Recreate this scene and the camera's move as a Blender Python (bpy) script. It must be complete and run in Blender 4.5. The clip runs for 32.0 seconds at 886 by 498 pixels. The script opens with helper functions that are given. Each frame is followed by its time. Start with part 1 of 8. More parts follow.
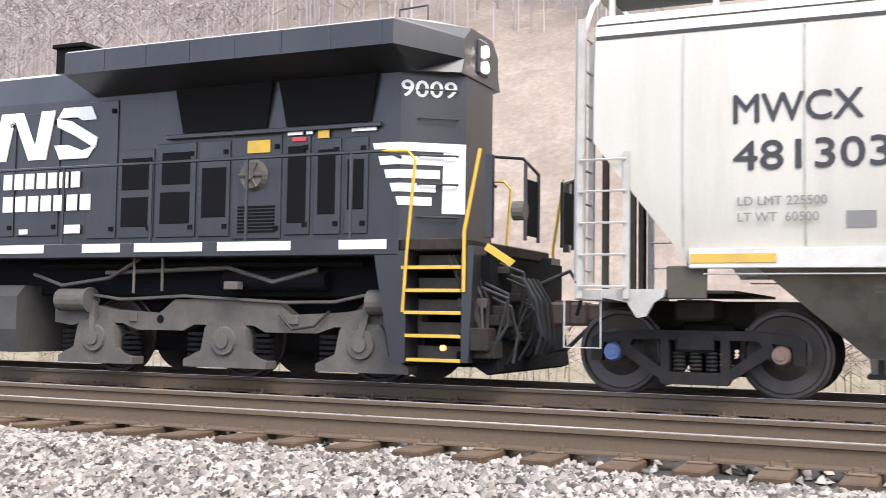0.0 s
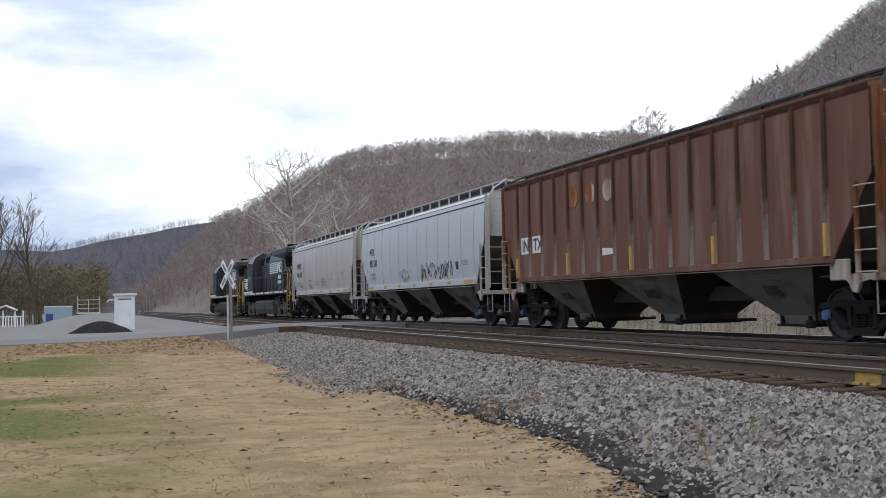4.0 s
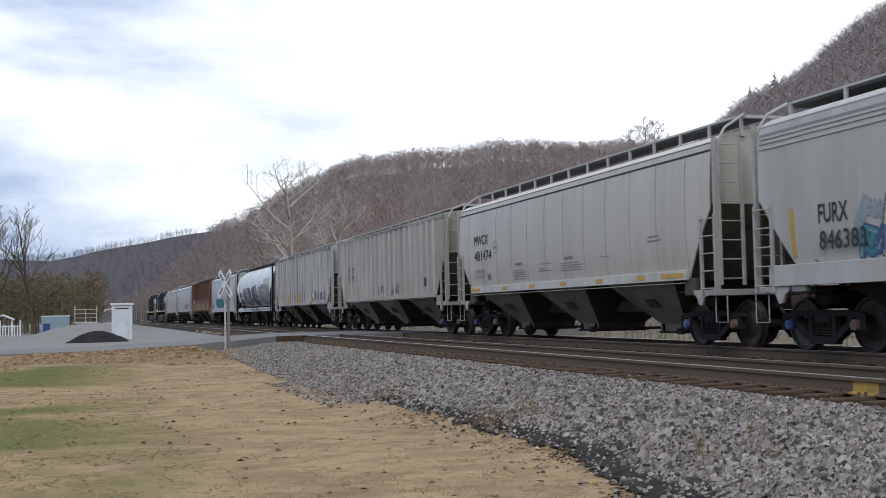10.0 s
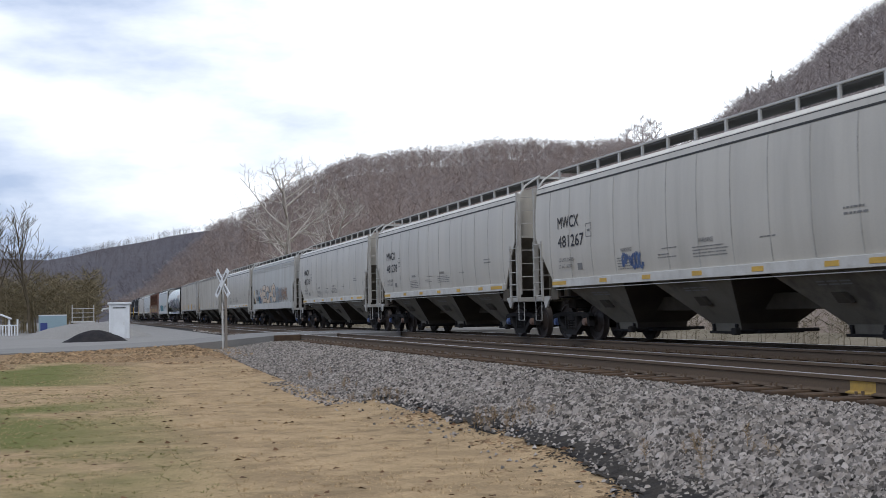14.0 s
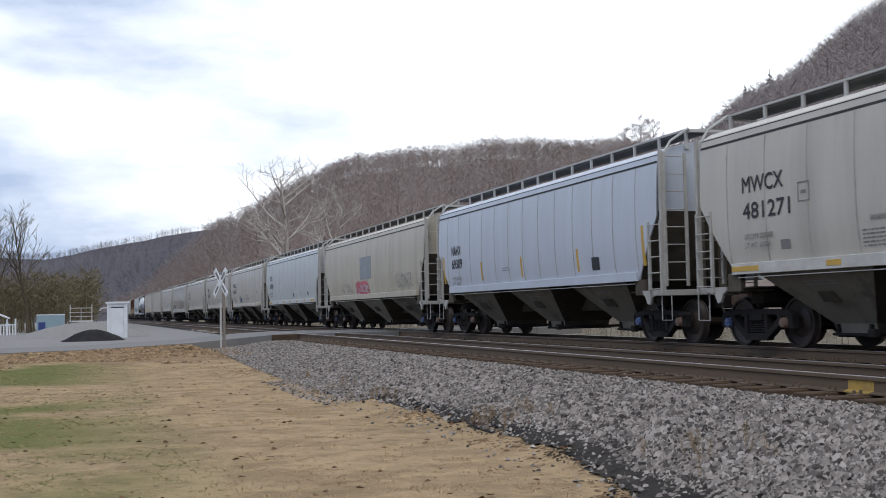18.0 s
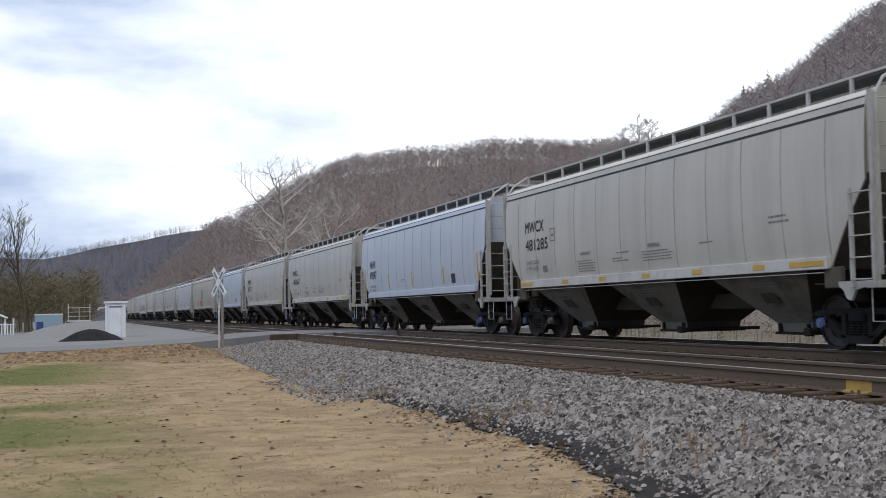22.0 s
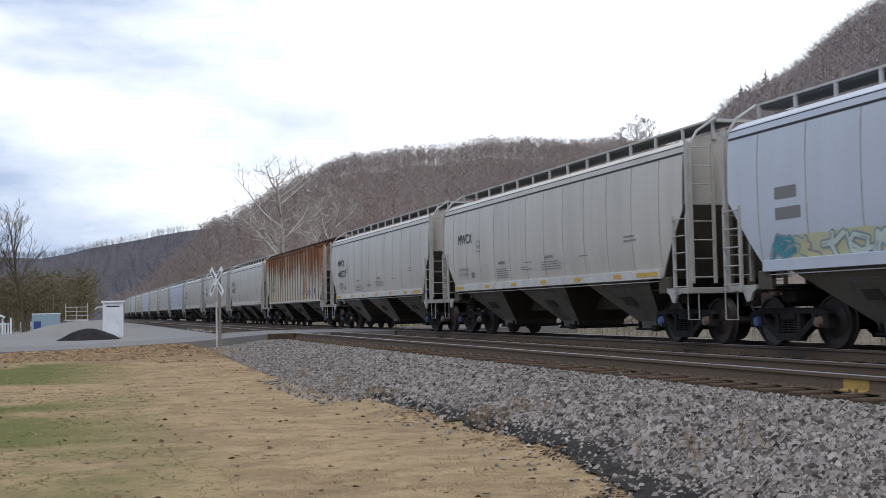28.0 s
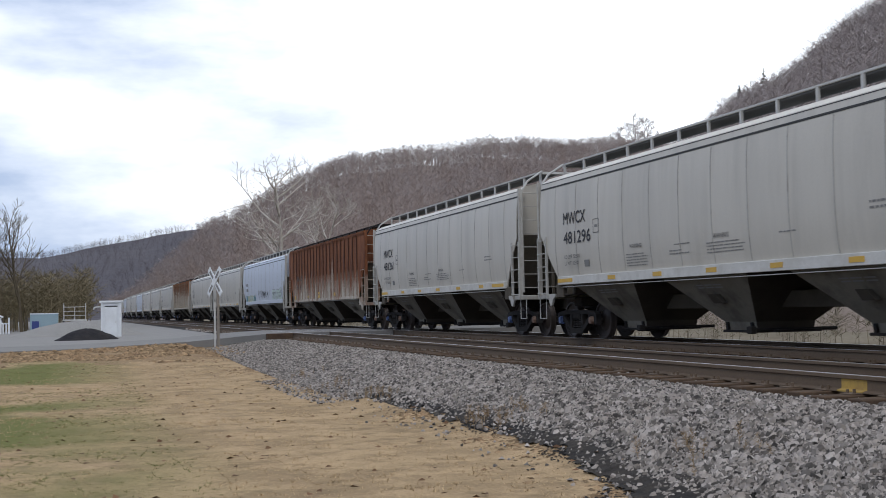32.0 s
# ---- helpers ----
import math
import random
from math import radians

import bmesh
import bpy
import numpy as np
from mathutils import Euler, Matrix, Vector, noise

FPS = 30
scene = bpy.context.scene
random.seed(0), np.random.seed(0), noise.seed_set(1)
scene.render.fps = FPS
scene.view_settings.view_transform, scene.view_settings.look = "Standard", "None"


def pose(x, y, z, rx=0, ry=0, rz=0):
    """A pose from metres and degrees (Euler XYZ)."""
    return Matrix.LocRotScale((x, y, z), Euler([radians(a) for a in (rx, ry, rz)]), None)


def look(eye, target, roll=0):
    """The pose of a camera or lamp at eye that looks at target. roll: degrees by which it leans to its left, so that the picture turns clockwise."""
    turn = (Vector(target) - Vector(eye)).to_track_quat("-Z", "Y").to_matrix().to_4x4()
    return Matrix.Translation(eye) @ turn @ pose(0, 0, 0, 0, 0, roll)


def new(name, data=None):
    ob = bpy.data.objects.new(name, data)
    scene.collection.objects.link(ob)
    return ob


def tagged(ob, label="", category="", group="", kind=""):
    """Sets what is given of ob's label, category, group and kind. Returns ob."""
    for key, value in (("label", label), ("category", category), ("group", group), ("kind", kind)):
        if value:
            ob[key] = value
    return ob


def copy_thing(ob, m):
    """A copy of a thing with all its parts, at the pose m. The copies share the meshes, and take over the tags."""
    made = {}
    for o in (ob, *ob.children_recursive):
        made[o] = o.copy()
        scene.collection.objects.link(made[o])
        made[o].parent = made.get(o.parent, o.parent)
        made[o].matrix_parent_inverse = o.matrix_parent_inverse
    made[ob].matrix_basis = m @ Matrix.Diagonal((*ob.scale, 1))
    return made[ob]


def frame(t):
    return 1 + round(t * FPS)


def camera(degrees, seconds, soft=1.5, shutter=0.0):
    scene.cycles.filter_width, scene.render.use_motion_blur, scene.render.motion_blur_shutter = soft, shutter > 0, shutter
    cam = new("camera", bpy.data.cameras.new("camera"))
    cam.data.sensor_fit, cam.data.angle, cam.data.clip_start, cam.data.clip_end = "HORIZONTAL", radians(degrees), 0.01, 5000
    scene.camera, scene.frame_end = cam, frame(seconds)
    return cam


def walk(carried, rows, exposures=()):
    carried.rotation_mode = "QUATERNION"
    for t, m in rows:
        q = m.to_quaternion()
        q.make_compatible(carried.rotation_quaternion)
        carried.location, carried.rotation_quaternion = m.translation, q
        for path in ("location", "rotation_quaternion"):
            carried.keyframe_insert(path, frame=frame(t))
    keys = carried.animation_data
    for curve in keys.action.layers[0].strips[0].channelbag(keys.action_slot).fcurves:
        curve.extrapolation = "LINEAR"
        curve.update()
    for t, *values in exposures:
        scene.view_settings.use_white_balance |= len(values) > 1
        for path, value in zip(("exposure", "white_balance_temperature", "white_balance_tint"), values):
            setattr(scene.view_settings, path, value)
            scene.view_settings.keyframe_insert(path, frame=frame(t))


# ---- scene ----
cam = camera(43.4, 32.0, soft=0.70, shutter=0.08)
PATH = [
    (0, -65.868, 3.477, -0.842),
    (0.2, -59.235, 3.321, -0.688),
    (0.5, -47.851, 3.291, -0.460),
    (1, -34.974, 3.289, -0.177),
    (1.2, -30.457, 3.289, 0.036),
    (1.5, -25.473, 2.282, 0.208),
    (1.7, -22.984, 2.147, 0.366),
    (2, -20.145, 1.375, 0.606),
    (2.5, -16.322, 0.951, 0.503),
    (3, -17.109, 1.144, 0.944),
    (3.5, -17.500, 2.323, 1.117),
    (5.5, -17.511, 3.033, 1.116),
    (6, -17.532, 3.125, 1.128),
    (6.5, -17.555, 3.208, 1.118),
    (8, -17.623, 3.209, 1.113),
    (10, -17.645, 3.206, 1.129),
    (12, -17.700, 3.197, 1.166),
    (14, -17.773, 3.162, 1.137),
    (16.5, -17.821, 3.159, 1.129),
    (18, -17.865, 3.122, 1.164),
    (20, -17.912, 3.113, 1.132),
    (22, -17.955, 3.112, 1.134),
    (24, -17.998, 3.112, 1.125),
    (26, -18.036, 3.092, 1.185),
    (28.5, -18.081, 3.070, 1.149),
    (30, -18.115, 3.069, 1.160),
    (32, -18.158, 3.066, 1.149),
]
walk(cam, [(t, pose(0, 0, EYE_Z, 90 + p, r, y)) for EYE_Z in (0.806,) for t, y, p, r in PATH],
     exposures=[(0.0, 2.07, 7000, 12), (0.3, 2.05, 6950, 12), (0.6, 1.79, 6900, 12), (1.0, 1.44, 6800, 11), (1.5, 0.89, 6700, 10), (2.0, 0.64, 6650, 10), (2.5, 0.47, 6600, 10), (3.0, 0.39, 6600, 10), (3.5, 0.26, 6480, 10), (5.5, 0.13, 6380, 10), (32.0, 0.13, 6380, 10)])

# ---- sky and light ----
world = bpy.data.worlds.new("overcast_sky")
scene.world = world
world.use_nodes = True
wn, wl = world.node_tree.nodes, world.node_tree.links
wn.clear()
w_out = wn.new("ShaderNodeOutputWorld")
w_bg = wn.new("ShaderNodeBackground")
w_sky = wn.new("ShaderNodeTexSky")
w_sky.sky_type, w_sky.sun_disc = "NISHITA", False
w_sky.sun_elevation, w_sky.sun_rotation = radians(38), radians(200)
w_sky.air_density, w_sky.dust_density = 1.0, 2.0
w_tc = wn.new("ShaderNodeTexCoord")
w_map = wn.new("ShaderNodeMapping")
w_map.inputs["Scale"].default_value = (1.5, 1.5, 4.5)
w_map.inputs["Location"].default_value = (0.3, 0.9, 0.15)
w_noise = wn.new("ShaderNodeTexNoise")
w_noise.inputs["Scale"].default_value, w_noise.inputs["Detail"].default_value = 1.3, 7.0
w_noise.inputs["Roughness"].default_value = 0.55
w_ramp = wn.new("ShaderNodeValToRGB")
w_ramp.color_ramp.elements[0].position, w_ramp.color_ramp.elements[0].color = 0.46, (4.6, 5.6, 7.6, 1)
w_ramp.color_ramp.elements[1].position, w_ramp.color_ramp.elements[1].color = 0.64, (12.0, 12.35, 12.9, 1)
w_mix = wn.new("ShaderNodeMix")
w_mix.data_type = "RGBA"
w_mix.inputs[0].default_value = 0.92
wl.new(w_tc.outputs["Generated"], w_map.inputs["Vector"])
wl.new(w_map.outputs["Vector"], w_noise.inputs["Vector"])
w_sep = wn.new("ShaderNodeSeparateXYZ")
w_west, w_east, w_more, w_thin = (wn.new("ShaderNodeMath") for _ in range(4))
w_west.operation, w_east.operation, w_more.operation, w_thin.operation = "MULTIPLY", "MULTIPLY", "MAXIMUM", "ADD"
w_west.inputs[1].default_value, w_east.inputs[1].default_value = 0.42, 0.95
wl.new(w_tc.outputs["Generated"], w_sep.inputs[0])
wl.new(w_sep.outputs["X"], w_west.inputs[0])
wl.new(w_sep.outputs["X"], w_east.inputs[0])
wl.new(w_west.outputs[0], w_more.inputs[0])
wl.new(w_east.outputs[0], w_more.inputs[1])
wl.new(w_more.outputs[0], w_thin.inputs[0])
wl.new(w_noise.outputs["Fac"], w_thin.inputs[1])
wl.new(w_thin.outputs[0], w_ramp.inputs["Fac"])
wl.new(w_sky.outputs["Color"], w_mix.inputs[6])
wl.new(w_ramp.outputs["Color"], w_mix.inputs[7])
wl.new(w_mix.outputs[2], w_bg.inputs["Color"])
w_bg.inputs["Strength"].default_value = 0.10
wl.new(w_bg.outputs["Background"], w_out.inputs["Surface"])

sun_data = bpy.data.lights.new("sun", "SUN")
sun_data.energy, sun_data.angle, sun_data.color = 1.0, radians(25), (1.0, 0.97, 0.94)
sun = new("sun", sun_data)
sun.matrix_world = look((-40, -30, 60), (0, 10, 0))


# ---- materials ----
def material(name, colour, rough=0.7, metal=0.0, second=None, amount=0.5, size=1.0, stretch=(1, 1, 1), fine=0.15, fine_size=30.0,
             bump=0.1, bump_size=40.0, low=0.4, high=0.65, third=None, third_amount=0.4, third_size=6.0, jitter=0.0, rise=0.0):
    """A procedural surface: a base colour, a second colour in large stains, a third in small ones, fine grain and relief."""
    m = bpy.data.materials.new(name)
    m.use_nodes = True
    n, l = m.node_tree.nodes, m.node_tree.links
    b = n["Principled BSDF"]
    b.inputs["Roughness"].default_value, b.inputs["Metallic"].default_value = rough, metal
    if rough >= 0.8:
        b.inputs["Specular IOR Level"].default_value = 0.15
    tc, info, mp, add = n.new("ShaderNodeTexCoord"), n.new("ShaderNodeObjectInfo"), n.new("ShaderNodeMapping"), n.new("ShaderNodeVectorMath")
    mul = n.new("ShaderNodeVectorMath")
    mul.operation, mul.inputs[1].default_value = "SCALE", (0, 0, 0)
    comb = n.new("ShaderNodeCombineXYZ")
    for k in range(3):
        l.new(info.outputs["Random"], comb.inputs[k])
    l.new(comb.outputs[0], mul.inputs[0])
    mul.inputs["Scale"].default_value = 37.0
    l.new(tc.outputs["Object"], add.inputs[0])
    l.new(mul.outputs[0], add.inputs[1])
    mp.inputs["Scale"].default_value = stretch
    l.new(add.outputs[0], mp.inputs["Vector"])

    def blot(scale, lo, hi, colour_in, colour_out, strength, plain=False, up=0.0):
        t = n.new("ShaderNodeTexNoise")
        t.inputs["Scale"].default_value, t.inputs["Detail"].default_value, t.inputs["Roughness"].default_value = scale, 6.0, 0.62
        l.new((add if plain else mp).outputs[0], t.inputs["Vector"])
        r = n.new("ShaderNodeMapRange")
        r.inputs[1].default_value, r.inputs[2].default_value, r.inputs[4].default_value = lo, hi, strength
        l.new(t.outputs["Fac"], r.inputs[0])
        if up:
            # stains that hang from the top edge and thin out below
            sep, ma = n.new("ShaderNodeSeparateXYZ"), n.new("ShaderNodeMath")
            l.new(tc.outputs["Object"], sep.inputs[0])
            ma.operation, ma.inputs[1].default_value = "MULTIPLY_ADD", up
            l.new(sep.outputs["Z"], ma.inputs[0])
            l.new(t.outputs["Fac"], ma.inputs[2])
            l.new(ma.outputs[0], r.inputs[0])
        x = n.new("ShaderNodeMix")
        x.data_type = "RGBA"
        l.new(r.outputs[0], x.inputs[0])
        l.new(colour_in, x.inputs[6])
        x.inputs[7].default_value = (*colour_out, 1)
        return x.outputs[2]

    rgb = n.new("ShaderNodeRGB")
    rgb.outputs[0].default_value = (*colour, 1)
    col = rgb.outputs[0]
    if second:
        col = blot(1.0 / size, low, high, col, second, amount, False, rise)
    if third:
        col = blot(third_size, 0.5, 0.68, col, third, third_amount)
    if fine:
        col = blot(fine_size, 0.35, 0.7, col, tuple(c * 0.45 for c in colour), fine * 2, True)
    if jitter:
        hs = n.new("ShaderNodeHueSaturation")
        r = n.new("ShaderNodeMapRange")
        r.inputs[3].default_value, r.inputs[4].default_value = 1 - jitter, 1 + jitter
        geo = n.new("ShaderNodeNewGeometry")
        l.new(geo.outputs["Random Per Island"], r.inputs[0])
        l.new(r.outputs[0], hs.inputs["Value"])
        l.new(col, hs.inputs["Color"])
        col = hs.outputs[0]
    l.new(col, b.inputs["Base Color"])
    if bump:
        t, bp = n.new("ShaderNodeTexNoise"), n.new("ShaderNodeBump")
        t.inputs["Scale"].default_value, t.inputs["Detail"].default_value = bump_size, 5.0
        bp.inputs["Strength"].default_value, bp.inputs["Distance"].default_value = bump, 0.02
        l.new(add.outputs[0], t.inputs["Vector"])
        l.new(t.outputs["Fac"], bp.inputs["Height"])
        l.new(bp.outputs[0], b.inputs["Normal"])
    return m


STREAK = (1.0, 1.0, 0.12)
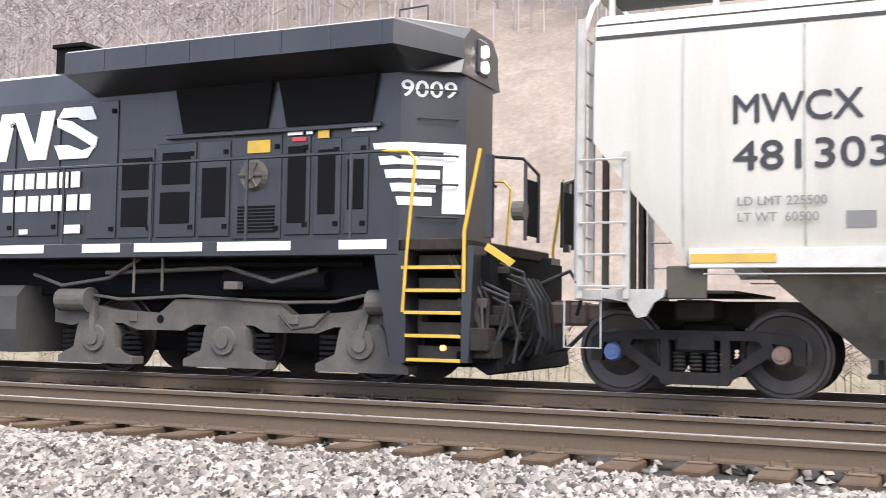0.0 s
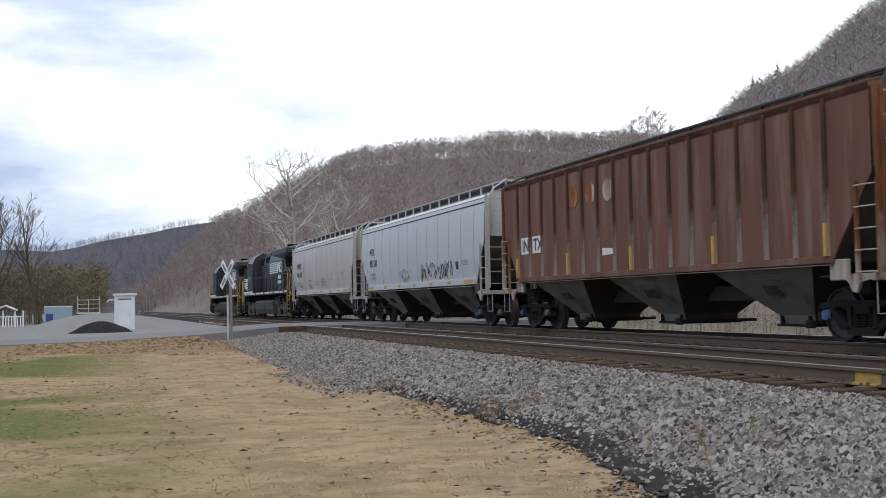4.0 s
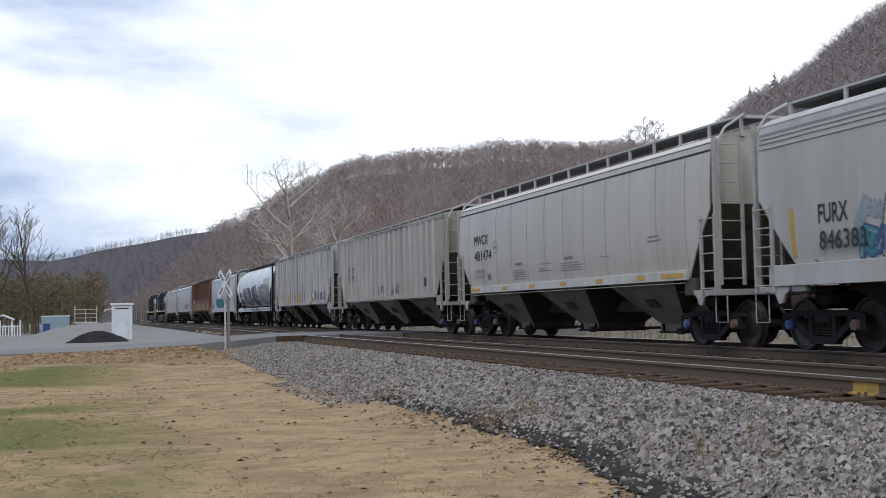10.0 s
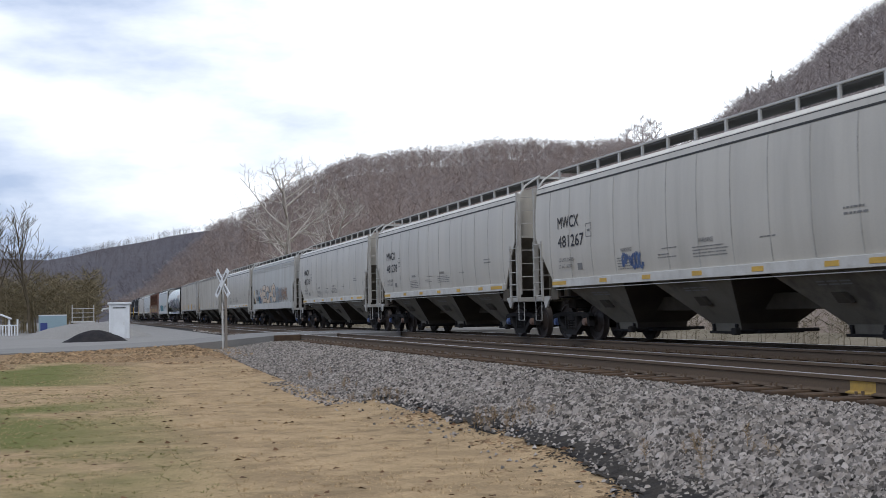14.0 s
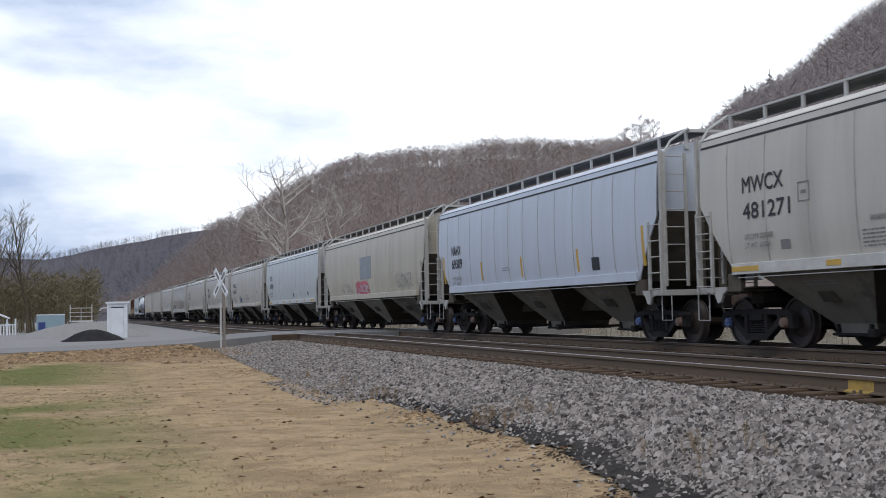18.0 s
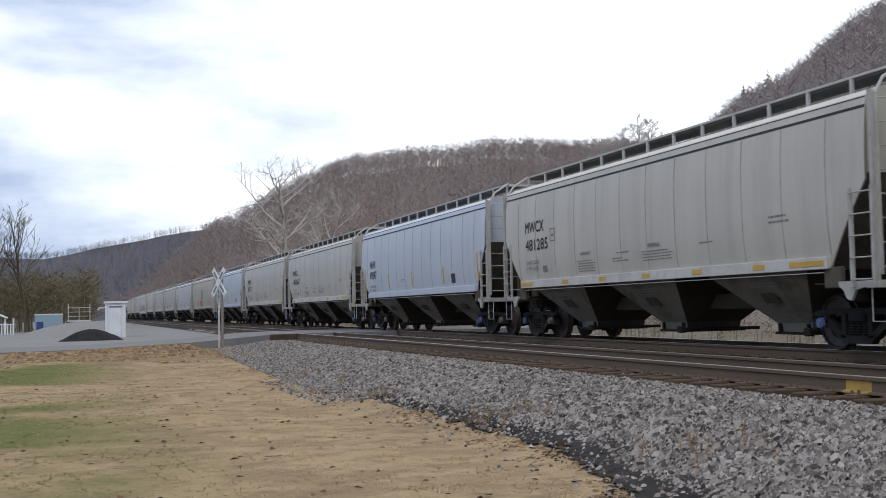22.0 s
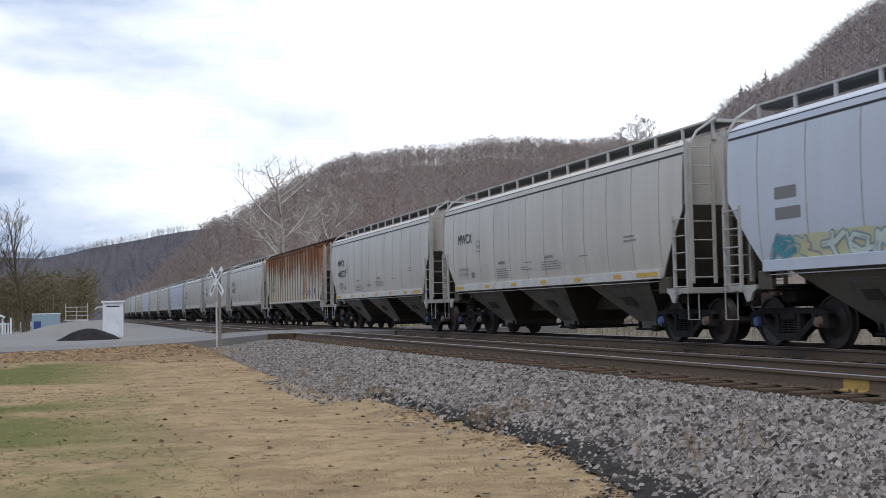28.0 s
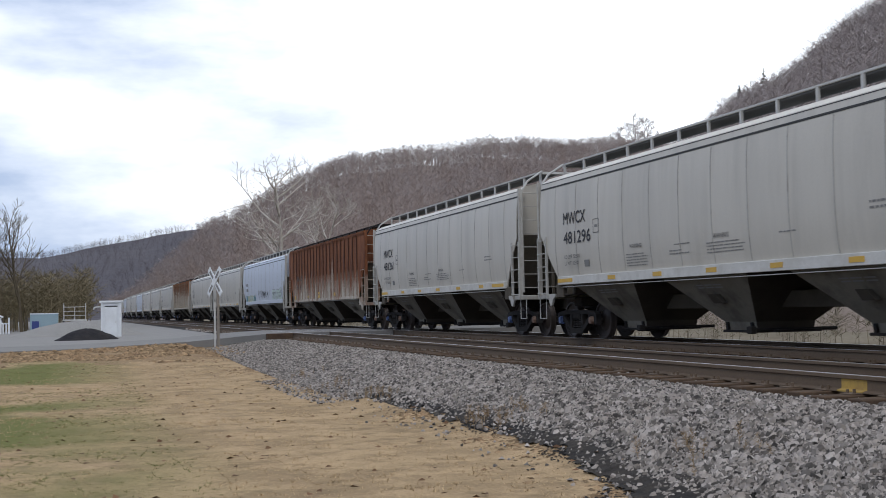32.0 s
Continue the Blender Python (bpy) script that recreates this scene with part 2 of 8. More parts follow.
M = {
    "grey_paint": material("grey_car_paint", (0.505, 0.470, 0.408), 0.38, second=(0.385, 0.36, 0.318), amount=0.5, size=0.9, stretch=STREAK, fine=0.05, third=(0.29, 0.262, 0.22), third_amount=0.3, third_size=1.6, bump=0.04, bump_size=3.0),
    "white_paint": material("white_car_paint", (0.515, 0.53, 0.52), 0.38, second=(0.46, 0.46, 0.44), amount=0.35, size=0.9, stretch=STREAK, fine=0.04, third=(0.33, 0.31, 0.28), third_amount=0.18, third_size=3.0, bump=0.03),
    "round_paint": material("chalky_white_car_paint", (0.70, 0.735, 0.72), 0.55, second=(0.55, 0.57, 0.545), amount=0.5, size=0.8, stretch=STREAK, fine=0.05, third=(0.40, 0.41, 0.37), third_amount=0.35, third_size=2.0, bump=0.03),
    "sill_white": material("dirty_white_sill_paint", (0.56, 0.545, 0.505), 0.6, second=(0.40, 0.375, 0.33), amount=0.55, size=0.5, fine=0.08, third=(0.26, 0.22, 0.18), third_amount=0.3, third_size=3.0),
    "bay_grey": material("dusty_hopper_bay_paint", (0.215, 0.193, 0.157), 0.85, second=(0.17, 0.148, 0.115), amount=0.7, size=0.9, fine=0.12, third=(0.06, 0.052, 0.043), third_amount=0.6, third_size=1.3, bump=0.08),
    "blue_white_paint": material("blue_white_car_paint", (0.50, 0.535, 0.595), 0.38, second=(0.42, 0.44, 0.48), amount=0.35, size=0.9, stretch=STREAK, fine=0.04, third=(0.31, 0.30, 0.29), third_amount=0.15, third_size=2.5, bump=0.03),
    "pale_grey_paint": material("pale_green_grey_car_paint", (0.475, 0.470, 0.435), 0.6, second=(0.36, 0.345, 0.31), amount=0.55, size=0.8, stretch=STREAK, fine=0.08, third=(0.27, 0.20, 0.14), third_amount=0.3, third_size=1.7),
    "cream_paint": material("cream_car_paint", (0.492, 0.443, 0.344), 0.38, second=(0.344, 0.303, 0.238), amount=0.5, size=0.8, stretch=STREAK, fine=0.06, third=(0.246, 0.164, 0.098), third_amount=0.25, third_size=3.5),
    "dirty_paint": material("dirty_white_car_paint", (0.47, 0.455, 0.43), 0.6, second=(0.22, 0.195, 0.17), amount=0.8, size=0.55, stretch=STREAK, fine=0.12, third=(0.12, 0.075, 0.05), third_amount=0.6, third_size=1.9, low=0.48, high=0.62),
    "old_grey_paint": material("weathered_grey_car_paint", (0.42, 0.395, 0.345), 0.6, second=(0.25, 0.215, 0.172), amount=0.6, size=0.7, stretch=STREAK, fine=0.1, third=(0.21, 0.155, 0.11), third_amount=0.45, third_size=1.8),
    "rust_brown": material("rust_brown_car_paint", (0.178, 0.072, 0.038), 0.75, second=(0.102, 0.043, 0.025), amount=0.7, size=0.7, stretch=STREAK, fine=0.12, third=(0.340, 0.255, 0.196), third_amount=0.35, third_size=2.2),
    "seam": material("weld_seam_shade", (0.37, 0.352, 0.32), 0.6, second=(0.235, 0.22, 0.195), amount=0.8, size=0.45, low=0.48, high=0.62, fine=0.06),
    # ribs a step paler than the grey wall panels
    "rib_grey": material("pale_grey_rib", (0.52, 0.505, 0.47), 0.55, second=(0.3, 0.275, 0.24), amount=0.6, size=0.5, stretch=STREAK, fine=0.1),
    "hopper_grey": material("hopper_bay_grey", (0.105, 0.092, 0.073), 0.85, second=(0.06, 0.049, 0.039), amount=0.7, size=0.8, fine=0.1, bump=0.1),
    # shade on the bays' front and rear sheets, put into the colour
    "slope_shade": material("shaded_slope_plates", (0.066, 0.056, 0.045), 0.9, second=(0.045, 0.038, 0.031), amount=0.7, size=0.6, fine=0.12),
    "truck": material("cast_steel", (0.020, 0.019, 0.019), 0.85, second=(0.042, 0.034, 0.029), amount=0.45, size=0.25, fine=0.15),
    "wheel": material("wheel_steel", (0.06, 0.047, 0.04), 0.5, 0.3, second=(0.035, 0.028, 0.025), amount=0.6, size=0.3, fine=0.1),
    "tread": material("polished_rail_head", (0.75, 0.75, 0.78), 0.35, 1.0, fine=0.05, bump=0.02),
    "rail": material("rusty_rail", (0.125, 0.085, 0.053), 0.75, 0.1, second=(0.10, 0.068, 0.044), amount=0.6, size=0.8, fine=0.15),
    "tie": material("weathered_tie", (0.100, 0.066, 0.042), 0.9, second=(0.06, 0.042, 0.032), amount=0.7, size=0.3, fine=0.2, bump=0.3),
    "grating": material("dark_grating", (0.105, 0.108, 0.11), 0.7),
    "galvanised": material("galvanised_steel", (0.50, 0.495, 0.475), 0.6, 0.1, second=(0.34, 0.325, 0.305), amount=0.5, size=0.4, fine=0.08),
    "ladder_white": material("ladder_paint", (0.42, 0.405, 0.37), 0.6, second=(0.26, 0.235, 0.205), amount=0.5, size=0.3, fine=0.08),
    "black_trim": material("black_steel", (0.03, 0.03, 0.03), 0.65, second=(0.07, 0.06, 0.05), amount=0.5, size=0.3),
    "ink": material("black_lettering", (0.025, 0.025, 0.03), 0.6, fine=0.05, bump=0),
    "faded_ink": material("faded_lettering", (0.19, 0.185, 0.178), 0.7, fine=0.05, bump=0),
    "navy_ink": material("dark_blue_lettering", (0.035, 0.04, 0.085), 0.6, fine=0.05, bump=0),
    "worn_ink": material("worn_dark_scrawl", (0.17, 0.175, 0.19), 0.65, second=(0.34, 0.35, 0.37), amount=0.6, size=0.25, fine=0.08, bump=0),
    "white_ink": material("white_lettering", (0.74, 0.74, 0.72), 0.5, second=(0.5, 0.49, 0.46), amount=0.4, size=0.4, fine=0.04, bump=0),
    "yellow": material("yellow_paint", (0.56, 0.34, 0.055), 0.6, second=(0.36, 0.23, 0.07), amount=0.45, size=0.3, fine=0.06),
    "worn_yellow": material("worn_yellow_mark", (0.42, 0.27, 0.06), 0.75, second=(0.25, 0.16, 0.06), amount=0.6, size=0.1, fine=0.15),
    "bright_yellow": material("bright_yellow_paint", (0.58, 0.36, 0.04), 0.6, second=(0.35, 0.22, 0.06), amount=0.4, size=0.2, fine=0.05),
    "loco_black": material("locomotive_black_paint", (0.0165, 0.0172, 0.021), 0.36, second=(0.033, 0.033, 0.037), amount=0.7, size=0.9, stretch=(1, 1, 0.3), fine=0.06, bump=0.04),
    "loco_dust": material("dusty_locomotive_steel", (0.095, 0.085, 0.076), 0.85, second=(0.15, 0.132, 0.112), amount=0.6, size=0.4, fine=0.12),
    # near-black fittings; on screens, louvres and holes it paints the shade inside
    "loco_dark": material("near_black_fittings_and_shade", (0.006, 0.006, 0.007), 0.95, fine=0.05),
    "loco_tank": material("dusty_black_tank_paint", (0.046, 0.043, 0.040), 0.7, second=(0.085, 0.077, 0.068), amount=0.6, size=0.6, fine=0.1),
    "rubber": material("black_rubber", (0.02, 0.02, 0.02), 0.6),
    "blue_cap": material("blue_bearing_cap", (0.07, 0.12, 0.28), 0.5, second=(0.2, 0.2, 0.22), amount=0.4, size=0.1),
    "brown_cap": material("rusty_bearing_cap", (0.20, 0.13, 0.095), 0.7, second=(0.1, 0.06, 0.05), amount=0.5, size=0.1),
    "red": material("red_paint", (0.5, 0.04, 0.04), 0.5, fine=0.05),
    "lawn": material("dormant_lawn", (0.465, 0.33, 0.187), 0.95, second=(0.29, 0.205, 0.115), amount=0.85, size=0.7, fine=0.3, fine_size=30, bump=0.9, bump_size=40, low=0.43, high=0.6, third=(0.165, 0.118, 0.066), third_amount=0.65, third_size=3.2),
    "blade": material("dry_grass_blades", (0.455, 0.33, 0.187), 0.9, fine=0, bump=0, jitter=0.28),
    "blade_green": material("green_grass_blades", (0.145, 0.145, 0.05), 0.9, fine=0, bump=0, jitter=0.35),
    # much darker than the stones: paints the shade in the gaps between them
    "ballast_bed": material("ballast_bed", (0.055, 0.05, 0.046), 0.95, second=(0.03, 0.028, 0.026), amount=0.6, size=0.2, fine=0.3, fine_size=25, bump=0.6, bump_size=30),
    "stone": material("ballast_stone", (0.248, 0.222, 0.200), 0.85, second=(0.13, 0.108, 0.088), amount=0.7, size=0.22, fine=0.12, fine_size=60, bump=0.2, jitter=0.85),
    "coal_dirt": material("black_cinder_dirt", (0.02, 0.019, 0.019), 0.95, second=(0.045, 0.038, 0.032), amount=0.6, size=0.4, fine=0.2, bump=0.5, jitter=0.4),
    "coal_sheet": material("fine_black_dirt", (0.026, 0.024, 0.023), 0.95, second=(0.075, 0.062, 0.05), amount=0.7, size=0.35, fine=0.3, fine_size=40, bump=0.6, bump_size=40),
    "gravel": material("pale_gravel", (0.275, 0.265, 0.25), 0.95, second=(0.24, 0.23, 0.22), amount=0.7, size=2.0, fine=0.25, fine_size=14, bump=0.5, bump_size=18),
    "black_heap": material("black_coal_heap", (0.022, 0.021, 0.024), 0.9, second=(0.05, 0.045, 0.042), amount=0.5, size=0.5, fine=0.2, fine_size=12, bump=0.6, bump_size=14),
    "asphalt": material("worn_crossing_asphalt", (0.225, 0.218, 0.208), 0.9, second=(0.19, 0.18, 0.172), amount=0.6, size=1.5, fine=0.2, bump=0.3),
    "leaf_litter": material("leaf_litter", (0.265, 0.175, 0.098), 0.95, second=(0.33, 0.245, 0.14), amount=0.7, size=1.2, fine=0.3, fine_size=16, bump=0.6, bump_size=20),
    "leaf_clod": material("brown_leaf_clods", (0.24, 0.155, 0.086), 0.95, second=(0.31, 0.225, 0.13), amount=0.7, size=0.8, fine=0.2, fine_size=16, bump=0.3, jitter=0.5),
    "leaf": material("dead_leaf", (0.12, 0.065, 0.035), 0.85, fine=0, bump=0, jitter=0.5),
    "brush": material("dry_brush_bank", (0.215, 0.185, 0.135), 0.95, second=(0.14, 0.115, 0.08), amount=0.8, size=2.5, fine=0.3, fine_size=8, bump=0.7, bump_size=6, jitter=0.3),
    "hill": material("wooded_hill_floor", (0.258, 0.212, 0.190), 0.98, second=(0.19, 0.152, 0.138), amount=0.8, size=14.0, fine=0.25, fine_size=0.9, bump=0.5, bump_size=0.6, third=(0.25, 0.205, 0.175), third_amount=0.5, third_size=0.25),
    # blue haze of distance is mixed into this ridge colour
    "far_hill": material("far_wooded_hill_in_haze", (0.102, 0.094, 0.104), 0.98, second=(0.078, 0.074, 0.088), amount=0.8, size=40.0, fine=0.3, fine_size=0.3, bump=0.6, bump_size=0.25),
    "wood_grey": material("bare_tree_bark", (0.295, 0.256, 0.245), 0.95, fine=0, bump=0, jitter=0.25),
    "wood_brown": material("russet_winter_twigs", (0.262, 0.208, 0.182), 0.95, fine=0, bump=0, jitter=0.25),
    "thicket": material("olive_brown_thicket", (0.165, 0.135, 0.082), 0.95, fine=0, bump=0, jitter=0.4),
    "near_slope": material("leaf_covered_slope", (0.265, 0.212, 0.172), 0.97, second=(0.19, 0.148, 0.122), amount=0.75, size=2.2, fine=0.25, fine_size=5, bump=0.6, bump_size=3.0, third=(0.35, 0.295, 0.245), third_amount=0.5, third_size=0.8),
    "wood_crest": material("dark_crest_twigs", (0.165, 0.140, 0.140), 0.95, fine=0, bump=0, jitter=0.3),
    # bark colour with the same distance haze painted in
    "wood_far": material("far_bare_trees_in_haze", (0.112, 0.100, 0.108), 0.95, fine=0, bump=0, jitter=0.25),
    "sycamore": material("pale_sycamore_bark", (0.52, 0.48, 0.43), 0.85, second=(0.25, 0.21, 0.165), amount=0.7, size=0.9, fine=0.1),
    "dark_bark": material("dark_tree_bark", (0.11, 0.09, 0.062), 0.95, second=(0.07, 0.058, 0.042), amount=0.5, size=0.4),
    "blade_dark": material("dead_thatch", (0.29, 0.205, 0.115), 0.95, fine=0, bump=0, jitter=0.35),
    "pine": material("conifer_needles", (0.02, 0.032, 0.018), 0.9, fine=0, bump=0, jitter=0.3),
    "shed_white": material("white_painted_metal", (0.66, 0.68, 0.70), 0.5, second=(0.5, 0.51, 0.52), amount=0.4, size=0.5, fine=0.04),
    "post_wood": material("weathered_wood_post", (0.30, 0.27, 0.235), 0.9, second=(0.18, 0.15, 0.125), amount=0.6, size=0.3, stretch=STREAK, fine=0.15),
    "container_blue": material("pale_blue_metal", (0.27, 0.37, 0.42), 0.55, second=(0.28, 0.37, 0.41), amount=0.5, size=0.6),
    "deep_blue": material("deep_blue_paint", (0.03, 0.05, 0.2), 0.55),
    "teal": material("teal_spray_paint", (0.07, 0.27, 0.31), 0.6, second=(0.04, 0.13, 0.19), amount=0.6, size=0.25, fine=0.06),
    "spray_blue": material("blue_spray_paint", (0.05, 0.085, 0.20), 0.6, second=(0.10, 0.16, 0.27), amount=0.6, size=0.3, fine=0.06),
    "spray_black": material("black_spray_paint", (0.025, 0.027, 0.035), 0.6, fine=0.05),
    "spray_white": material("white_spray_paint", (0.42, 0.425, 0.44), 0.6, second=(0.24, 0.25, 0.28), amount=0.6, size=0.3, fine=0.06),
    "spray_purple": material("purple_spray_paint", (0.12, 0.085, 0.13), 0.6, second=(0.2, 0.15, 0.17), amount=0.6, size=0.3),
    "spray_olive": material("olive_spray_paint", (0.12, 0.125, 0.085), 0.65, second=(0.2, 0.21, 0.15), amount=0.6, size=0.3),
    "spray_tan": material("tan_spray_paint", (0.40, 0.25, 0.15), 0.6, second=(0.3, 0.14, 0.08), amount=0.5, size=0.25),
    "spray_peach": material("peach_spray_paint", (0.54, 0.41, 0.29), 0.6, second=(0.62, 0.54, 0.45), amount=0.7, size=0.3, fine=0.06, third=(0.40, 0.24, 0.15), third_amount=0.5, third_size=2.0),
    "spray_haze": material("grey_blue_spray_haze", (0.235, 0.285, 0.31), 0.65, second=(0.33, 0.35, 0.35), amount=0.7, size=0.25, fine=0.06),
    "pale_green_spray": material("pale_green_spray_paint", (0.52, 0.60, 0.53), 0.6, second=(0.42, 0.50, 0.45), amount=0.5, size=0.3, fine=0.05),
    "yellow_spray": material("washed_yellow_spray_paint", (0.50, 0.47, 0.24), 0.6, second=(0.42, 0.46, 0.38), amount=0.7, size=0.3, fine=0.05),
    "spray_silver": material("silver_grey_spray_paint", (0.26, 0.275, 0.29), 0.55, second=(0.40, 0.41, 0.43), amount=0.6, size=0.25, fine=0.06),
    "spray_pink_pale": material("pale_pink_spray_paint", (0.42, 0.34, 0.36), 0.6, second=(0.30, 0.17, 0.22), amount=0.5, size=0.3, fine=0.06),
    "spray_teal_pale": material("washed_teal_spray_paint", (0.24, 0.31, 0.31), 0.6, second=(0.30, 0.22, 0.27), amount=0.7, size=0.8, fine=0.06),
    "spray_mauve": material("mauve_spray_paint", (0.25, 0.20, 0.25), 0.6, second=(0.38, 0.37, 0.40), amount=0.6, size=0.4, fine=0.06),
    "spray_cream": material("cream_primer", (0.50, 0.47, 0.41), 0.65, second=(0.42, 0.39, 0.34), amount=0.5, size=0.5, fine=0.06),
    "spray_pink": material("pink_spray_paint", (0.50, 0.10, 0.15), 0.6, second=(0.6, 0.25, 0.27), amount=0.4, size=0.3),
    "grimy_steel": material("grimy_brown_steel", (0.030, 0.026, 0.023), 0.9, second=(0.065, 0.05, 0.04), amount=0.5, size=0.2, fine=0.2),
    "grime_panel": material("grimy_stained_panel", (0.27, 0.245, 0.215), 0.7, second=(0.14, 0.11, 0.085), amount=0.7, size=0.5, stretch=STREAK, fine=0.12),
    "patch_grey": material("overpainted_patch", (0.25, 0.27, 0.28), 0.6, second=(0.33, 0.34, 0.34), amount=0.5, size=0.4),
}


def rusted(name, pale, rust, dark, rise, streak, patch_amount, level, width, grime=0.35):
    """Painted steel eaten by rust from the roof down: a ragged front of streaks, each panel its own."""
    m = bpy.data.materials.new(name)
    m.use_nodes = True
    n, l = m.node_tree.nodes, m.node_tree.links
    b = n["Principled BSDF"]
    b.inputs["Roughness"].default_value, b.inputs["Specular IOR Level"].default_value = 0.8, 0.2
    tc = n.new("ShaderNodeTexCoord")

    def cloud(scale, sx, sy, sz, detail=5.0, off=0.0):
        mp, t = n.new("ShaderNodeMapping"), n.new("ShaderNodeTexNoise")
        mp.inputs["Scale"].default_value, mp.inputs["Location"].default_value = (sx, sy, sz), (off, off, off)
        t.inputs["Scale"].default_value, t.inputs["Detail"].default_value, t.inputs["Roughness"].default_value = scale, detail, 0.65
        l.new(tc.outputs["Object"], mp.inputs["Vector"])
        l.new(mp.outputs[0], t.inputs["Vector"])
        return t.outputs["Fac"]

    def fma(a, k, c):
        x = n.new("ShaderNodeMath")
        x.operation, x.inputs[1].default_value = "MULTIPLY_ADD", k
        l.new(a, x.inputs[0])
        if isinstance(c, float):
            x.inputs[2].default_value = c
        else:
            l.new(c, x.inputs[2])
        return x.outputs[0]

    def ramp(f, lo, hi, top=1.0):
        r = n.new("ShaderNodeMapRange")
        r.inputs[1].default_value, r.inputs[2].default_value, r.inputs[4].default_value = lo, hi, top
        l.new(f, r.inputs[0])
        return r.outputs[0]

    def mix(f, a, c):
        x = n.new("ShaderNodeMix")
        x.data_type = "RGBA"
        l.new(f, x.inputs[0])
        for k, v in ((6, a), (7, c)):
            if isinstance(v, tuple):
                x.inputs[k].default_value = (*v, 1)
            else:
                l.new(v, x.inputs[k])
        return x.outputs[2]
    sep = n.new("ShaderNodeSeparateXYZ")
    l.new(tc.outputs["Object"], sep.inputs[0])
    f = fma(sep.outputs["Z"], rise, -2.6 * rise)
    f = fma(cloud(1.0, 0.2, 5.5, 0.30), streak, f)
    f = fma(cloud(1.0, 0.3, 0.95, 0.45, 3.0, 4.0), patch_amount, f)
    f = fma(cloud(9.0, 1, 1, 0.6, 4.0, 9.0), 0.25, f)
    mask = ramp(f, level, level + width)
    tone = ramp(cloud(2.2, 1, 1.6, 0.35, 6.0, 2.0), 0.40, 0.66)
    col = mix(mask, mix(ramp(cloud(1.6, 1, 2.5, 0.25, 6.0, 6.0), 0.45, 0.7, grime), pale, tuple(c * 0.5 for c in pale)), mix(tone, rust, dark))
    col = mix(ramp(cloud(30.0, 1, 1, 1, 3.0), 0.42, 0.72, 0.2), col, tuple(c * 0.45 for c in rust))
    l.new(col, b.inputs["Base Color"])
    bp = n.new("ShaderNodeBump")
    bp.inputs["Strength"].default_value, bp.inputs["Distance"].default_value = 0.12, 0.02
    l.new(cloud(22.0, 1, 1, 1), bp.inputs["Height"])
    l.new(bp.outputs[0], b.inputs["Normal"])
    return m


M["rust_streaked"] = rusted("rust_streaked_white_car_paint", (0.50, 0.455, 0.38), (0.30, 0.118, 0.036), (0.15, 0.056, 0.026), 0.21, 1.1, 1.0, 1.13, 0.24, 0.2)
# rusty rib, darkened so that the shade line beside it is painted in
M["rib_streaked"] = rusted("rust_streaked_rib_with_shade", (0.25, 0.21, 0.165), (0.15, 0.065, 0.03), (0.08, 0.04, 0.025), 0.19, 1.1, 0.8, 1.0, 0.34)
M["dark_rust"] = rusted("dark_rust_car_paint", (0.43, 0.385, 0.32), (0.225, 0.085, 0.037), (0.092, 0.036, 0.022), 0.24, 1.15, 0.7, 0.72, 0.26)
# same for the rust-brown cars: rust plus painted rib shade
M["rib_rust"] = rusted("worn_rust_rib_with_shade", (0.30, 0.25, 0.20), (0.13, 0.055, 0.03), (0.06, 0.03, 0.02), 0.24, 1.1, 0.6, 0.68, 0.24)


def lawn_material():
    """Dormant tan turf, greener in drifts away from the railway, with worn and thatchy mottling."""
    m = M["lawn"]
    n, l = m.node_tree.nodes, m.node_tree.links
    b = n["Principled BSDF"]
    was = b.inputs["Base Color"].links[0].from_socket
    tc, sep = n.new("ShaderNodeTexCoord"), n.new("ShaderNodeSeparateXYZ")
    l.new(tc.outputs["Object"], sep.inputs[0])
    drift = n.new("ShaderNodeTexNoise")
    drift.inputs["Scale"].default_value, drift.inputs["Detail"].default_value = 0.22, 5.0
    l.new(tc.outputs["Object"], drift.inputs["Vector"])
    west = n.new("ShaderNodeMapRange")
    west.inputs[1].default_value, west.inputs[2].default_value = 1.8, -0.8
    l.new(sep.outputs["X"], west.inputs[0])
    drifts = n.new("ShaderNodeMapRange")
    drifts.inputs[1].default_value, drifts.inputs[2].default_value = 0.40, 0.52
    l.new(drift.outputs["Fac"], drifts.inputs[0])
    both = n.new("ShaderNodeMath")
    both.operation = "MULTIPLY"
    l.new(west.outputs[0], both.inputs[0])
    l.new(drifts.outputs[0], both.inputs[1])
    mix = n.new("ShaderNodeMix")
    mix.data_type = "RGBA"
    l.new(both.outputs[0], mix.inputs[0])
    l.new(was, mix.inputs[6])
    mix.inputs[7].default_value = (0.132, 0.135, 0.042, 1)
    l.new(mix.outputs[2], b.inputs["Base Color"])


lawn_material()
_glow = bpy.data.materials.new("lit_marker_lamp")
_glow.use_nodes = True
_glow.node_tree.nodes["Principled BSDF"].inputs["Emission Color"].default_value = (1.0, 0.86, 0.82, 1)
_glow.node_tree.nodes["Principled BSDF"].inputs["Emission Strength"].default_value = 6.0
M["lamp"] = _glow
_glow2 = bpy.data.materials.new("lit_step_lamp")
_glow2.use_nodes = True
_glow2.node_tree.nodes["Principled BSDF"].inputs["Emission Color"].default_value = (1.0, 0.45, 0.1, 1)
_glow2.node_tree.nodes["Principled BSDF"].inputs["Emission Strength"].default_value = 0.45
M["step_lamp"] = _glow2
_glass = bpy.data.materials.new("dark_window_glass")
_glass.use_nodes = True
_g = _glass.node_tree.nodes["Principled BSDF"]
_g.inputs["Base Color"].default_value, _g.inputs["Roughness"].default_value = (0.015, 0.018, 0.02, 1), 0.08
M["glass"] = _glass


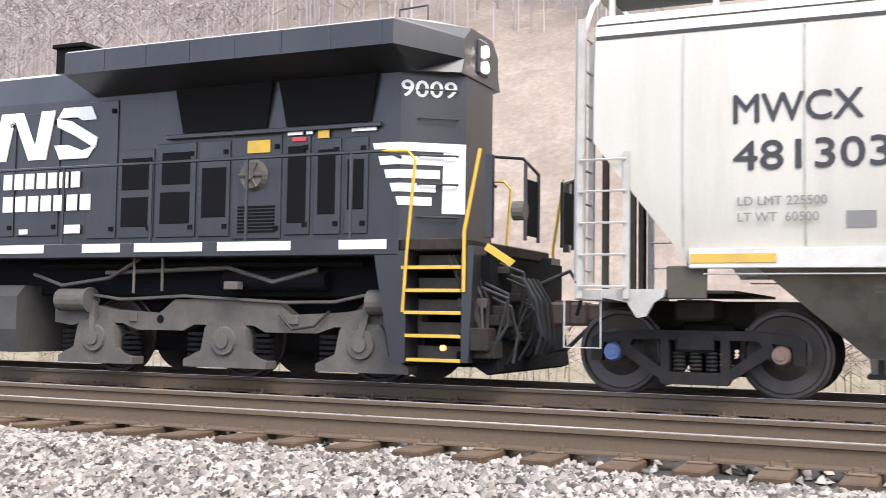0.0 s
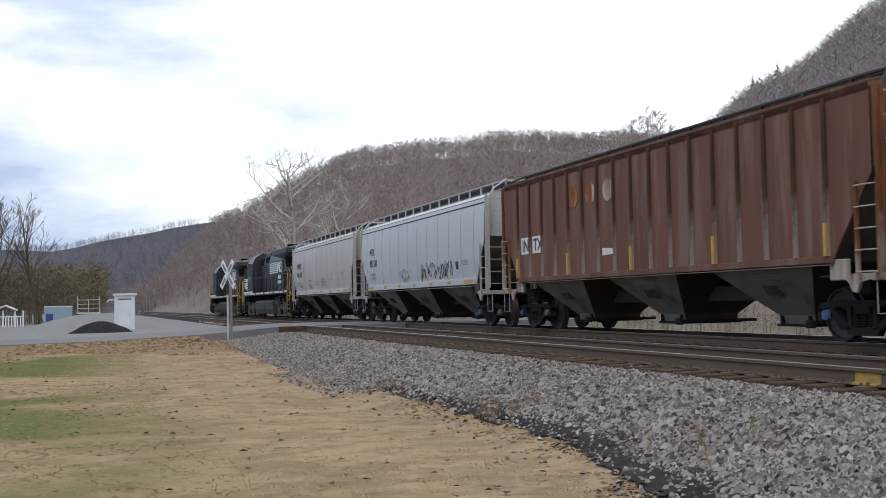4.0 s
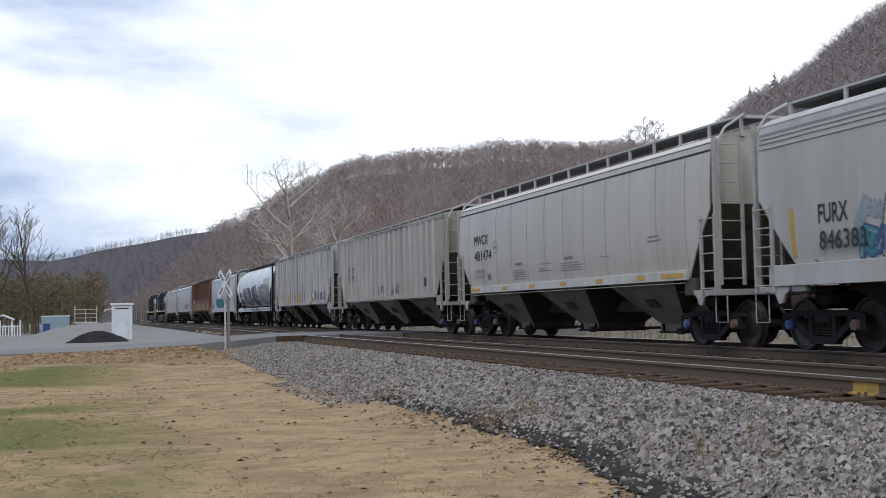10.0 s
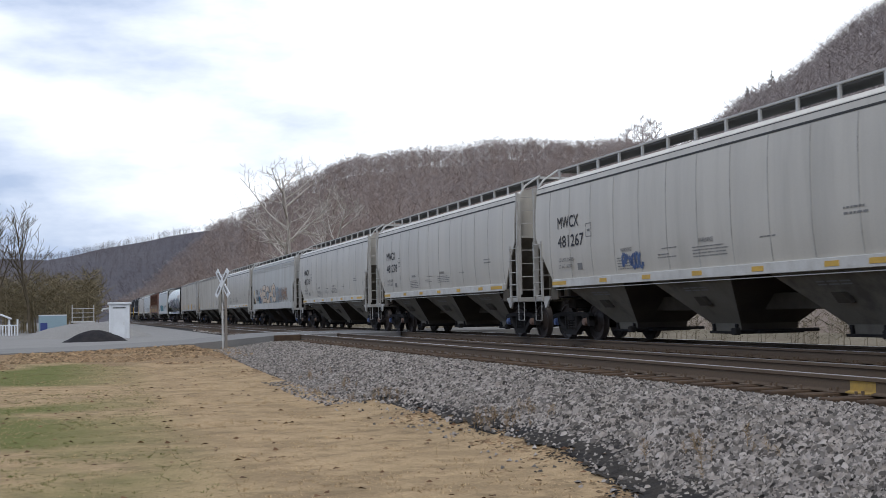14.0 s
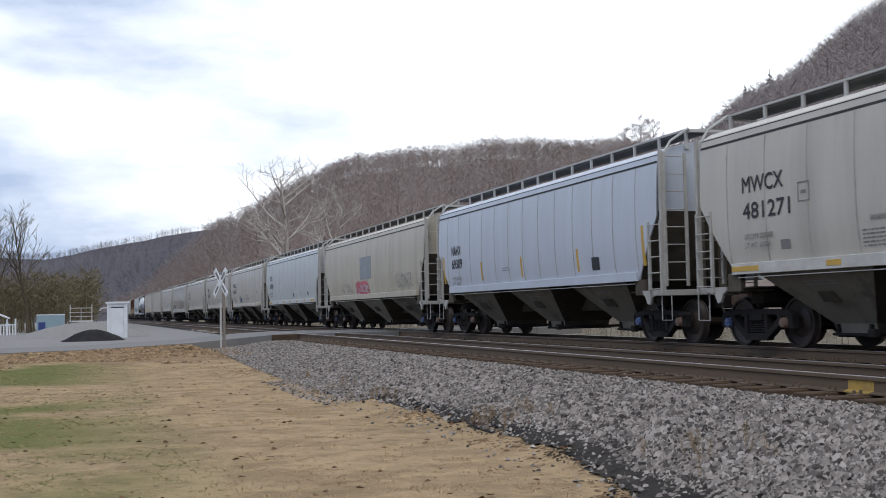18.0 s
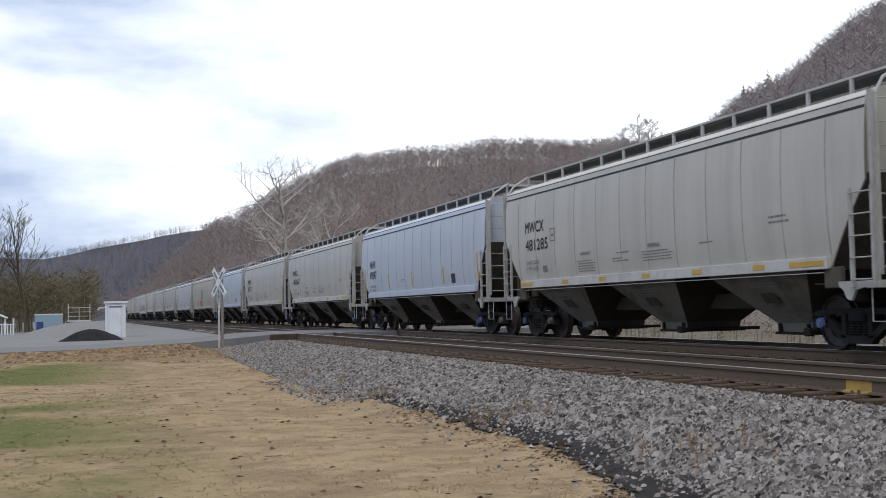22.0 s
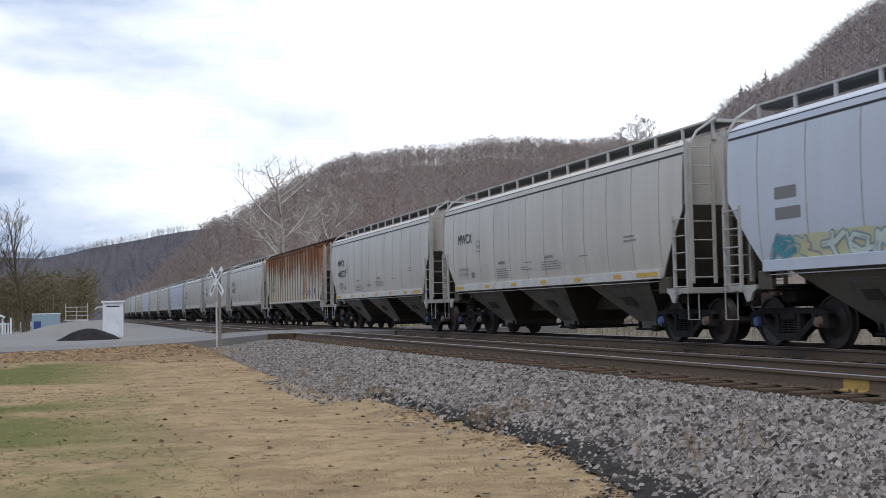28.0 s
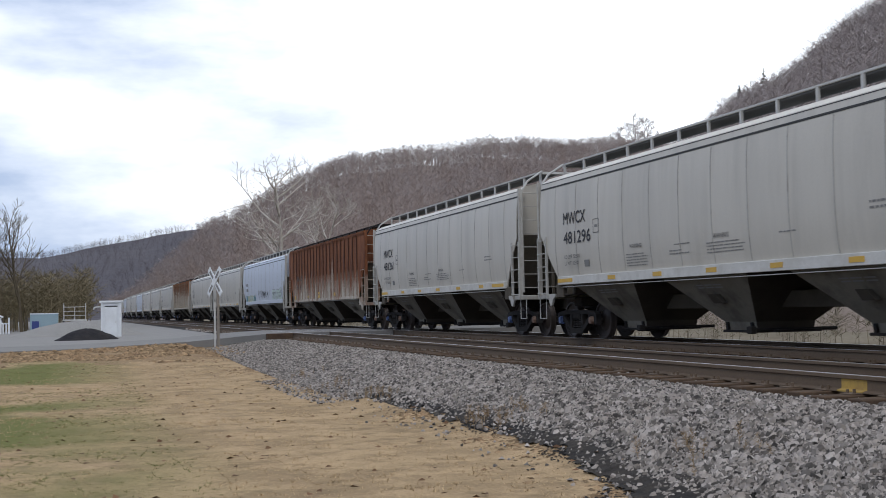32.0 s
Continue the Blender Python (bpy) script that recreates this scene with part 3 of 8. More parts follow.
# ---- mesh tools ----
class Shape:
    """Collects vertices and faces for one mesh."""

    def __init__(self):
        self.v, self.f = [], []

    def add(self, verts, faces):
        k = len(self.v)
        self.v += [tuple(p) for p in verts]
        self.f += [tuple(i + k for i in q) for q in faces]
        return self

    def box(self, x0, x1, y0, y1, z0, z1, c=0.0):
        if not c:
            return self.hexa([(x, y, z) for z in (z0, z1) for x, y in ((x0, y0), (x1, y0), (x1, y1), (x0, y1))])
        vs, ids = [], {}
        for sx in (0, 1):
            for sy in (0, 1):
                for sz in (0, 1):
                    p = ((x0, x1)[sx], (y0, y1)[sy], (z0, z1)[sz])
                    q = (p[0] + c * (1 - 2 * sx), p[1] + c * (1 - 2 * sy), p[2] + c * (1 - 2 * sz))
                    for a in range(3):
                        ids[sx, sy, sz, a] = len(vs)
                        vs.append(tuple(p[i] if i == a else q[i] for i in range(3)))
        fs = []
        ring = ((0, 0), (1, 0), (1, 1), (0, 1))
        for a in range(3):
            b, d = (a + 1) % 3, (a + 2) % 3
            for s in (0, 1):
                q = []
                for u, w in ring:
                    k = [0, 0, 0]
                    k[a], k[b], k[d] = s, u, w
                    q.append(ids[(*k, a)])
                fs.append(tuple(q if s else q[::-1]))
            for u in (0, 1):
                for w in (0, 1):
                    k0, k1 = [0, 0, 0], [0, 0, 0]
                    k0[a], k1[a] = 0, 1
                    k0[b] = k1[b] = u
                    k0[d] = k1[d] = w
                    q = [ids[(*k0, b)], ids[(*k1, b)], ids[(*k1, d)], ids[(*k0, d)]]
                    fs.append(tuple(q if u != w else q[::-1]))
        for sx in (0, 1):
            for sy in (0, 1):
                for sz in (0, 1):
                    q = [ids[sx, sy, sz, a] for a in range(3)]
                    fs.append(tuple(q if (sx + sy + sz) % 2 else q[::-1]))
        return self.add(vs, fs)

    def hexa(self, p):
        return self.add(p, [(3, 2, 1, 0), (4, 5, 6, 7), (0, 1, 5, 4), (1, 2, 6, 5), (2, 3, 7, 6), (3, 0, 4, 7)])

    def prism(self, outline, axis, a, b):
        """An outline in the plane across the axis (its two other axes in x, y, z order), drawn out from a to b."""
        n = len(outline)

        def at(p, t):
            q = list(p)
            q.insert(axis, t)
            return tuple(q)
        vs = [at(p, a) for p in outline] + [at(p, b) for p in outline]
        fs = [tuple(range(n)), tuple(range(2 * n - 1, n - 1, -1))]
        fs += [(i, i + n, (i + 1) % n + n, (i + 1) % n) for i in range(n)]
        return self.add(vs, fs)

    def loft(self, rings, closed=True, caps=True):
        n = len(rings[0])
        vs = [p for r in rings for p in r]
        fs = []
        for k in range(len(rings) - 1):
            for i in range(n if closed else n - 1):
                j = (i + 1) % n
                fs.append((k * n + i, k * n + j, (k + 1) * n + j, (k + 1) * n + i))
        if caps and closed:
            fs += [tuple(range(n - 1, -1, -1)), tuple(range((len(rings) - 1) * n, len(rings) * n))]
        return self.add(vs, fs)

    def cyl(self, p0, p1, r0, r1=None, n=12):
        return self.tube([p0, p1], [r0, r0 if r1 is None else r1], n)

    def tube(self, path, r, n=6):
        path = [Vector(p) for p in path]
        radii = r if isinstance(r, (list, tuple)) else [r] * len(path)
        rings, side = [], None
        for i, p in enumerate(path):
            d = (path[min(i + 1, len(path) - 1)] - path[max(i - 1, 0)]).normalized()
            ref = side if side is not None else (Vector((0, 0, 1)) if abs(d.z) < 0.9 else Vector((1, 0, 0)))
            u = (ref - d * ref.dot(d))
            u = u.normalized() if u.length > 1e-6 else d.orthogonal().normalized()
            side = u
            w = d.cross(u)
            rings.append([tuple(p + (u * math.cos(2 * math.pi * k / n) + w * math.sin(2 * math.pi * k / n)) * radii[i]) for k in range(n)])
        return self.loft(rings)

    def mesh(self, name, mat, smooth=False):
        me = bpy.data.meshes.new(name)
        me.from_pydata(self.v, [], self.f)
        me.materials.append(M[mat] if isinstance(mat, str) else mat)
        if smooth:
            me.polygons.foreach_set("use_smooth", [True] * len(me.polygons))
        bm = bmesh.new()
        bm.from_mesh(me)
        if len(bm.faces) < 20000:
            bmesh.ops.recalc_face_normals(bm, faces=bm.faces)
        bm.to_mesh(me)
        bm.free()
        return me


def part(name, shape, mat, parent, label="", at=None, smooth=False):
    """Links a shape (or a ready mesh) as one mesh object under a thing or a part."""
    me = shape.mesh(name, mat, smooth) if isinstance(shape, Shape) else shape
    ob = new(name, me)
    ob.parent = parent
    if at is not None:
        ob.matrix_basis = at
    if label:
        tagged(ob, label)
    return ob


def thing(name, at, label, category, group="", kind=""):
    ob = new(name)
    ob.empty_display_size = 0.3
    ob.matrix_basis = at
    return tagged(ob, label, category, group, kind)


_texts = {}


def words(text, size, mat, squeeze=1.0):
    """A flat mesh of lettering, size high, its start at the origin."""
    key = (text, size, mat, squeeze)
    if key not in _texts:
        cu = bpy.data.curves.new("lettering", "FONT")
        cu.body, cu.size, cu.resolution_u = text, 1.0, 3
        ob = bpy.data.objects.new("lettering", cu)
        scene.collection.objects.link(ob)
        me = bpy.data.meshes.new_from_object(ob.evaluated_get(bpy.context.evaluated_depsgraph_get()))
        bpy.data.objects.remove(ob)
        bpy.data.curves.remove(cu)
        me.name = "lettering"
        k = size / 0.70
        me.transform(Matrix.Diagonal((k * squeeze, k, k, 1)))
        bm, base = bmesh.new(), me.copy()
        for i, (dx, dy) in enumerate(((0, 0), (0.035, 0), (0.018, 0.022), (0.018, -0.022))):
            one = base.copy()
            one.transform(Matrix.Translation((dx * size, dy * size, 0.0006 * i)))
            bm.from_mesh(one)
            bpy.data.meshes.remove(one)
        bpy.data.meshes.remove(base)
        bm.to_mesh(me)
        bm.free()
        me.materials.clear()
        me.materials.append(M[mat])
        _texts[key] = me
    return _texts[key]


SIDE = Matrix(((0, 0, -1, 0), (-1, 0, 0, 0), (0, 1, 0, 0), (0, 0, 0, 1)))


def on_side(x, y, z):
    """The pose of lettering on a side wall that faces -x: it reads towards -y."""
    return Matrix.Translation((x, y, z)) @ SIDE


# ---- ground, tracks, hills ----
NEAR_TRACK, TRAIN_TRACK = 8.77, 12.87


def bend(y):
    """Sideways drift of the line, which swings a little to the west and then away behind the hill."""
    return float(np.interp(y, BEND_Y, BEND_X))


BEND_Y = np.linspace(-100, 760, 173)
BEND_X = np.interp(BEND_Y, (-100, 40, 90, 138, 190, 228, 260, 300, 360, 430, 500, 760), (0, 0, -0.4, -1.1, -1.7, -2.0, -1.9, -0.5, 3.0, 8.0, 14.0, 44.0))
for _ in range(12):
    BEND_X[1:-1] = (BEND_X[:-2] + 2 * BEND_X[1:-1] + BEND_X[2:]) / 4


def smooth(a, b, t):
    t = min(1.0, max(0.0, (t - a) / (b - a)))
    return t * t * (3 - 2 * t)


def lawn_edge(y):
    """Where the lawn gives way to black dirt and ballast."""
    return float(np.interp(y, (0, 7, 8.5, 11, 16, 22, 30, 60), (4.2, 4.25, 4.4, 4.85, 4.8, 4.72, 4.6, 4.6))) + 0.12 * noise.noise((0, y * 0.8, 7))


def ground_z(x, y):
    """Height of the ground: lawn, ballast bank, track bed, and the bank beyond; rail heads are at 0."""
    lawn = -0.8 + 0.32 * smooth(26, 46, y) + 0.03 * noise.noise((x * 0.3, y * 0.3, 0)) + 0.02 * noise.noise((x * 1.3, y * 1.3, 4))
    bed = -0.265
    if x < 7.1:
        z = lawn + (bed - lawn) * smooth(4.1, 7.0, x)
    else:
        z = bed
    if x < 7.1 and 37 < y < 56:
        road = float(np.interp(x, (-70, -6, 0, 4, 6.8, 7.9), (-0.46, -0.46, -0.40, -0.25, -0.04, -0.012))) - 0.05
        z += max(0.0, road - z) * smooth(40.5, 43.1, y) * (1 - smooth(50.5, 55, y)) * (1 - smooth(3.4, 4.6, x))
    if x > 14.6:
        z = bed - 0.45 * smooth(14.6, 16.2, x) + 0.06 * max(0.0, x - 17)
        if x > 40:
            z = min(z, 1.2)
    return z


def ground():
    xs = [-3000, -900, -300, -120, -60, -30, -20, -14, -10, -7] + [-5 + 0.5 * k for k in range(19)] + [4.4 + 0.2 * k for k in range(14)] + [7.1, 7.5, 9, 10.5, 12, 14, 14.6, 15, 15.6, 16.2, 17, 20, 25, 30, 40, 70, 150, 400, 1200, 3000]
    ys = [-3000, -900, -200, -60, -25, -12, -6] + [-3 + 1.0 * k for k in range(64)] + [63, 68, 75, 85, 100, 130, 180, 260, 400, 800, 1600, 3000]
    me = bpy.data.meshes.new("ground")
    vs = [(x, y, ground_z(x, y)) for y in ys for x in xs]
    n = len(xs)
    fs = [(j * n + i, j * n + i + 1, (j + 1) * n + i + 1, (j + 1) * n + i) for j in range(len(ys) - 1) for i in range(n - 1)]
    me.from_pydata(vs, [], fs)
    names = ["lawn", "ballast_bed", "coal_dirt", "gravel", "leaf_litter", "brush"]
    for k in names:
        me.materials.append(M[k])
    for p in me.polygons:
        x, y, _ = p.center
        k = "lawn"
        wob = noise.noise((x * 0.5, y * 0.25, 2)) * 1.2
        if x > 16.2:
            k = "brush"
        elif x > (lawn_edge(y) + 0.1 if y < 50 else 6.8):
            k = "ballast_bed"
        elif y > 47 + wob and x < 7:
            k = "gravel"
        elif 36 + wob * 2 < y and x > -3.5:
            k = "leaf_litter"
        p.material_index = names.index(k)
        p.use_smooth = True
    return tagged(new("ground", me), "dormant tan lawn running to the ballast bank and gravel lot", "ground", kind="structure")


def scatter_mesh(name, base_v, base_f, places, mat, label, category):
    """One object of many small copies: places are rows of x, y, z, size, turn, tilt, squash."""
    base, p = np.array(base_v), np.array(places)
    c, s = np.cos(p[:, 4]), np.sin(p[:, 4])
    ct, s2 = np.cos(p[:, 5]), np.sin(p[:, 5])
    b = base[None] * p[:, None, 3:4]
    x, y, z = b[..., 0], b[..., 1], b[..., 2] * p[:, None, 6]
    y, z = y * ct[:, None] - z * s2[:, None], y * s2[:, None] + z * ct[:, None]
    v = np.stack([x * c[:, None] - y * s[:, None], x * s[:, None] + y * c[:, None], z], -1) + p[:, None, :3]
    n, m = len(p), len(base)
    me = bpy.data.meshes.new(name)
    me.vertices.add(n * m)
    me.vertices.foreach_set("co", v.reshape(-1))
    sizes = [len(q) for q in base_f]
    flat = np.array([i for q in base_f for i in q])
    idx = (flat[None] + (np.arange(n) * m)[:, None]).reshape(-1)
    starts = np.concatenate([[0], np.cumsum(np.tile(sizes, n))[:-1]])
    me.loops.add(len(idx))
    me.loops.foreach_set("vertex_index", idx)
    me.polygons.add(n * len(base_f))
    me.polygons.foreach_set("loop_start", starts)
    me.materials.append(M[mat])
    me.update(calc_edges=True)
    me.validate()
    return tagged(new(name, me), label, category, kind="stuff")


def ballast_stones():
    rng = np.random.default_rng(3)
    v = [(0.1, 0.06, 0.58), (0.62, 0.1, 0.0), (0.12, 0.36, 0.02), (-0.56, 0.2, -0.02), (-0.2, -0.4, 0.04), (0.34, -0.34, -0.02)]
    f = [(0, 1, 2), (0, 2, 3), (0, 3, 4), (0, 4, 5), (0, 5, 1)]
    rows = []

    def strew(n, x0, x1, y0, y1, s0, s1):
        for x, y, s, a, b, q in zip(rng.uniform(x0, x1, n), rng.uniform(y0, y1, n), rng.uniform(s0, s1, n), rng.uniform(0, 6.28, n), rng.uniform(-0.6, 0.6, n), rng.uniform(0.75, 1.45, n)):
            if x < lawn_edge(y) + 0.5 + 0.25 * noise.noise((0, y * 0.6, 3)) and y < 19 and rng.random() < (0.99 if x < lawn_edge(y) else 0.9 if x < lawn_edge(y) + 0.3 else 0.55):
                continue
            if 42 < y < 50 and x > 6:
                continue
            rows.append((x, y, ground_z(x, y) + 0.012, s, a, b, q))
    strew(45000, 4.2, 7.45, -1.5, 18, 0.026, 0.064)
    scatter_mesh("ballast_stones", v, f, rows, "stone", "loose grey crushed-stone railway ballast", "gravel")
    # the other half are blockier, with a short ridge on top
    rows.clear()
    v = [(0.55, 0.34, -0.05), (-0.42, 0.44, 0.0), (-0.58, -0.3, -0.03), (0.36, -0.46, 0.0), (0.26, 0.02, 0.52), (-0.3, 0.08, 0.44)]
    f = [(0, 1, 5, 4), (1, 2, 5), (2, 3, 4, 5), (3, 0, 4)]
    strew(45000, 4.2, 7.45, -1.5, 18, 0.026, 0.064)
    strew(5000, 4.6, 7.4, -1.5, 20, 0.06, 0.095)
    strew(46000, 4.5, 7.45, 18, 42, 0.034, 0.075)
    strew(5000, 7.45, 7.9, 2, 42, 0.03, 0.06)
    strew(2500, 3.9, 4.9, 6, 26, 0.025, 0.05)
    strew(9000, 7.75, 14.5, 0, 42, 0.05, 0.085)
    strew(3500, 7.0, 16.0, 50, 80, 0.09, 0.15)
    return scatter_mesh("ballast_stones", v, f, rows, "stone", "loose grey crushed-stone railway ballast", "gravel")


def grass():
    rng = np.random.default_rng(5)
    v = [(-0.09, 0, 0), (0.09, 0, 0), (0.02, 0.35, 0.8), (-0.3, 0.2, 0), (-0.15, 0.3, 0), (-0.35, -0.2, 0.7), (0.25, -0.1, 0), (0.38, -0.02, 0), (0.5, -0.3, 0.6)]
    f = [(0, 1, 2), (3, 4, 5), (6, 7, 8)]
    dry, green, dark = [], [], []
    n = 95000
    for r, a in zip(rng.uniform(0, 1, n) ** 0.7, rng.uniform(-12, 33, n)):
        d = 8.0 + 34 * r
        x, y = d * math.sin(radians(a)), d * math.cos(radians(a))
        if x > lawn_edge(y) + rng.normal(0, 0.07):
            continue
        row = (x, y, ground_z(x, y) - 0.005, rng.uniform(0.03, 0.075), rng.uniform(0, 6.28), 0, rng.uniform(0.2, 0.6))
        gr = x < 1.2 and noise.noise((x * 0.35, y * 0.16, 5)) > -0.05
        worn = noise.noise((x * 1.4, y * 1.4, 8)) + 0.6 * noise.noise((x * 4.5, y * 4.5, 2)) > 0.34
        (green if gr and rng.random() < 0.7 else dark if worn and rng.random() < 0.8 else dry).append(row)
    scatter_mesh("dry_grass", v, f, dry, "blade", "short dormant tan grass", "grass")
    scatter_mesh("green_grass", v, f, green, "blade_green", "short patches of greening grass", "grass")
    scatter_mesh("dead_thatch", v, f, dark, "blade_dark", "dark tufts of dead thatch in the lawn", "grass")
    lv = [(-0.5, 0, 0), (0, -0.35, 0.12), (0.5, 0, 0.05), (0, 0.35, 0.2)]
    leaves = []
    for d, a in zip(rng.uniform(8, 36, 600), rng.uniform(-8, 30, 600)):
        x, y = d * math.sin(radians(a)), d * math.cos(radians(a))
        if x < 5.2:
            leaves.append((x, y, ground_z(x, y) + 0.02, rng.uniform(0.05, 0.11), rng.uniform(0, 6.28), rng.uniform(-0.5, 0.5), 1))
    scatter_mesh("fallen_leaves", lv, [(0, 1, 2, 3)], leaves, "leaf", "scattered brown fallen leaves on the lawn", "leaf")


def rail_profile(x):
    h = [(-0.076, -0.186), (0.076, -0.186), (0.076, -0.172), (0.012, -0.155), (0.009, -0.05), (0.036, -0.04), (0.036, -0.006), (0.028, 0.0), (-0.028, 0.0), (-0.036, -0.006), (-0.036, -0.04), (-0.009, -0.05), (-0.012, -0.155), (-0.076, -0.172)]
    return [(x + a, z - 0.003) for a, z in h]


def track(centre, name, label, full):
    t = thing(name, pose(0, 0, 0), label, "railway track", kind="structure")
    for s in (-1, 1):
        way = [-60, 4, 10, 16, 22, 28, 34] + [40 + 6 * i for i in range(100)]
        x0 = centre + s * 0.7525
        r = part("rail", Shape().loft([[(x + bend(y), y, z) for x, z in rail_profile(x0)] for y in way]), "rail", t)
        part("rail_head", Shape().loft([[(x0 + d + bend(y), y, z) for d, z in ((-0.027, -0.004), (-0.027, 0.0), (0.027, 0.0), (0.027, -0.004))] for y in way]), "tread", r, "polished steel running surface")
    tie = Shape().box(-1.3, 1.3, -0.115, 0.115, -0.36, -0.19, 0.012).mesh("tie", "tie")
    plate = Shape()
    for s in (-1, 1):
        plate.box(s * 0.7525 - 0.19, s * 0.7525 + 0.19, -0.09, 0.09, -0.191, -0.176, 0.004)
        for d in (-0.115, 0.115):
            plate.cyl((s * 0.7525 + d, 0.05, -0.18), (s * 0.7525 + d, 0.05, -0.14), 0.018, n=6)
            plate.cyl((s * 0.7525 + d, -0.06, -0.18), (s * 0.7525 + d, -0.06, -0.13), 0.018, n=6)
    plate = plate.mesh("tie_plate", "rail")
    rng = random.Random(4)
    for k in range(full):
        y = 0.5 + k * 0.53
        if 41.6 < y < 50.4:
            continue
        ti = part("tie", tie, None, t, at=pose(centre + bend(y) + rng.uniform(-0.06, 0.06), y + rng.uniform(-0.02, 0.02), rng.uniform(-0.008, 0.004), 0, 0, rng.uniform(-0.8, 0.8)))
        part("tie_plate", plate, None, ti)
    return t


HILL_A = [(16, -1.0), (20, 0.0), (24, 3.1), (27, 5.85), (30, 7.25), (32.5, 8.75), (34.6, 10.15), (36.6, 11.15), (38.4, 12.25), (40.4, 13.55), (42.5, 14.95), (46, 17.15), (50, 18.75), (55, 21.25), (66, 24.25), (80, 24.9), (100, 23.9), (130, 18.9), (165, 8.9)]
HILL_B = [(0, -1.4), (1.97, 0.1), (2.68, 0.6), (3.8, 1.6), (4.94, 2.6), (6.13, 3.85), (7.6, 4.35), (9, 5.35), (10.5, 6.25), (13.6, 7.25), (17, 7.45), (22.8, 7.75), (27, 7.65), (31, 7.05), (36, 4.45), (40, 1.1)]
HILL_C = [(-70, 1.4), (-40, 2.1), (-20, 2.4), (-8, 2.7), (-1.4, 3.0), (0.74, 3.3), (3.14, 3.55), (4.66, 3.9), (7, 4.3), (9, 4.4), (16, 3.4), (25, 1.2)]


def table(rows, a):
    return float(np.interp(a, [r[0] for r in rows], [r[1] for r in rows]))


def hill_point(kind, a, u):
    """A point of a hill at azimuth a, u of the way from its foot to its crest (past 1: the far side)."""
    if kind == "a":
        foot, crest = 24 / math.sin(radians(max(a, 12))), 125 / math.sin(radians(max(a, 26)))
        el = table(HILL_A, a) - 0.3
    elif kind == "b":
        foot, crest = 150 + 3 * max(0, 20 - a) + 22 * max(0, 8 - a), 430
        el = table(HILL_B, a) - 0.25
    else:
        foot, crest = 380, 950
        el = table(HILL_C, a)
    r = foot + (crest - foot) * u
    top = 0.8 + crest * math.tan(radians(el)) + (0.004 if kind == "b" else 0.002 if kind == "c" else 0.009) * crest * noise.noise((a * 0.35, 1.0, 3.0))
    s = max(0.0, min(u, 1.0))
    z = -0.8 + (top + 0.8) * (0.25 * s + 0.75 * smooth(-0.25, 1.05, s) if kind != "a" else 0.4 * s + 0.6 * s ** 0.8)
    z += crest * 0.012 * noise.noise((a * 0.15, u * 3, 9)) * s * (1 - 0.6 * s)
    if u < 0:
        z = -1.6
    if u > 1:
        z -= (u - 1) * crest * 0.4
    x, y = r * math.sin(radians(a)), r * math.cos(radians(a))
    return x, y, z


def hill(name, kind, a0, a1, n, mat, label):
    us = [-0.12, 0, 0.04, 0.08] + [0.14 + 0.86 * k / 16 for k in range(17)] + [1.06, 1.2, 1.5]
    rows = [[hill_point(kind, a0 + (a1 - a0) * i / n, u) for u in us] for i in range(n + 1)]
    m = len(us)
    me = bpy.data.meshes.new(name)
    me.from_pydata([p for r in rows for p in r], [], [(i * m + j, (i + 1) * m + j, (i + 1) * m + j + 1, i * m + j + 1) for i in range(n) for j in range(m - 1)])
    me.materials.append(M[mat])
    if kind == "a":
        me.materials.append(M["near_slope"])
        for i, p in enumerate(me.polygons):
            p.material_index = 1 if us[i % (m - 1)] < 0.2 + 0.1 * noise.noise((i // (m - 1) * 0.4, 0, 5)) else 0
    me.polygons.foreach_set("use_smooth", [True] * len(me.polygons))
    return tagged(new(name, me), label, "hill", kind="structure")


def bare_tree_shape(seed, limbs, twigs, fat=1.0):
    """A small leafless tree, one unit high: a slim trunk, rising limbs and a haze of twigs."""
    rng = random.Random(seed)
    v, f = [], []

    def blade(p, q, r):
        d = q - p
        o = d.cross(Vector((rng.uniform(-1, 1), rng.uniform(-1, 1), rng.uniform(-1, 1))))
        o = (o.normalized() if o.length > 1e-6 else Vector((1, 0, 0))) * r
        k = len(v)
        v.extend([tuple(p - o), tuple(p + o), tuple(q)])
        f.append((k, k + 1, k + 2))
    top = Vector((rng.uniform(-0.05, 0.05), rng.uniform(-0.05, 0.05), 0.82))
    for i in range(3):
        a = 2.094 * i
        v.append((0.007 * fat * math.cos(a), 0.007 * fat * math.sin(a), -0.05))
    v.append(tuple(top))
    f.extend([(0, 1, 3), (1, 2, 3), (2, 0, 3)])
    for j in range(limbs):
        h = 0.28 + 0.6 * (j + rng.random()) / limbs
        p = top * (h / 0.82) if h < 0.82 else top.copy()
        a, l = rng.uniform(0, 6.28), rng.uniform(0.16, 0.34) * (1.25 - 0.75 * h)
        q = p + Vector((l * math.cos(a), l * math.sin(a), l * rng.uniform(0.35, 1.0)))
        blade(p, q, 0.0042 * fat)
        for _ in range(twigs):
            c = p.lerp(q, rng.uniform(0.3, 1))
            blade(c, c + Vector((rng.uniform(-0.10, 0.10), rng.uniform(-0.10, 0.10), rng.uniform(-0.01, 0.10))), 0.0026 * fat)
    return v, f


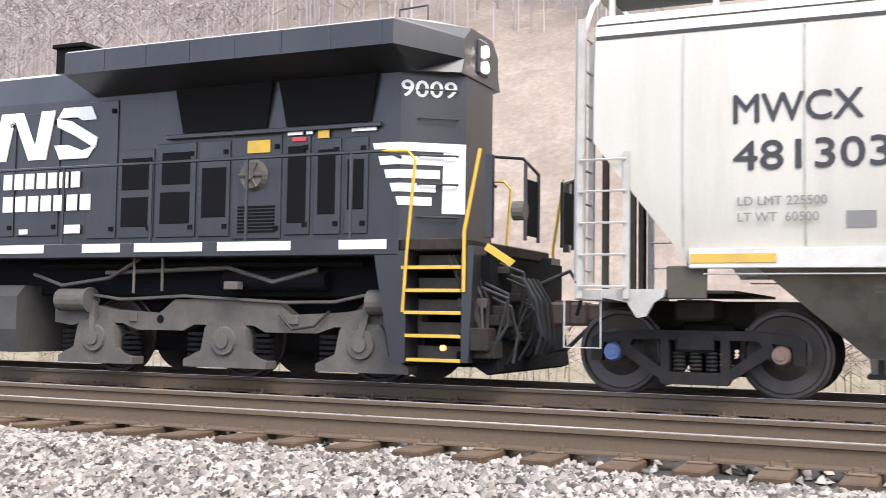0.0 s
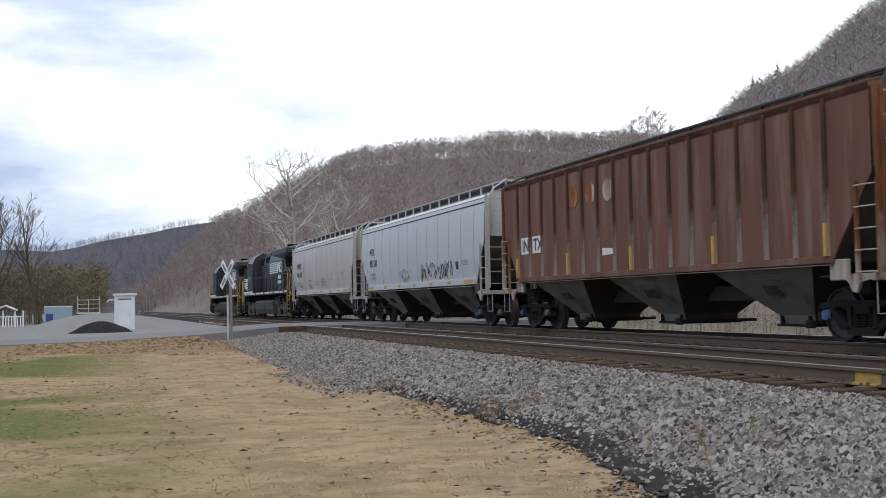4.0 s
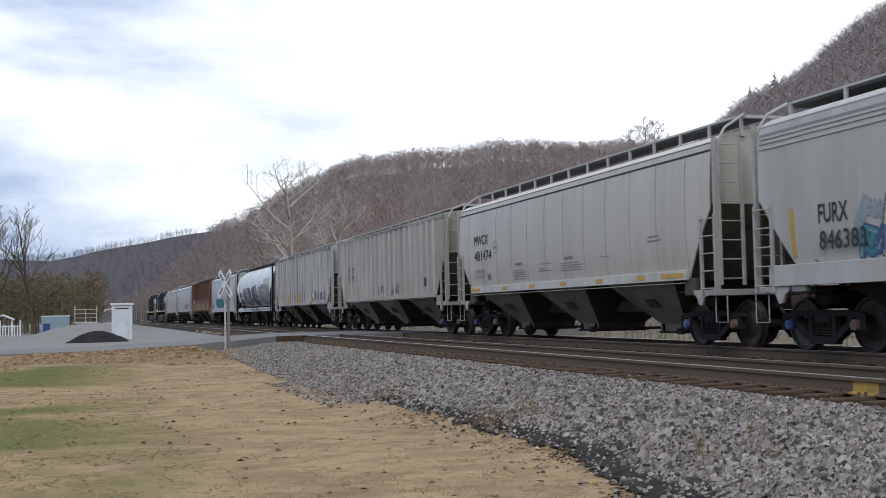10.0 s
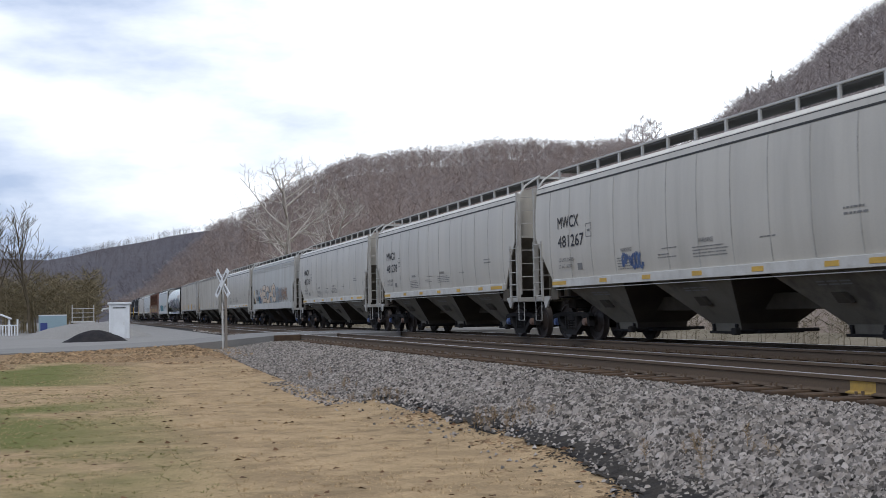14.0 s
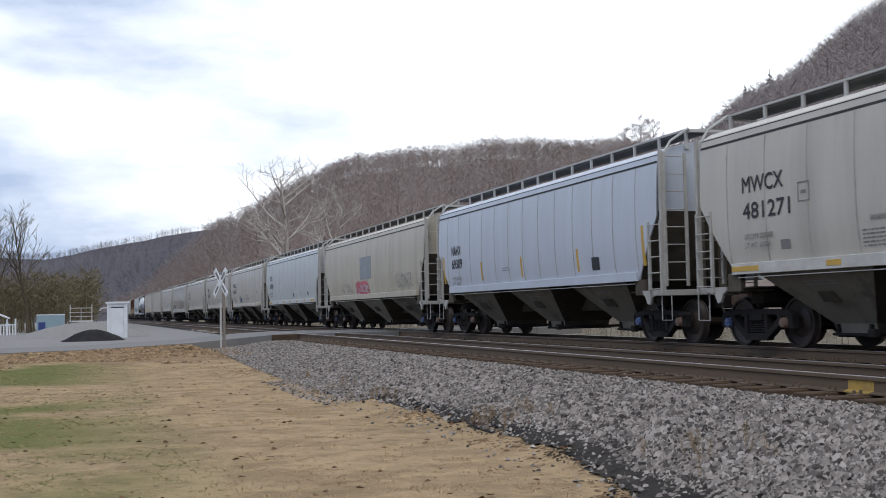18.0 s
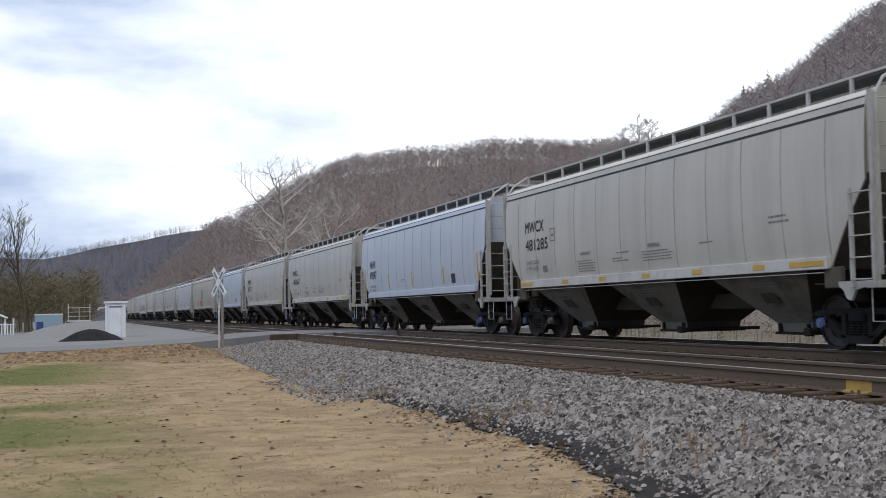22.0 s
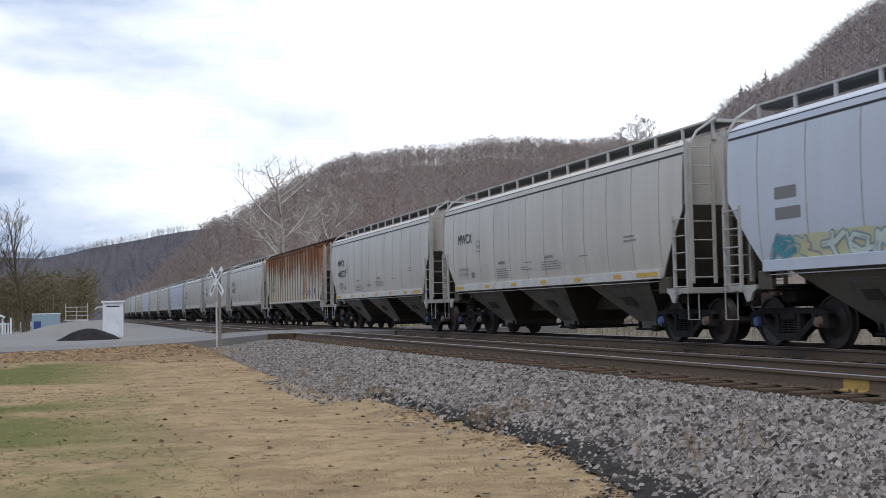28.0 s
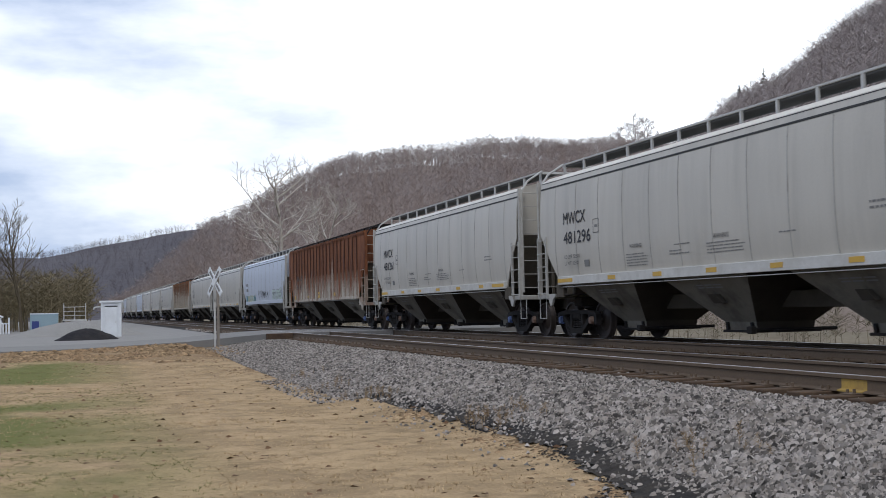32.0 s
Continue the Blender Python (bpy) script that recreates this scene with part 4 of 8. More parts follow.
def woods(name, kind, a0, a1, count, h0, h1, u0, u1, mat, label, seed, limbs=9, twigs=5, fat=1.0):
    rng = random.Random(seed)
    for s in range(3):
        v, f = bare_tree_shape(seed + s, limbs, twigs, fat)
        rows = []
        for _ in range(count // 3):
            a = rng.uniform(a0, a1)
            u = u0 + (u1 - u0) * rng.random() ** 0.8
            x, y, z = hill_point(kind, a, u)
            if x < 24 and kind == "a":
                continue
            h = rng.uniform(h0, h1)
            rows.append((x, y, z - 0.2, h, rng.uniform(0, 6.28), rng.uniform(-0.06, 0.06), 1.0))
        scatter_mesh(name, v, f, rows, mat, label, "woods")


ground()
hill("hillside_near", "a", 14, 168, 150, "hill", "steep wooded hillside with brown leaf litter beyond the railway")
hill("hillside_far", "b", 0, 42, 90, "hill", "brown wooded ridge up the valley")
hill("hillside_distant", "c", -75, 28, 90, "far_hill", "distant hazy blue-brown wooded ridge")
ballast_stones()
grass()
woods("near_hill_woods", "a", 17, 78, 9600, 3.6, 6.2, 0.16, 0.955, "wood_grey", "bare brown winter woods on the steep hillside", 11, 8, 5, 1.35)
woods("valley_woods", "b", 1, 40, 4200, 6, 9.5, 0.0, 0.80, "wood_brown", "russet bare winter woods on the valley ridge", 21, 9, 7, 1.5)
woods("valley_woods", "b", 1, 40, 3300, 6, 9.5, 0.3, 0.92, "wood_grey", "bare brown winter woods on the valley ridge", 24, 9, 7, 1.3)
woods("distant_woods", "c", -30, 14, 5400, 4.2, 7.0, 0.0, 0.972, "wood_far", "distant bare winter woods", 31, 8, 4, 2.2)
woods("crest_trees", "a", 24, 78, 1500, 3.2, 5.6, 0.945, 1.01, "wood_crest", "dark leafless trees along the crest", 41, 12, 6, 1.4)
woods("crest_trees", "b", 2, 38, 1100, 5, 8.5, 0.91, 0.985, "wood_crest", "dark leafless trees along the crest", 51, 10, 6, 1.5)

# ---- covered hopper cars ----
AXLE = 0.457


def wheelset_mesh():
    s = Shape()
    s.cyl((-1.0, 0, 0), (1.0, 0, 0), 0.08, n=10)
    for k in (-1, 1):
        n = 28
        prof = [(0.09, 0.665), (0.30, 0.69), (0.40, 0.672), (0.487, 0.667), (0.487, 0.692), (0.459, 0.70), (0.452, 0.80), (0.415, 0.802), (0.40, 0.765), (0.27, 0.745), (0.17, 0.80), (0.09, 0.815)]
        rings = [[(k * x, r * math.cos(2 * math.pi * i / n), r * math.sin(2 * math.pi * i / n)) for r, x in prof] for i in range(n)]
        s.loft(rings + [rings[0]], closed=False)
    return s.mesh("wheelset", "wheel", smooth=False)


def sideframe_shape(k):
    """A three-piece truck's cast side frame with its two openings, at the side k."""
    s = Shape()
    x0, x1 = sorted((k * 0.96, k * 1.10))
    s.prism([(-1.12, 0.60), (-1.02, 0.66), (-0.62, 0.70), (0.62, 0.70), (1.02, 0.66), (1.12, 0.60), (1.12, 0.50), (0.96, 0.56), (0.6, 0.60), (-0.6, 0.60), (-0.96, 0.56), (-1.12, 0.50)], 0, x0, x1)
    for q in (-1, 1):
        s.prism([(q * 1.12, 0.60), (q * 1.12, 0.36), (q * 1.0, 0.36), (q * 0.98, 0.56)], 0, x0, x1)
        s.prism([(q * 0.78, 0.60), (q * 0.84, 0.44), (q * 0.76, 0.40), (q * 0.66, 0.60)], 0, x0, x1)
        s.prism([(q * 0.80, 0.46), (q * 0.40, 0.20), (q * 0.33, 0.28), (q * 0.72, 0.56)], 0, x0, x1)
        s.prism([(q * 0.36, 0.62), (q * 0.36, 0.22), (q * 0.27, 0.22), (q * 0.27, 0.62)], 0, x0, x1)
    s.prism([(-0.42, 0.26), (0.42, 0.26), (0.34, 0.13), (-0.34, 0.13)], 0, x0, x1)
    return s


def spring_shape(k):
    s = Shape()
    for j in (-0.17, 0.0, 0.17):
        rings = []
        for i in range(11):
            r, z = (0.074 if i % 2 else 0.052), 0.265 + 0.0212 * i
            rings.append([(k * 1.03 + r * math.cos(0.628 * q), j + r * math.sin(0.628 * q), z) for q in range(10)])
        s.loft(rings)
    return s


def truck_proto():
    """A freight truck: side frames, bolster, springs, bearing caps and two wheelsets."""
    t = new("truck", Shape().box(-1.12, 1.12, -0.2, 0.2, 0.47, 0.66, 0.03).box(-0.35, 0.35, -0.3, 0.3, 0.62, 0.78, 0.03).mesh("truck", "truck"))
    for k in (-1, 1):
        part("side_frame", sideframe_shape(k), "truck", t)
        part("spring_nest", spring_shape(k), "truck", t)
        for q in (-1, 1):
            part("bearing_cap", Shape().cyl((k * 1.06, q * 0.878, AXLE), (k * 1.15, q * 0.878, AXLE), 0.105, 0.085, 14).cyl((k * 1.15, q * 0.878, AXLE), (k * 1.165, q * 0.878, AXLE), 0.05, n=8), "brown_cap" if q < 0 else "blue_cap", t)
    part("brake_beam", Shape().box(-0.7, 0.7, 0.33, 0.4, 0.3, 0.4).box(-0.7, 0.7, -0.4, -0.33, 0.3, 0.4), "truck", t)
    w = wheelset_mesh()
    for q in (-1, 1):
        part("wheelset", w, None, t, at=pose(0, q * 0.878, AXLE))
    return t


TRUCK = truck_proto()


def ride_on(parent, y):
    """A copy of the truck under a car, y along it."""
    t = copy_thing(TRUCK, pose(0, y, 0))
    t.parent = parent
    return t


PROFILES = {
    "smooth": [(1.60 - 0.10 * max(0.0, (2.5 - z) / 1.14) ** 2.2 - 0.05 * max(0.0, (z - 2.7) / 1.06) ** 2.5, z) for z in [1.36 + 0.16 * i for i in range(16)]],
    "flat": [(1.58, 1.36), (1.58, 2.6), (1.58, 3.98)],
    "round": [(1.62 * math.cos(a) ** 0.62, 2.68 + 1.42 * math.sin(a)) for a in [-1.10 + 2.2 * i / 18 for i in range(19)]],
}
ROOFS = {
    "smooth": [(1.55, 3.80), (1.52, 3.95), (1.30, 4.08), (0.75, 4.2), (0, 4.26)],
    "flat": [(1.60, 3.98), (1.60, 4.08), (1.3, 4.14), (0.75, 4.2), (0, 4.24)],
    "round": [(PROFILES["round"][-1][0], PROFILES["round"][-1][1]), (0.75, 4.10), (0, 4.16)],
}


def profile_at(kind, z):
    p = PROFILES[kind]
    return float(np.interp(z, [q[1] for q in p], [q[0] for q in p]))


def skin(kind, y0, y1, z0, z1, off, k=-1):
    """A strip that lies off the side wall by off, following its curve."""
    zs = sorted({z0, z1, *[q[1] for q in PROFILES[kind] if z0 < q[1] < z1]})
    s = Shape()
    rings = []
    for y in (y0, y1):
        rings.append([(k * (profile_at(kind, z) + off), y, z) for z in zs] + [(k * (profile_at(kind, z) - 0.02), y, z) for z in reversed(zs)])
    return s.loft(rings)


def clip(poly, z, sign):
    """The piece of a y, z polygon above (sign 1) or below (-1) a height."""
    out = []
    for p, q in zip(poly, poly[1:] + poly[:1]):
        a, b = (p[1] - z) * sign, (q[1] - z) * sign
        if a >= 0:
            out.append(p)
        if (a > 0 > b) or (a < 0 < b):
            t = a / (a - b)
            out.append((p[0] + (q[0] - p[0]) * t, z))
    return out


def patch(kind, outline, off):
    """A flat painted patch on the near side wall: an outline in y, z."""
    s = Shape()
    cy, cz = sum(p[0] for p in outline) / len(outline), sum(p[1] for p in outline) / len(outline)
    n = len(outline)
    step = 0.12 if kind == "round" else 0.3
    for i in range(n):
        tri = [outline[i], outline[(i + 1) % n], (cy, cz)]
        lo, hi = min(p[1] for p in tri), max(p[1] for p in tri)
        k = math.floor(lo / step)
        while k * step < hi - 1e-6:
            piece = clip(clip(tri, k * step, 1), (k + 1) * step, -1)
            if len(piece) > 2:
                s.add([(-(profile_at(kind, z) + off), y, z) for y, z in piece], [tuple(range(len(piece)))])
            k += 1
    return s


def hopper_body(c, L, kind, paint):
    """Side walls, roof and slope sheets as separate parts. L: coupled length."""
    e, top, low = L / 2 - 0.86, 2.66, L / 2 - 1.86
    prof = PROFILES[kind]
    if kind == "round":
        top = 2.0
    for k in (-1, 1):
        s = Shape()
        zs = sorted({p[1] for p in prof} | {top})
        cols = []
        for z in zs:
            edge = low + (e - low) * min(1.0, (z - zs[0]) / (top - zs[0]))
            cols.append((profile_at(kind, z), z, edge))
        ys = [-1, -0.75, -0.5, -0.25, 0, 0.25, 0.5, 0.75, 1]
        rings = [[(k * x, u * ed, z) for x, z, ed in cols] + [(k * (x - 0.03), u * ed, z) for x, z, ed in reversed(cols)] for u in ys]
        s.loft(rings)
        me = s.mesh("side_wall", paint, kind != "flat")
        me.set_sharp_from_angle(angle=radians(30))
        part("side_wall", me, None, c)
    roof = ROOFS[kind]
    ring = [(-x, z) for x, z in roof] + [(x, z) for x, z in reversed(roof[:-1])]
    ring += [(x, z - 0.05) for x, z in roof[:-1]] + [(-x, z - 0.05) for x, z in reversed(roof)][1:]
    part("roof", Shape().prism(ring, 1, -e, e), paint, c)
    # end walls and slope sheets
    for q in (-1, 1):
        s = Shape()
        w = 1.53 if kind != "round" else 1.2
        zt = roof[0][1]
        s.box(-w, w, *sorted((q * (e - 0.05), q * (e + 0.004))), top + 0.1, zt)
        cap = [(-x * 0.99, z - 0.01) for x, z in roof] + [(x * 0.99, z - 0.01) for x, z in reversed(roof[:-1])]
        s.prism(cap, 1, *sorted((q * (e - 0.05), q * (e - 0.006))))
        if kind == "round":
            s = Shape().prism([(x, z) for x, z in prof] + [(-x, z) for x, z in reversed(prof)], 1, *sorted((q * (low - 0.25), q * (low - 0.15))))
            s.prism([(x * 0.97, z) for x, z in prof if z > 2.0] + [(-x * 0.97, z) for x, z in reversed(prof) if z > 2.0], 1, *sorted((q * (e - 0.06), q * (e - 0.02))))
        part("end_wall", s, "old_grey_paint" if kind == "round" else paint, c)
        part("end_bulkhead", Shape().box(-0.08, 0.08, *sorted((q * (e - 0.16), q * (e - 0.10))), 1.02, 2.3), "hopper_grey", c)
        y1 = L / 2 - 2.55
        s = Shape().hexa([(-w, q * y1, 1.38), (w, q * y1, 1.38), (w, q * (y1 + 0.05), 1.34), (-w, q * (y1 + 0.05), 1.34),
                          (-w, q * (e - 0.05), top + 0.12), (w, q * (e - 0.05), top + 0.12), (w, q * e, top + 0.1), (-w, q * e, top + 0.1)])
        part("slope_sheet", s, "bay_grey", c)


def bays(c, L, n, z_out=0.27, mat="bay_grey", wide=1.49):
    """Discharge hoppers under the body: funnels whose sheets go on up inside it, each with an outlet gate."""
    a = L / 2 - 1.9
    step = 2 * a / n
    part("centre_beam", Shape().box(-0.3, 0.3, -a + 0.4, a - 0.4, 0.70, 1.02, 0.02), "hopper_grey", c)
    for i in range(n):
        y = -a + step * (i + 0.5)
        h = step / 2 - 0.01
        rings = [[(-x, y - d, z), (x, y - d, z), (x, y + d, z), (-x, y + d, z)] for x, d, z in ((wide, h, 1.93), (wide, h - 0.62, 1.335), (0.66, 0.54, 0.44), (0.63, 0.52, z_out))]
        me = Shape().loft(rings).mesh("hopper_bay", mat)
        # front and rear sheets take the painted shade, side sheets the lighter colour
        me.materials.append(M["slope_shade"])
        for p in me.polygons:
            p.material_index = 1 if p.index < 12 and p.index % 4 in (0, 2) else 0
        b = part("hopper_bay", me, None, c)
        g = Shape().box(-0.70, 0.70, y - 0.56, y + 0.56, z_out - 0.04, z_out + 0.01, 0.01)
        for d in (-0.42, 0.42):
            g.box(-0.70, -0.62, y + d - 0.03, y + d + 0.03, z_out, z_out + 0.16)
        g.box(-0.50, 0.50, y - 0.95, y - 0.55, z_out - 0.03, z_out + 0.02, 0.01)
        g.cyl((-0.95, y - 0.78, z_out + 0.02), (0.95, y - 0.78, z_out + 0.02), 0.035, n=8)
        g.box(-1.0, -0.86, y - 0.86, y - 0.70, z_out - 0.05, z_out + 0.09, 0.02)
        part("outlet_gate", g, "truck", b)
        if wide < 1.2:
            continue
        v = Shape().hexa([(-1.13, y - 0.16, 0.80), (-1.02, y - 0.16, 0.80), (-1.02, y + 0.16, 0.80), (-1.13, y + 0.16, 0.80), (-1.30, y - 0.12, 0.98), (-1.16, y - 0.12, 0.98), (-1.16, y + 0.12, 0.98), (-1.30, y + 0.12, 0.98)])
        part("vibrator_bracket", v, "hopper_grey", b)
        w = Shape()
        for z in (1.12, 1.17):
            k = 1.49 - (1.335 - z) * 0.9274 + 0.008
            for y0, y1 in ((0.45, 0.22), (0.17, -0.1), (-0.15, -0.42)):
                w.add([(-k, y + y0, z), (-k, y + y1, z), (-k + 0.02, y + y1, z - 0.024), (-k + 0.02, y + y0, z - 0.024)], [(0, 1, 2, 3)])
        part("small_print", w, "faded_ink", b)
    for k in (-1, 1):
        part("sill_flange", Shape().box(*sorted((k * (wide - 0.02), k * (wide + 0.055))), -a + 0.1, a - 0.1, 1.27, 1.285), "sill_white", c)


RUNGS = {}


def ladder(c, x, y, z0, z1, width, mat, along="y", rungs=None):
    s = Shape()
    n = rungs or int((z1 - z0) / 0.36) + 1
    for d in (0, width):
        p = (x, y + d) if along == "y" else (x + d, y)
        s.box(p[0] - 0.025, p[0] + 0.025, p[1] - 0.032, p[1] + 0.032, z0, z1)
    frame_part = part("ladder", s, mat, c)
    key = (along, width, mat)
    if key not in RUNGS:
        pts = [(-0.04, 0, 0), (-0.06, width / 2, 0), (-0.04, width, 0)] if along == "y" else [(0, 0, 0), (width, 0, 0)]
        RUNGS[key] = Shape().tube(pts, 0.013, 5).mesh("rung", mat)
    for i in range(n):
        part("rung", RUNGS[key], None, frame_part, at=pose(x, y, z0 + 0.12 + i * (z1 - z0 - 0.2) / max(1, n - 1)))
    return frame_part


def ends(c, L, trim, ladder_mat, top=3.7):
    """Corner posts, end ladders, sill ends, couplers, steps and hoses at both ends."""
    for q in (-1, 1):
        yp = q * (L / 2 - 0.72)
        for k in (-1, 1):
            part("corner_post", Shape().box(k * 1.56 - 0.035, k * 1.56 + 0.035, yp - 0.04, yp + 0.04, 1.12, top + 0.3), ladder_mat, c)
            part("end_post", Shape().box(k * 0.62 - 0.03, k * 0.62 + 0.03, yp - 0.035, yp + 0.035, 1.12, 2.75), trim, c)
        for k in (-1, 1):
            ladder(c, k * 1.6 if k < 0 else 1.56, yp - q * 0.5 if q > 0 else yp, 1.02, 2.55, 0.5, ladder_mat)
        ladder(c, -1.52, yp + q * 0.05, 1.2, top + 0.25, 0.5, ladder_mat, "x")
        part("end_sill", Shape().box(-1.58, 1.58, *sorted((q * (L / 2 - 0.66), q * (L / 2 - 0.96))), 1.0, 1.12, 0.01), ladder_mat, c)
        part("centre_sill", Shape().box(-0.3, 0.3, *sorted((q * (L / 2 - 0.55), q * (L / 2 - 2.6))), 0.72, 1.02, 0.02), "grimy_steel", c)
        part("bolster", Shape().box(-1.05, 1.05, *sorted((q * (L / 2 - 1.6), q * (L / 2 - 2.0))), 0.8, 1.02, 0.03), "grimy_steel", c)
        part("bolster_post", Shape().box(-1.53, -1.42, *sorted((q * (L / 2 - 1.62), q * (L / 2 - 2.02))), 1.02, 1.36, 0.015), trim, c)
        part("shear_plate", Shape().box(-1.5, 1.5, *sorted((q * (L / 2 - 0.95), q * (L / 2 - 2.3))), 1.08, 1.11), "grimy_steel", c)
        # brackets with a hole at the jacking points
        s = Shape().prism([(q * (L / 2 - 0.9), 1.12), (q * (L / 2 - 1.62), 1.12), (q * (L / 2 - 1.6), 1.04), (q * (L / 2 - 1.5), 0.98), (q * (L / 2 - 1.42), 0.84), (q * (L / 2 - 1.32), 0.82), (q * (L / 2 - 1.22), 0.98), (q * (L / 2 - 0.9), 1.04)], 0, -1.57, -1.52)
        part("jacking_bracket", s, ladder_mat, c)
        s = Shape().tube([(-1.5, yp - 0.2, 1.0), (-1.5, yp - 0.2, 0.5), (-1.5, yp + 0.2, 0.5), (-1.5, yp + 0.2, 1.0)], 0.010, 5)
        part("sill_step", s, "galvanised", c)
        s = Shape().box(-0.09, 0.09, *sorted((q * (L / 2 - 0.6), q * (L / 2 - 0.12))), 0.78, 0.98, 0.02)
        s.prism([(-0.16, q * (L / 2 - 0.16)), (0.16, q * (L / 2 - 0.2)), (0.14, q * (L / 2 + 0.05)), (-0.05, q * (L / 2 + 0.07))], 2, 0.75, 1.02)
        part("coupler", s, "brown_cap", c)
        s = Shape().tube([(-0.35, q * (L / 2 - 0.5), 0.75), (-0.4, q * (L / 2 - 0.2), 0.45), (-0.25, q * (L / 2), 0.42)], 0.025, 6)
        part("brake_hose", s, "rubber", c)
        # grab irons and a brake wheel at one end
        if q < 0:
            n = 14
            s = Shape().tube([(0.75 + 0.25 * math.cos(2 * math.pi * i / n), yp - 0.1, 2.5 + 0.25 * math.sin(2 * math.pi * i / n)) for i in range(n + 1)], 0.015, 5)
            s.box(0.5, 1.0, yp - 0.11, yp - 0.09, 2.48, 2.52).box(0.73, 0.77, yp - 0.11, yp - 0.09, 2.25, 2.75)
            part("brake_wheel", s, "black_trim", c)


def running_board(c, L, kind, post_mat, board_mat, step=1.12, rise=0.26):
    """Roof walkway on brackets, with hatches."""
    e = L / 2 - 0.75
    zr = 4.2
    s = Shape()
    for k in (-1, 1):
        s.box(k * 0.86 - 0.025, k * 0.86 + 0.025, -e, e, zr + rise - 0.012, zr + rise + 0.025)
    part("walkway_rail", s, post_mat, c)
    n = int(2 * e / step)
    me = Shape().box(-0.025, 0.025, -0.03, 0.03, zr - 0.14, zr + rise - 0.013).box(-0.04, 0.04, -0.05, 0.05, zr - 0.14, zr - 0.03).mesh("walkway_bracket", post_mat)
    for i in range(n + 1):
        y = -e + 0.1 + i * (2 * e - 0.2) / n
        for k in (-1, 1):
            part("walkway_bracket", me, None, c, at=pose(k * 0.86, y, 0))
    s = Shape()
    for k in (-1, 1):
        s.box(*sorted((k * 0.28, k * 0.83)), -e, e, zr + rise - 0.05, zr + rise - 0.01)
    part("walkway_grating", s, board_mat, c)
    me = Shape().box(-0.26, 0.26, -1.2, 1.2, zr + 0.02, zr + 0.14, 0.03).mesh("hatch_cover", "white_paint" if post_mat != "black_trim" else "dirty_paint")
    for y in range(-6, 7, 3):
        part("hatch_cover", me, None, c, at=pose(0, y, 0))
    for q in (-1, 1):
        yq = q * e
        s = Shape().tube([(-1.56, q * (L / 2 - 0.72), 3.8), (-1.3, yq, 4.2), (-0.86, yq, zr + rise + 0.02)], 0.028, 6)
        s.tube([(1.56, q * (L / 2 - 0.72), 3.8), (1.3, yq, 4.2), (0.86, yq, zr + rise + 0.02)], 0.028, 6)
        s.box(-0.86, 0.86, yq - 0.06, yq + 0.06, zr + rise - 0.06, zr + rise)
        part("end_grab_rail", s, post_mat, c)


def sill(c, L, z0, z1, mat, x=1.565, trim=1.86):
    for k in (-1, 1):
        e = L / 2 - trim
        part("side_sill", Shape().box(*sorted((k * (x - 0.06), k * (x + 0.03))), -e, e, z0, z1, 0.008), mat, c)


def seams(c, L, kind, count, paint, z0=1.55, z1=3.74, w=0.012, off=0.006):
    e = L / 2 - 1.8
    for k in (-1, 1):
        me = skin(kind, -w, w, z0, z1, off, k).mesh("weld_seam", "seam")
        for i in range(count):
            part("weld_seam", me, None, c, at=pose(0, -e + 2 * e * i / (count - 1), 0))


def roof_line(c, L, kind, mat="black_trim"):
    e = L / 2 - 0.87
    s = Shape()
    for k in (-1, 1):
        s.box(*sorted((k * 1.49, k * 1.557)), -e, e, 3.76, 3.80)
        s.box(*sorted((k * 1.48, k * 1.529)), -e, e, 3.915, 3.932)
    part("roof_joint", s, mat, c)


def reflectors(c, L, mat, ys, z0=1.385, z1=1.475, big=0.9):
    for y, w in ys:
        part("reflector", Shape().box(-1.603, -1.58, y - w / 2, y + w / 2, z0, z1), mat, c)
    return c


def lines(c, kind, y, z, rows, mat="faded_ink", h=0.024, gap=0.06):
    """Small writing too small to read, as bars."""
    s = Shape()
    rng = random.Random(int(abs(y) * 100) + len(rows))
    for i, w in enumerate(rows):
        at, solid = 0.0, h > 0.1
        while at < w - 0.02:
            d = w if solid else min(w - at, rng.uniform(0.03, 0.13))
            o = patch(kind, [(y - at, z - i * gap), (y - at - d, z - i * gap), (y - at - d, z - i * gap - h), (y - at, z - i * gap - h)], 0.007)
            s.add(o.v, o.f)
            at += d + rng.uniform(0.015, 0.03)
    part("small_print", s, mat, c)


def lettered(c, kind, front, mark, number, size=0.285, mat="ink", z=2.31, sq=1.1, gap=0.47, small=True):
    x = -(max(profile_at(kind, z), profile_at(kind, z + 0.6)) + 0.010)
    if mark:
        part("reporting_mark", words(mark, size, mat, sq * 0.86), None, c, at=on_side(x, front - 0.0, z + gap))
    if number:
        part("car_number", words(number, size, mat, sq * 1.12), None, c, at=on_side(x, front - 0.02, z))
    if small:
        part("weight_stencil", words("LD LMT 225500", 0.09, "faded_ink"), None, c, at=on_side(x, front - 0.06, z - 0.36))
        part("weight_stencil", words("LT WT  60500", 0.09, "faded_ink"), None, c, at=on_side(x, front - 0.06, z - 0.52))


def car_at(name, L, joint, label, group):
    return thing(name, pose(TRAIN_TRACK, joint - L / 2, 0), label, "hopper car", group)


TRAIN = []


def spread_reflectors(L):
    f = L / 2 - 1.88
    return [(f - 0.42, 0.84)] + [(f - 2.9 - 2.05 * i, 0.36) for i in range(5)] + [(-f + 0.5, 0.9)]


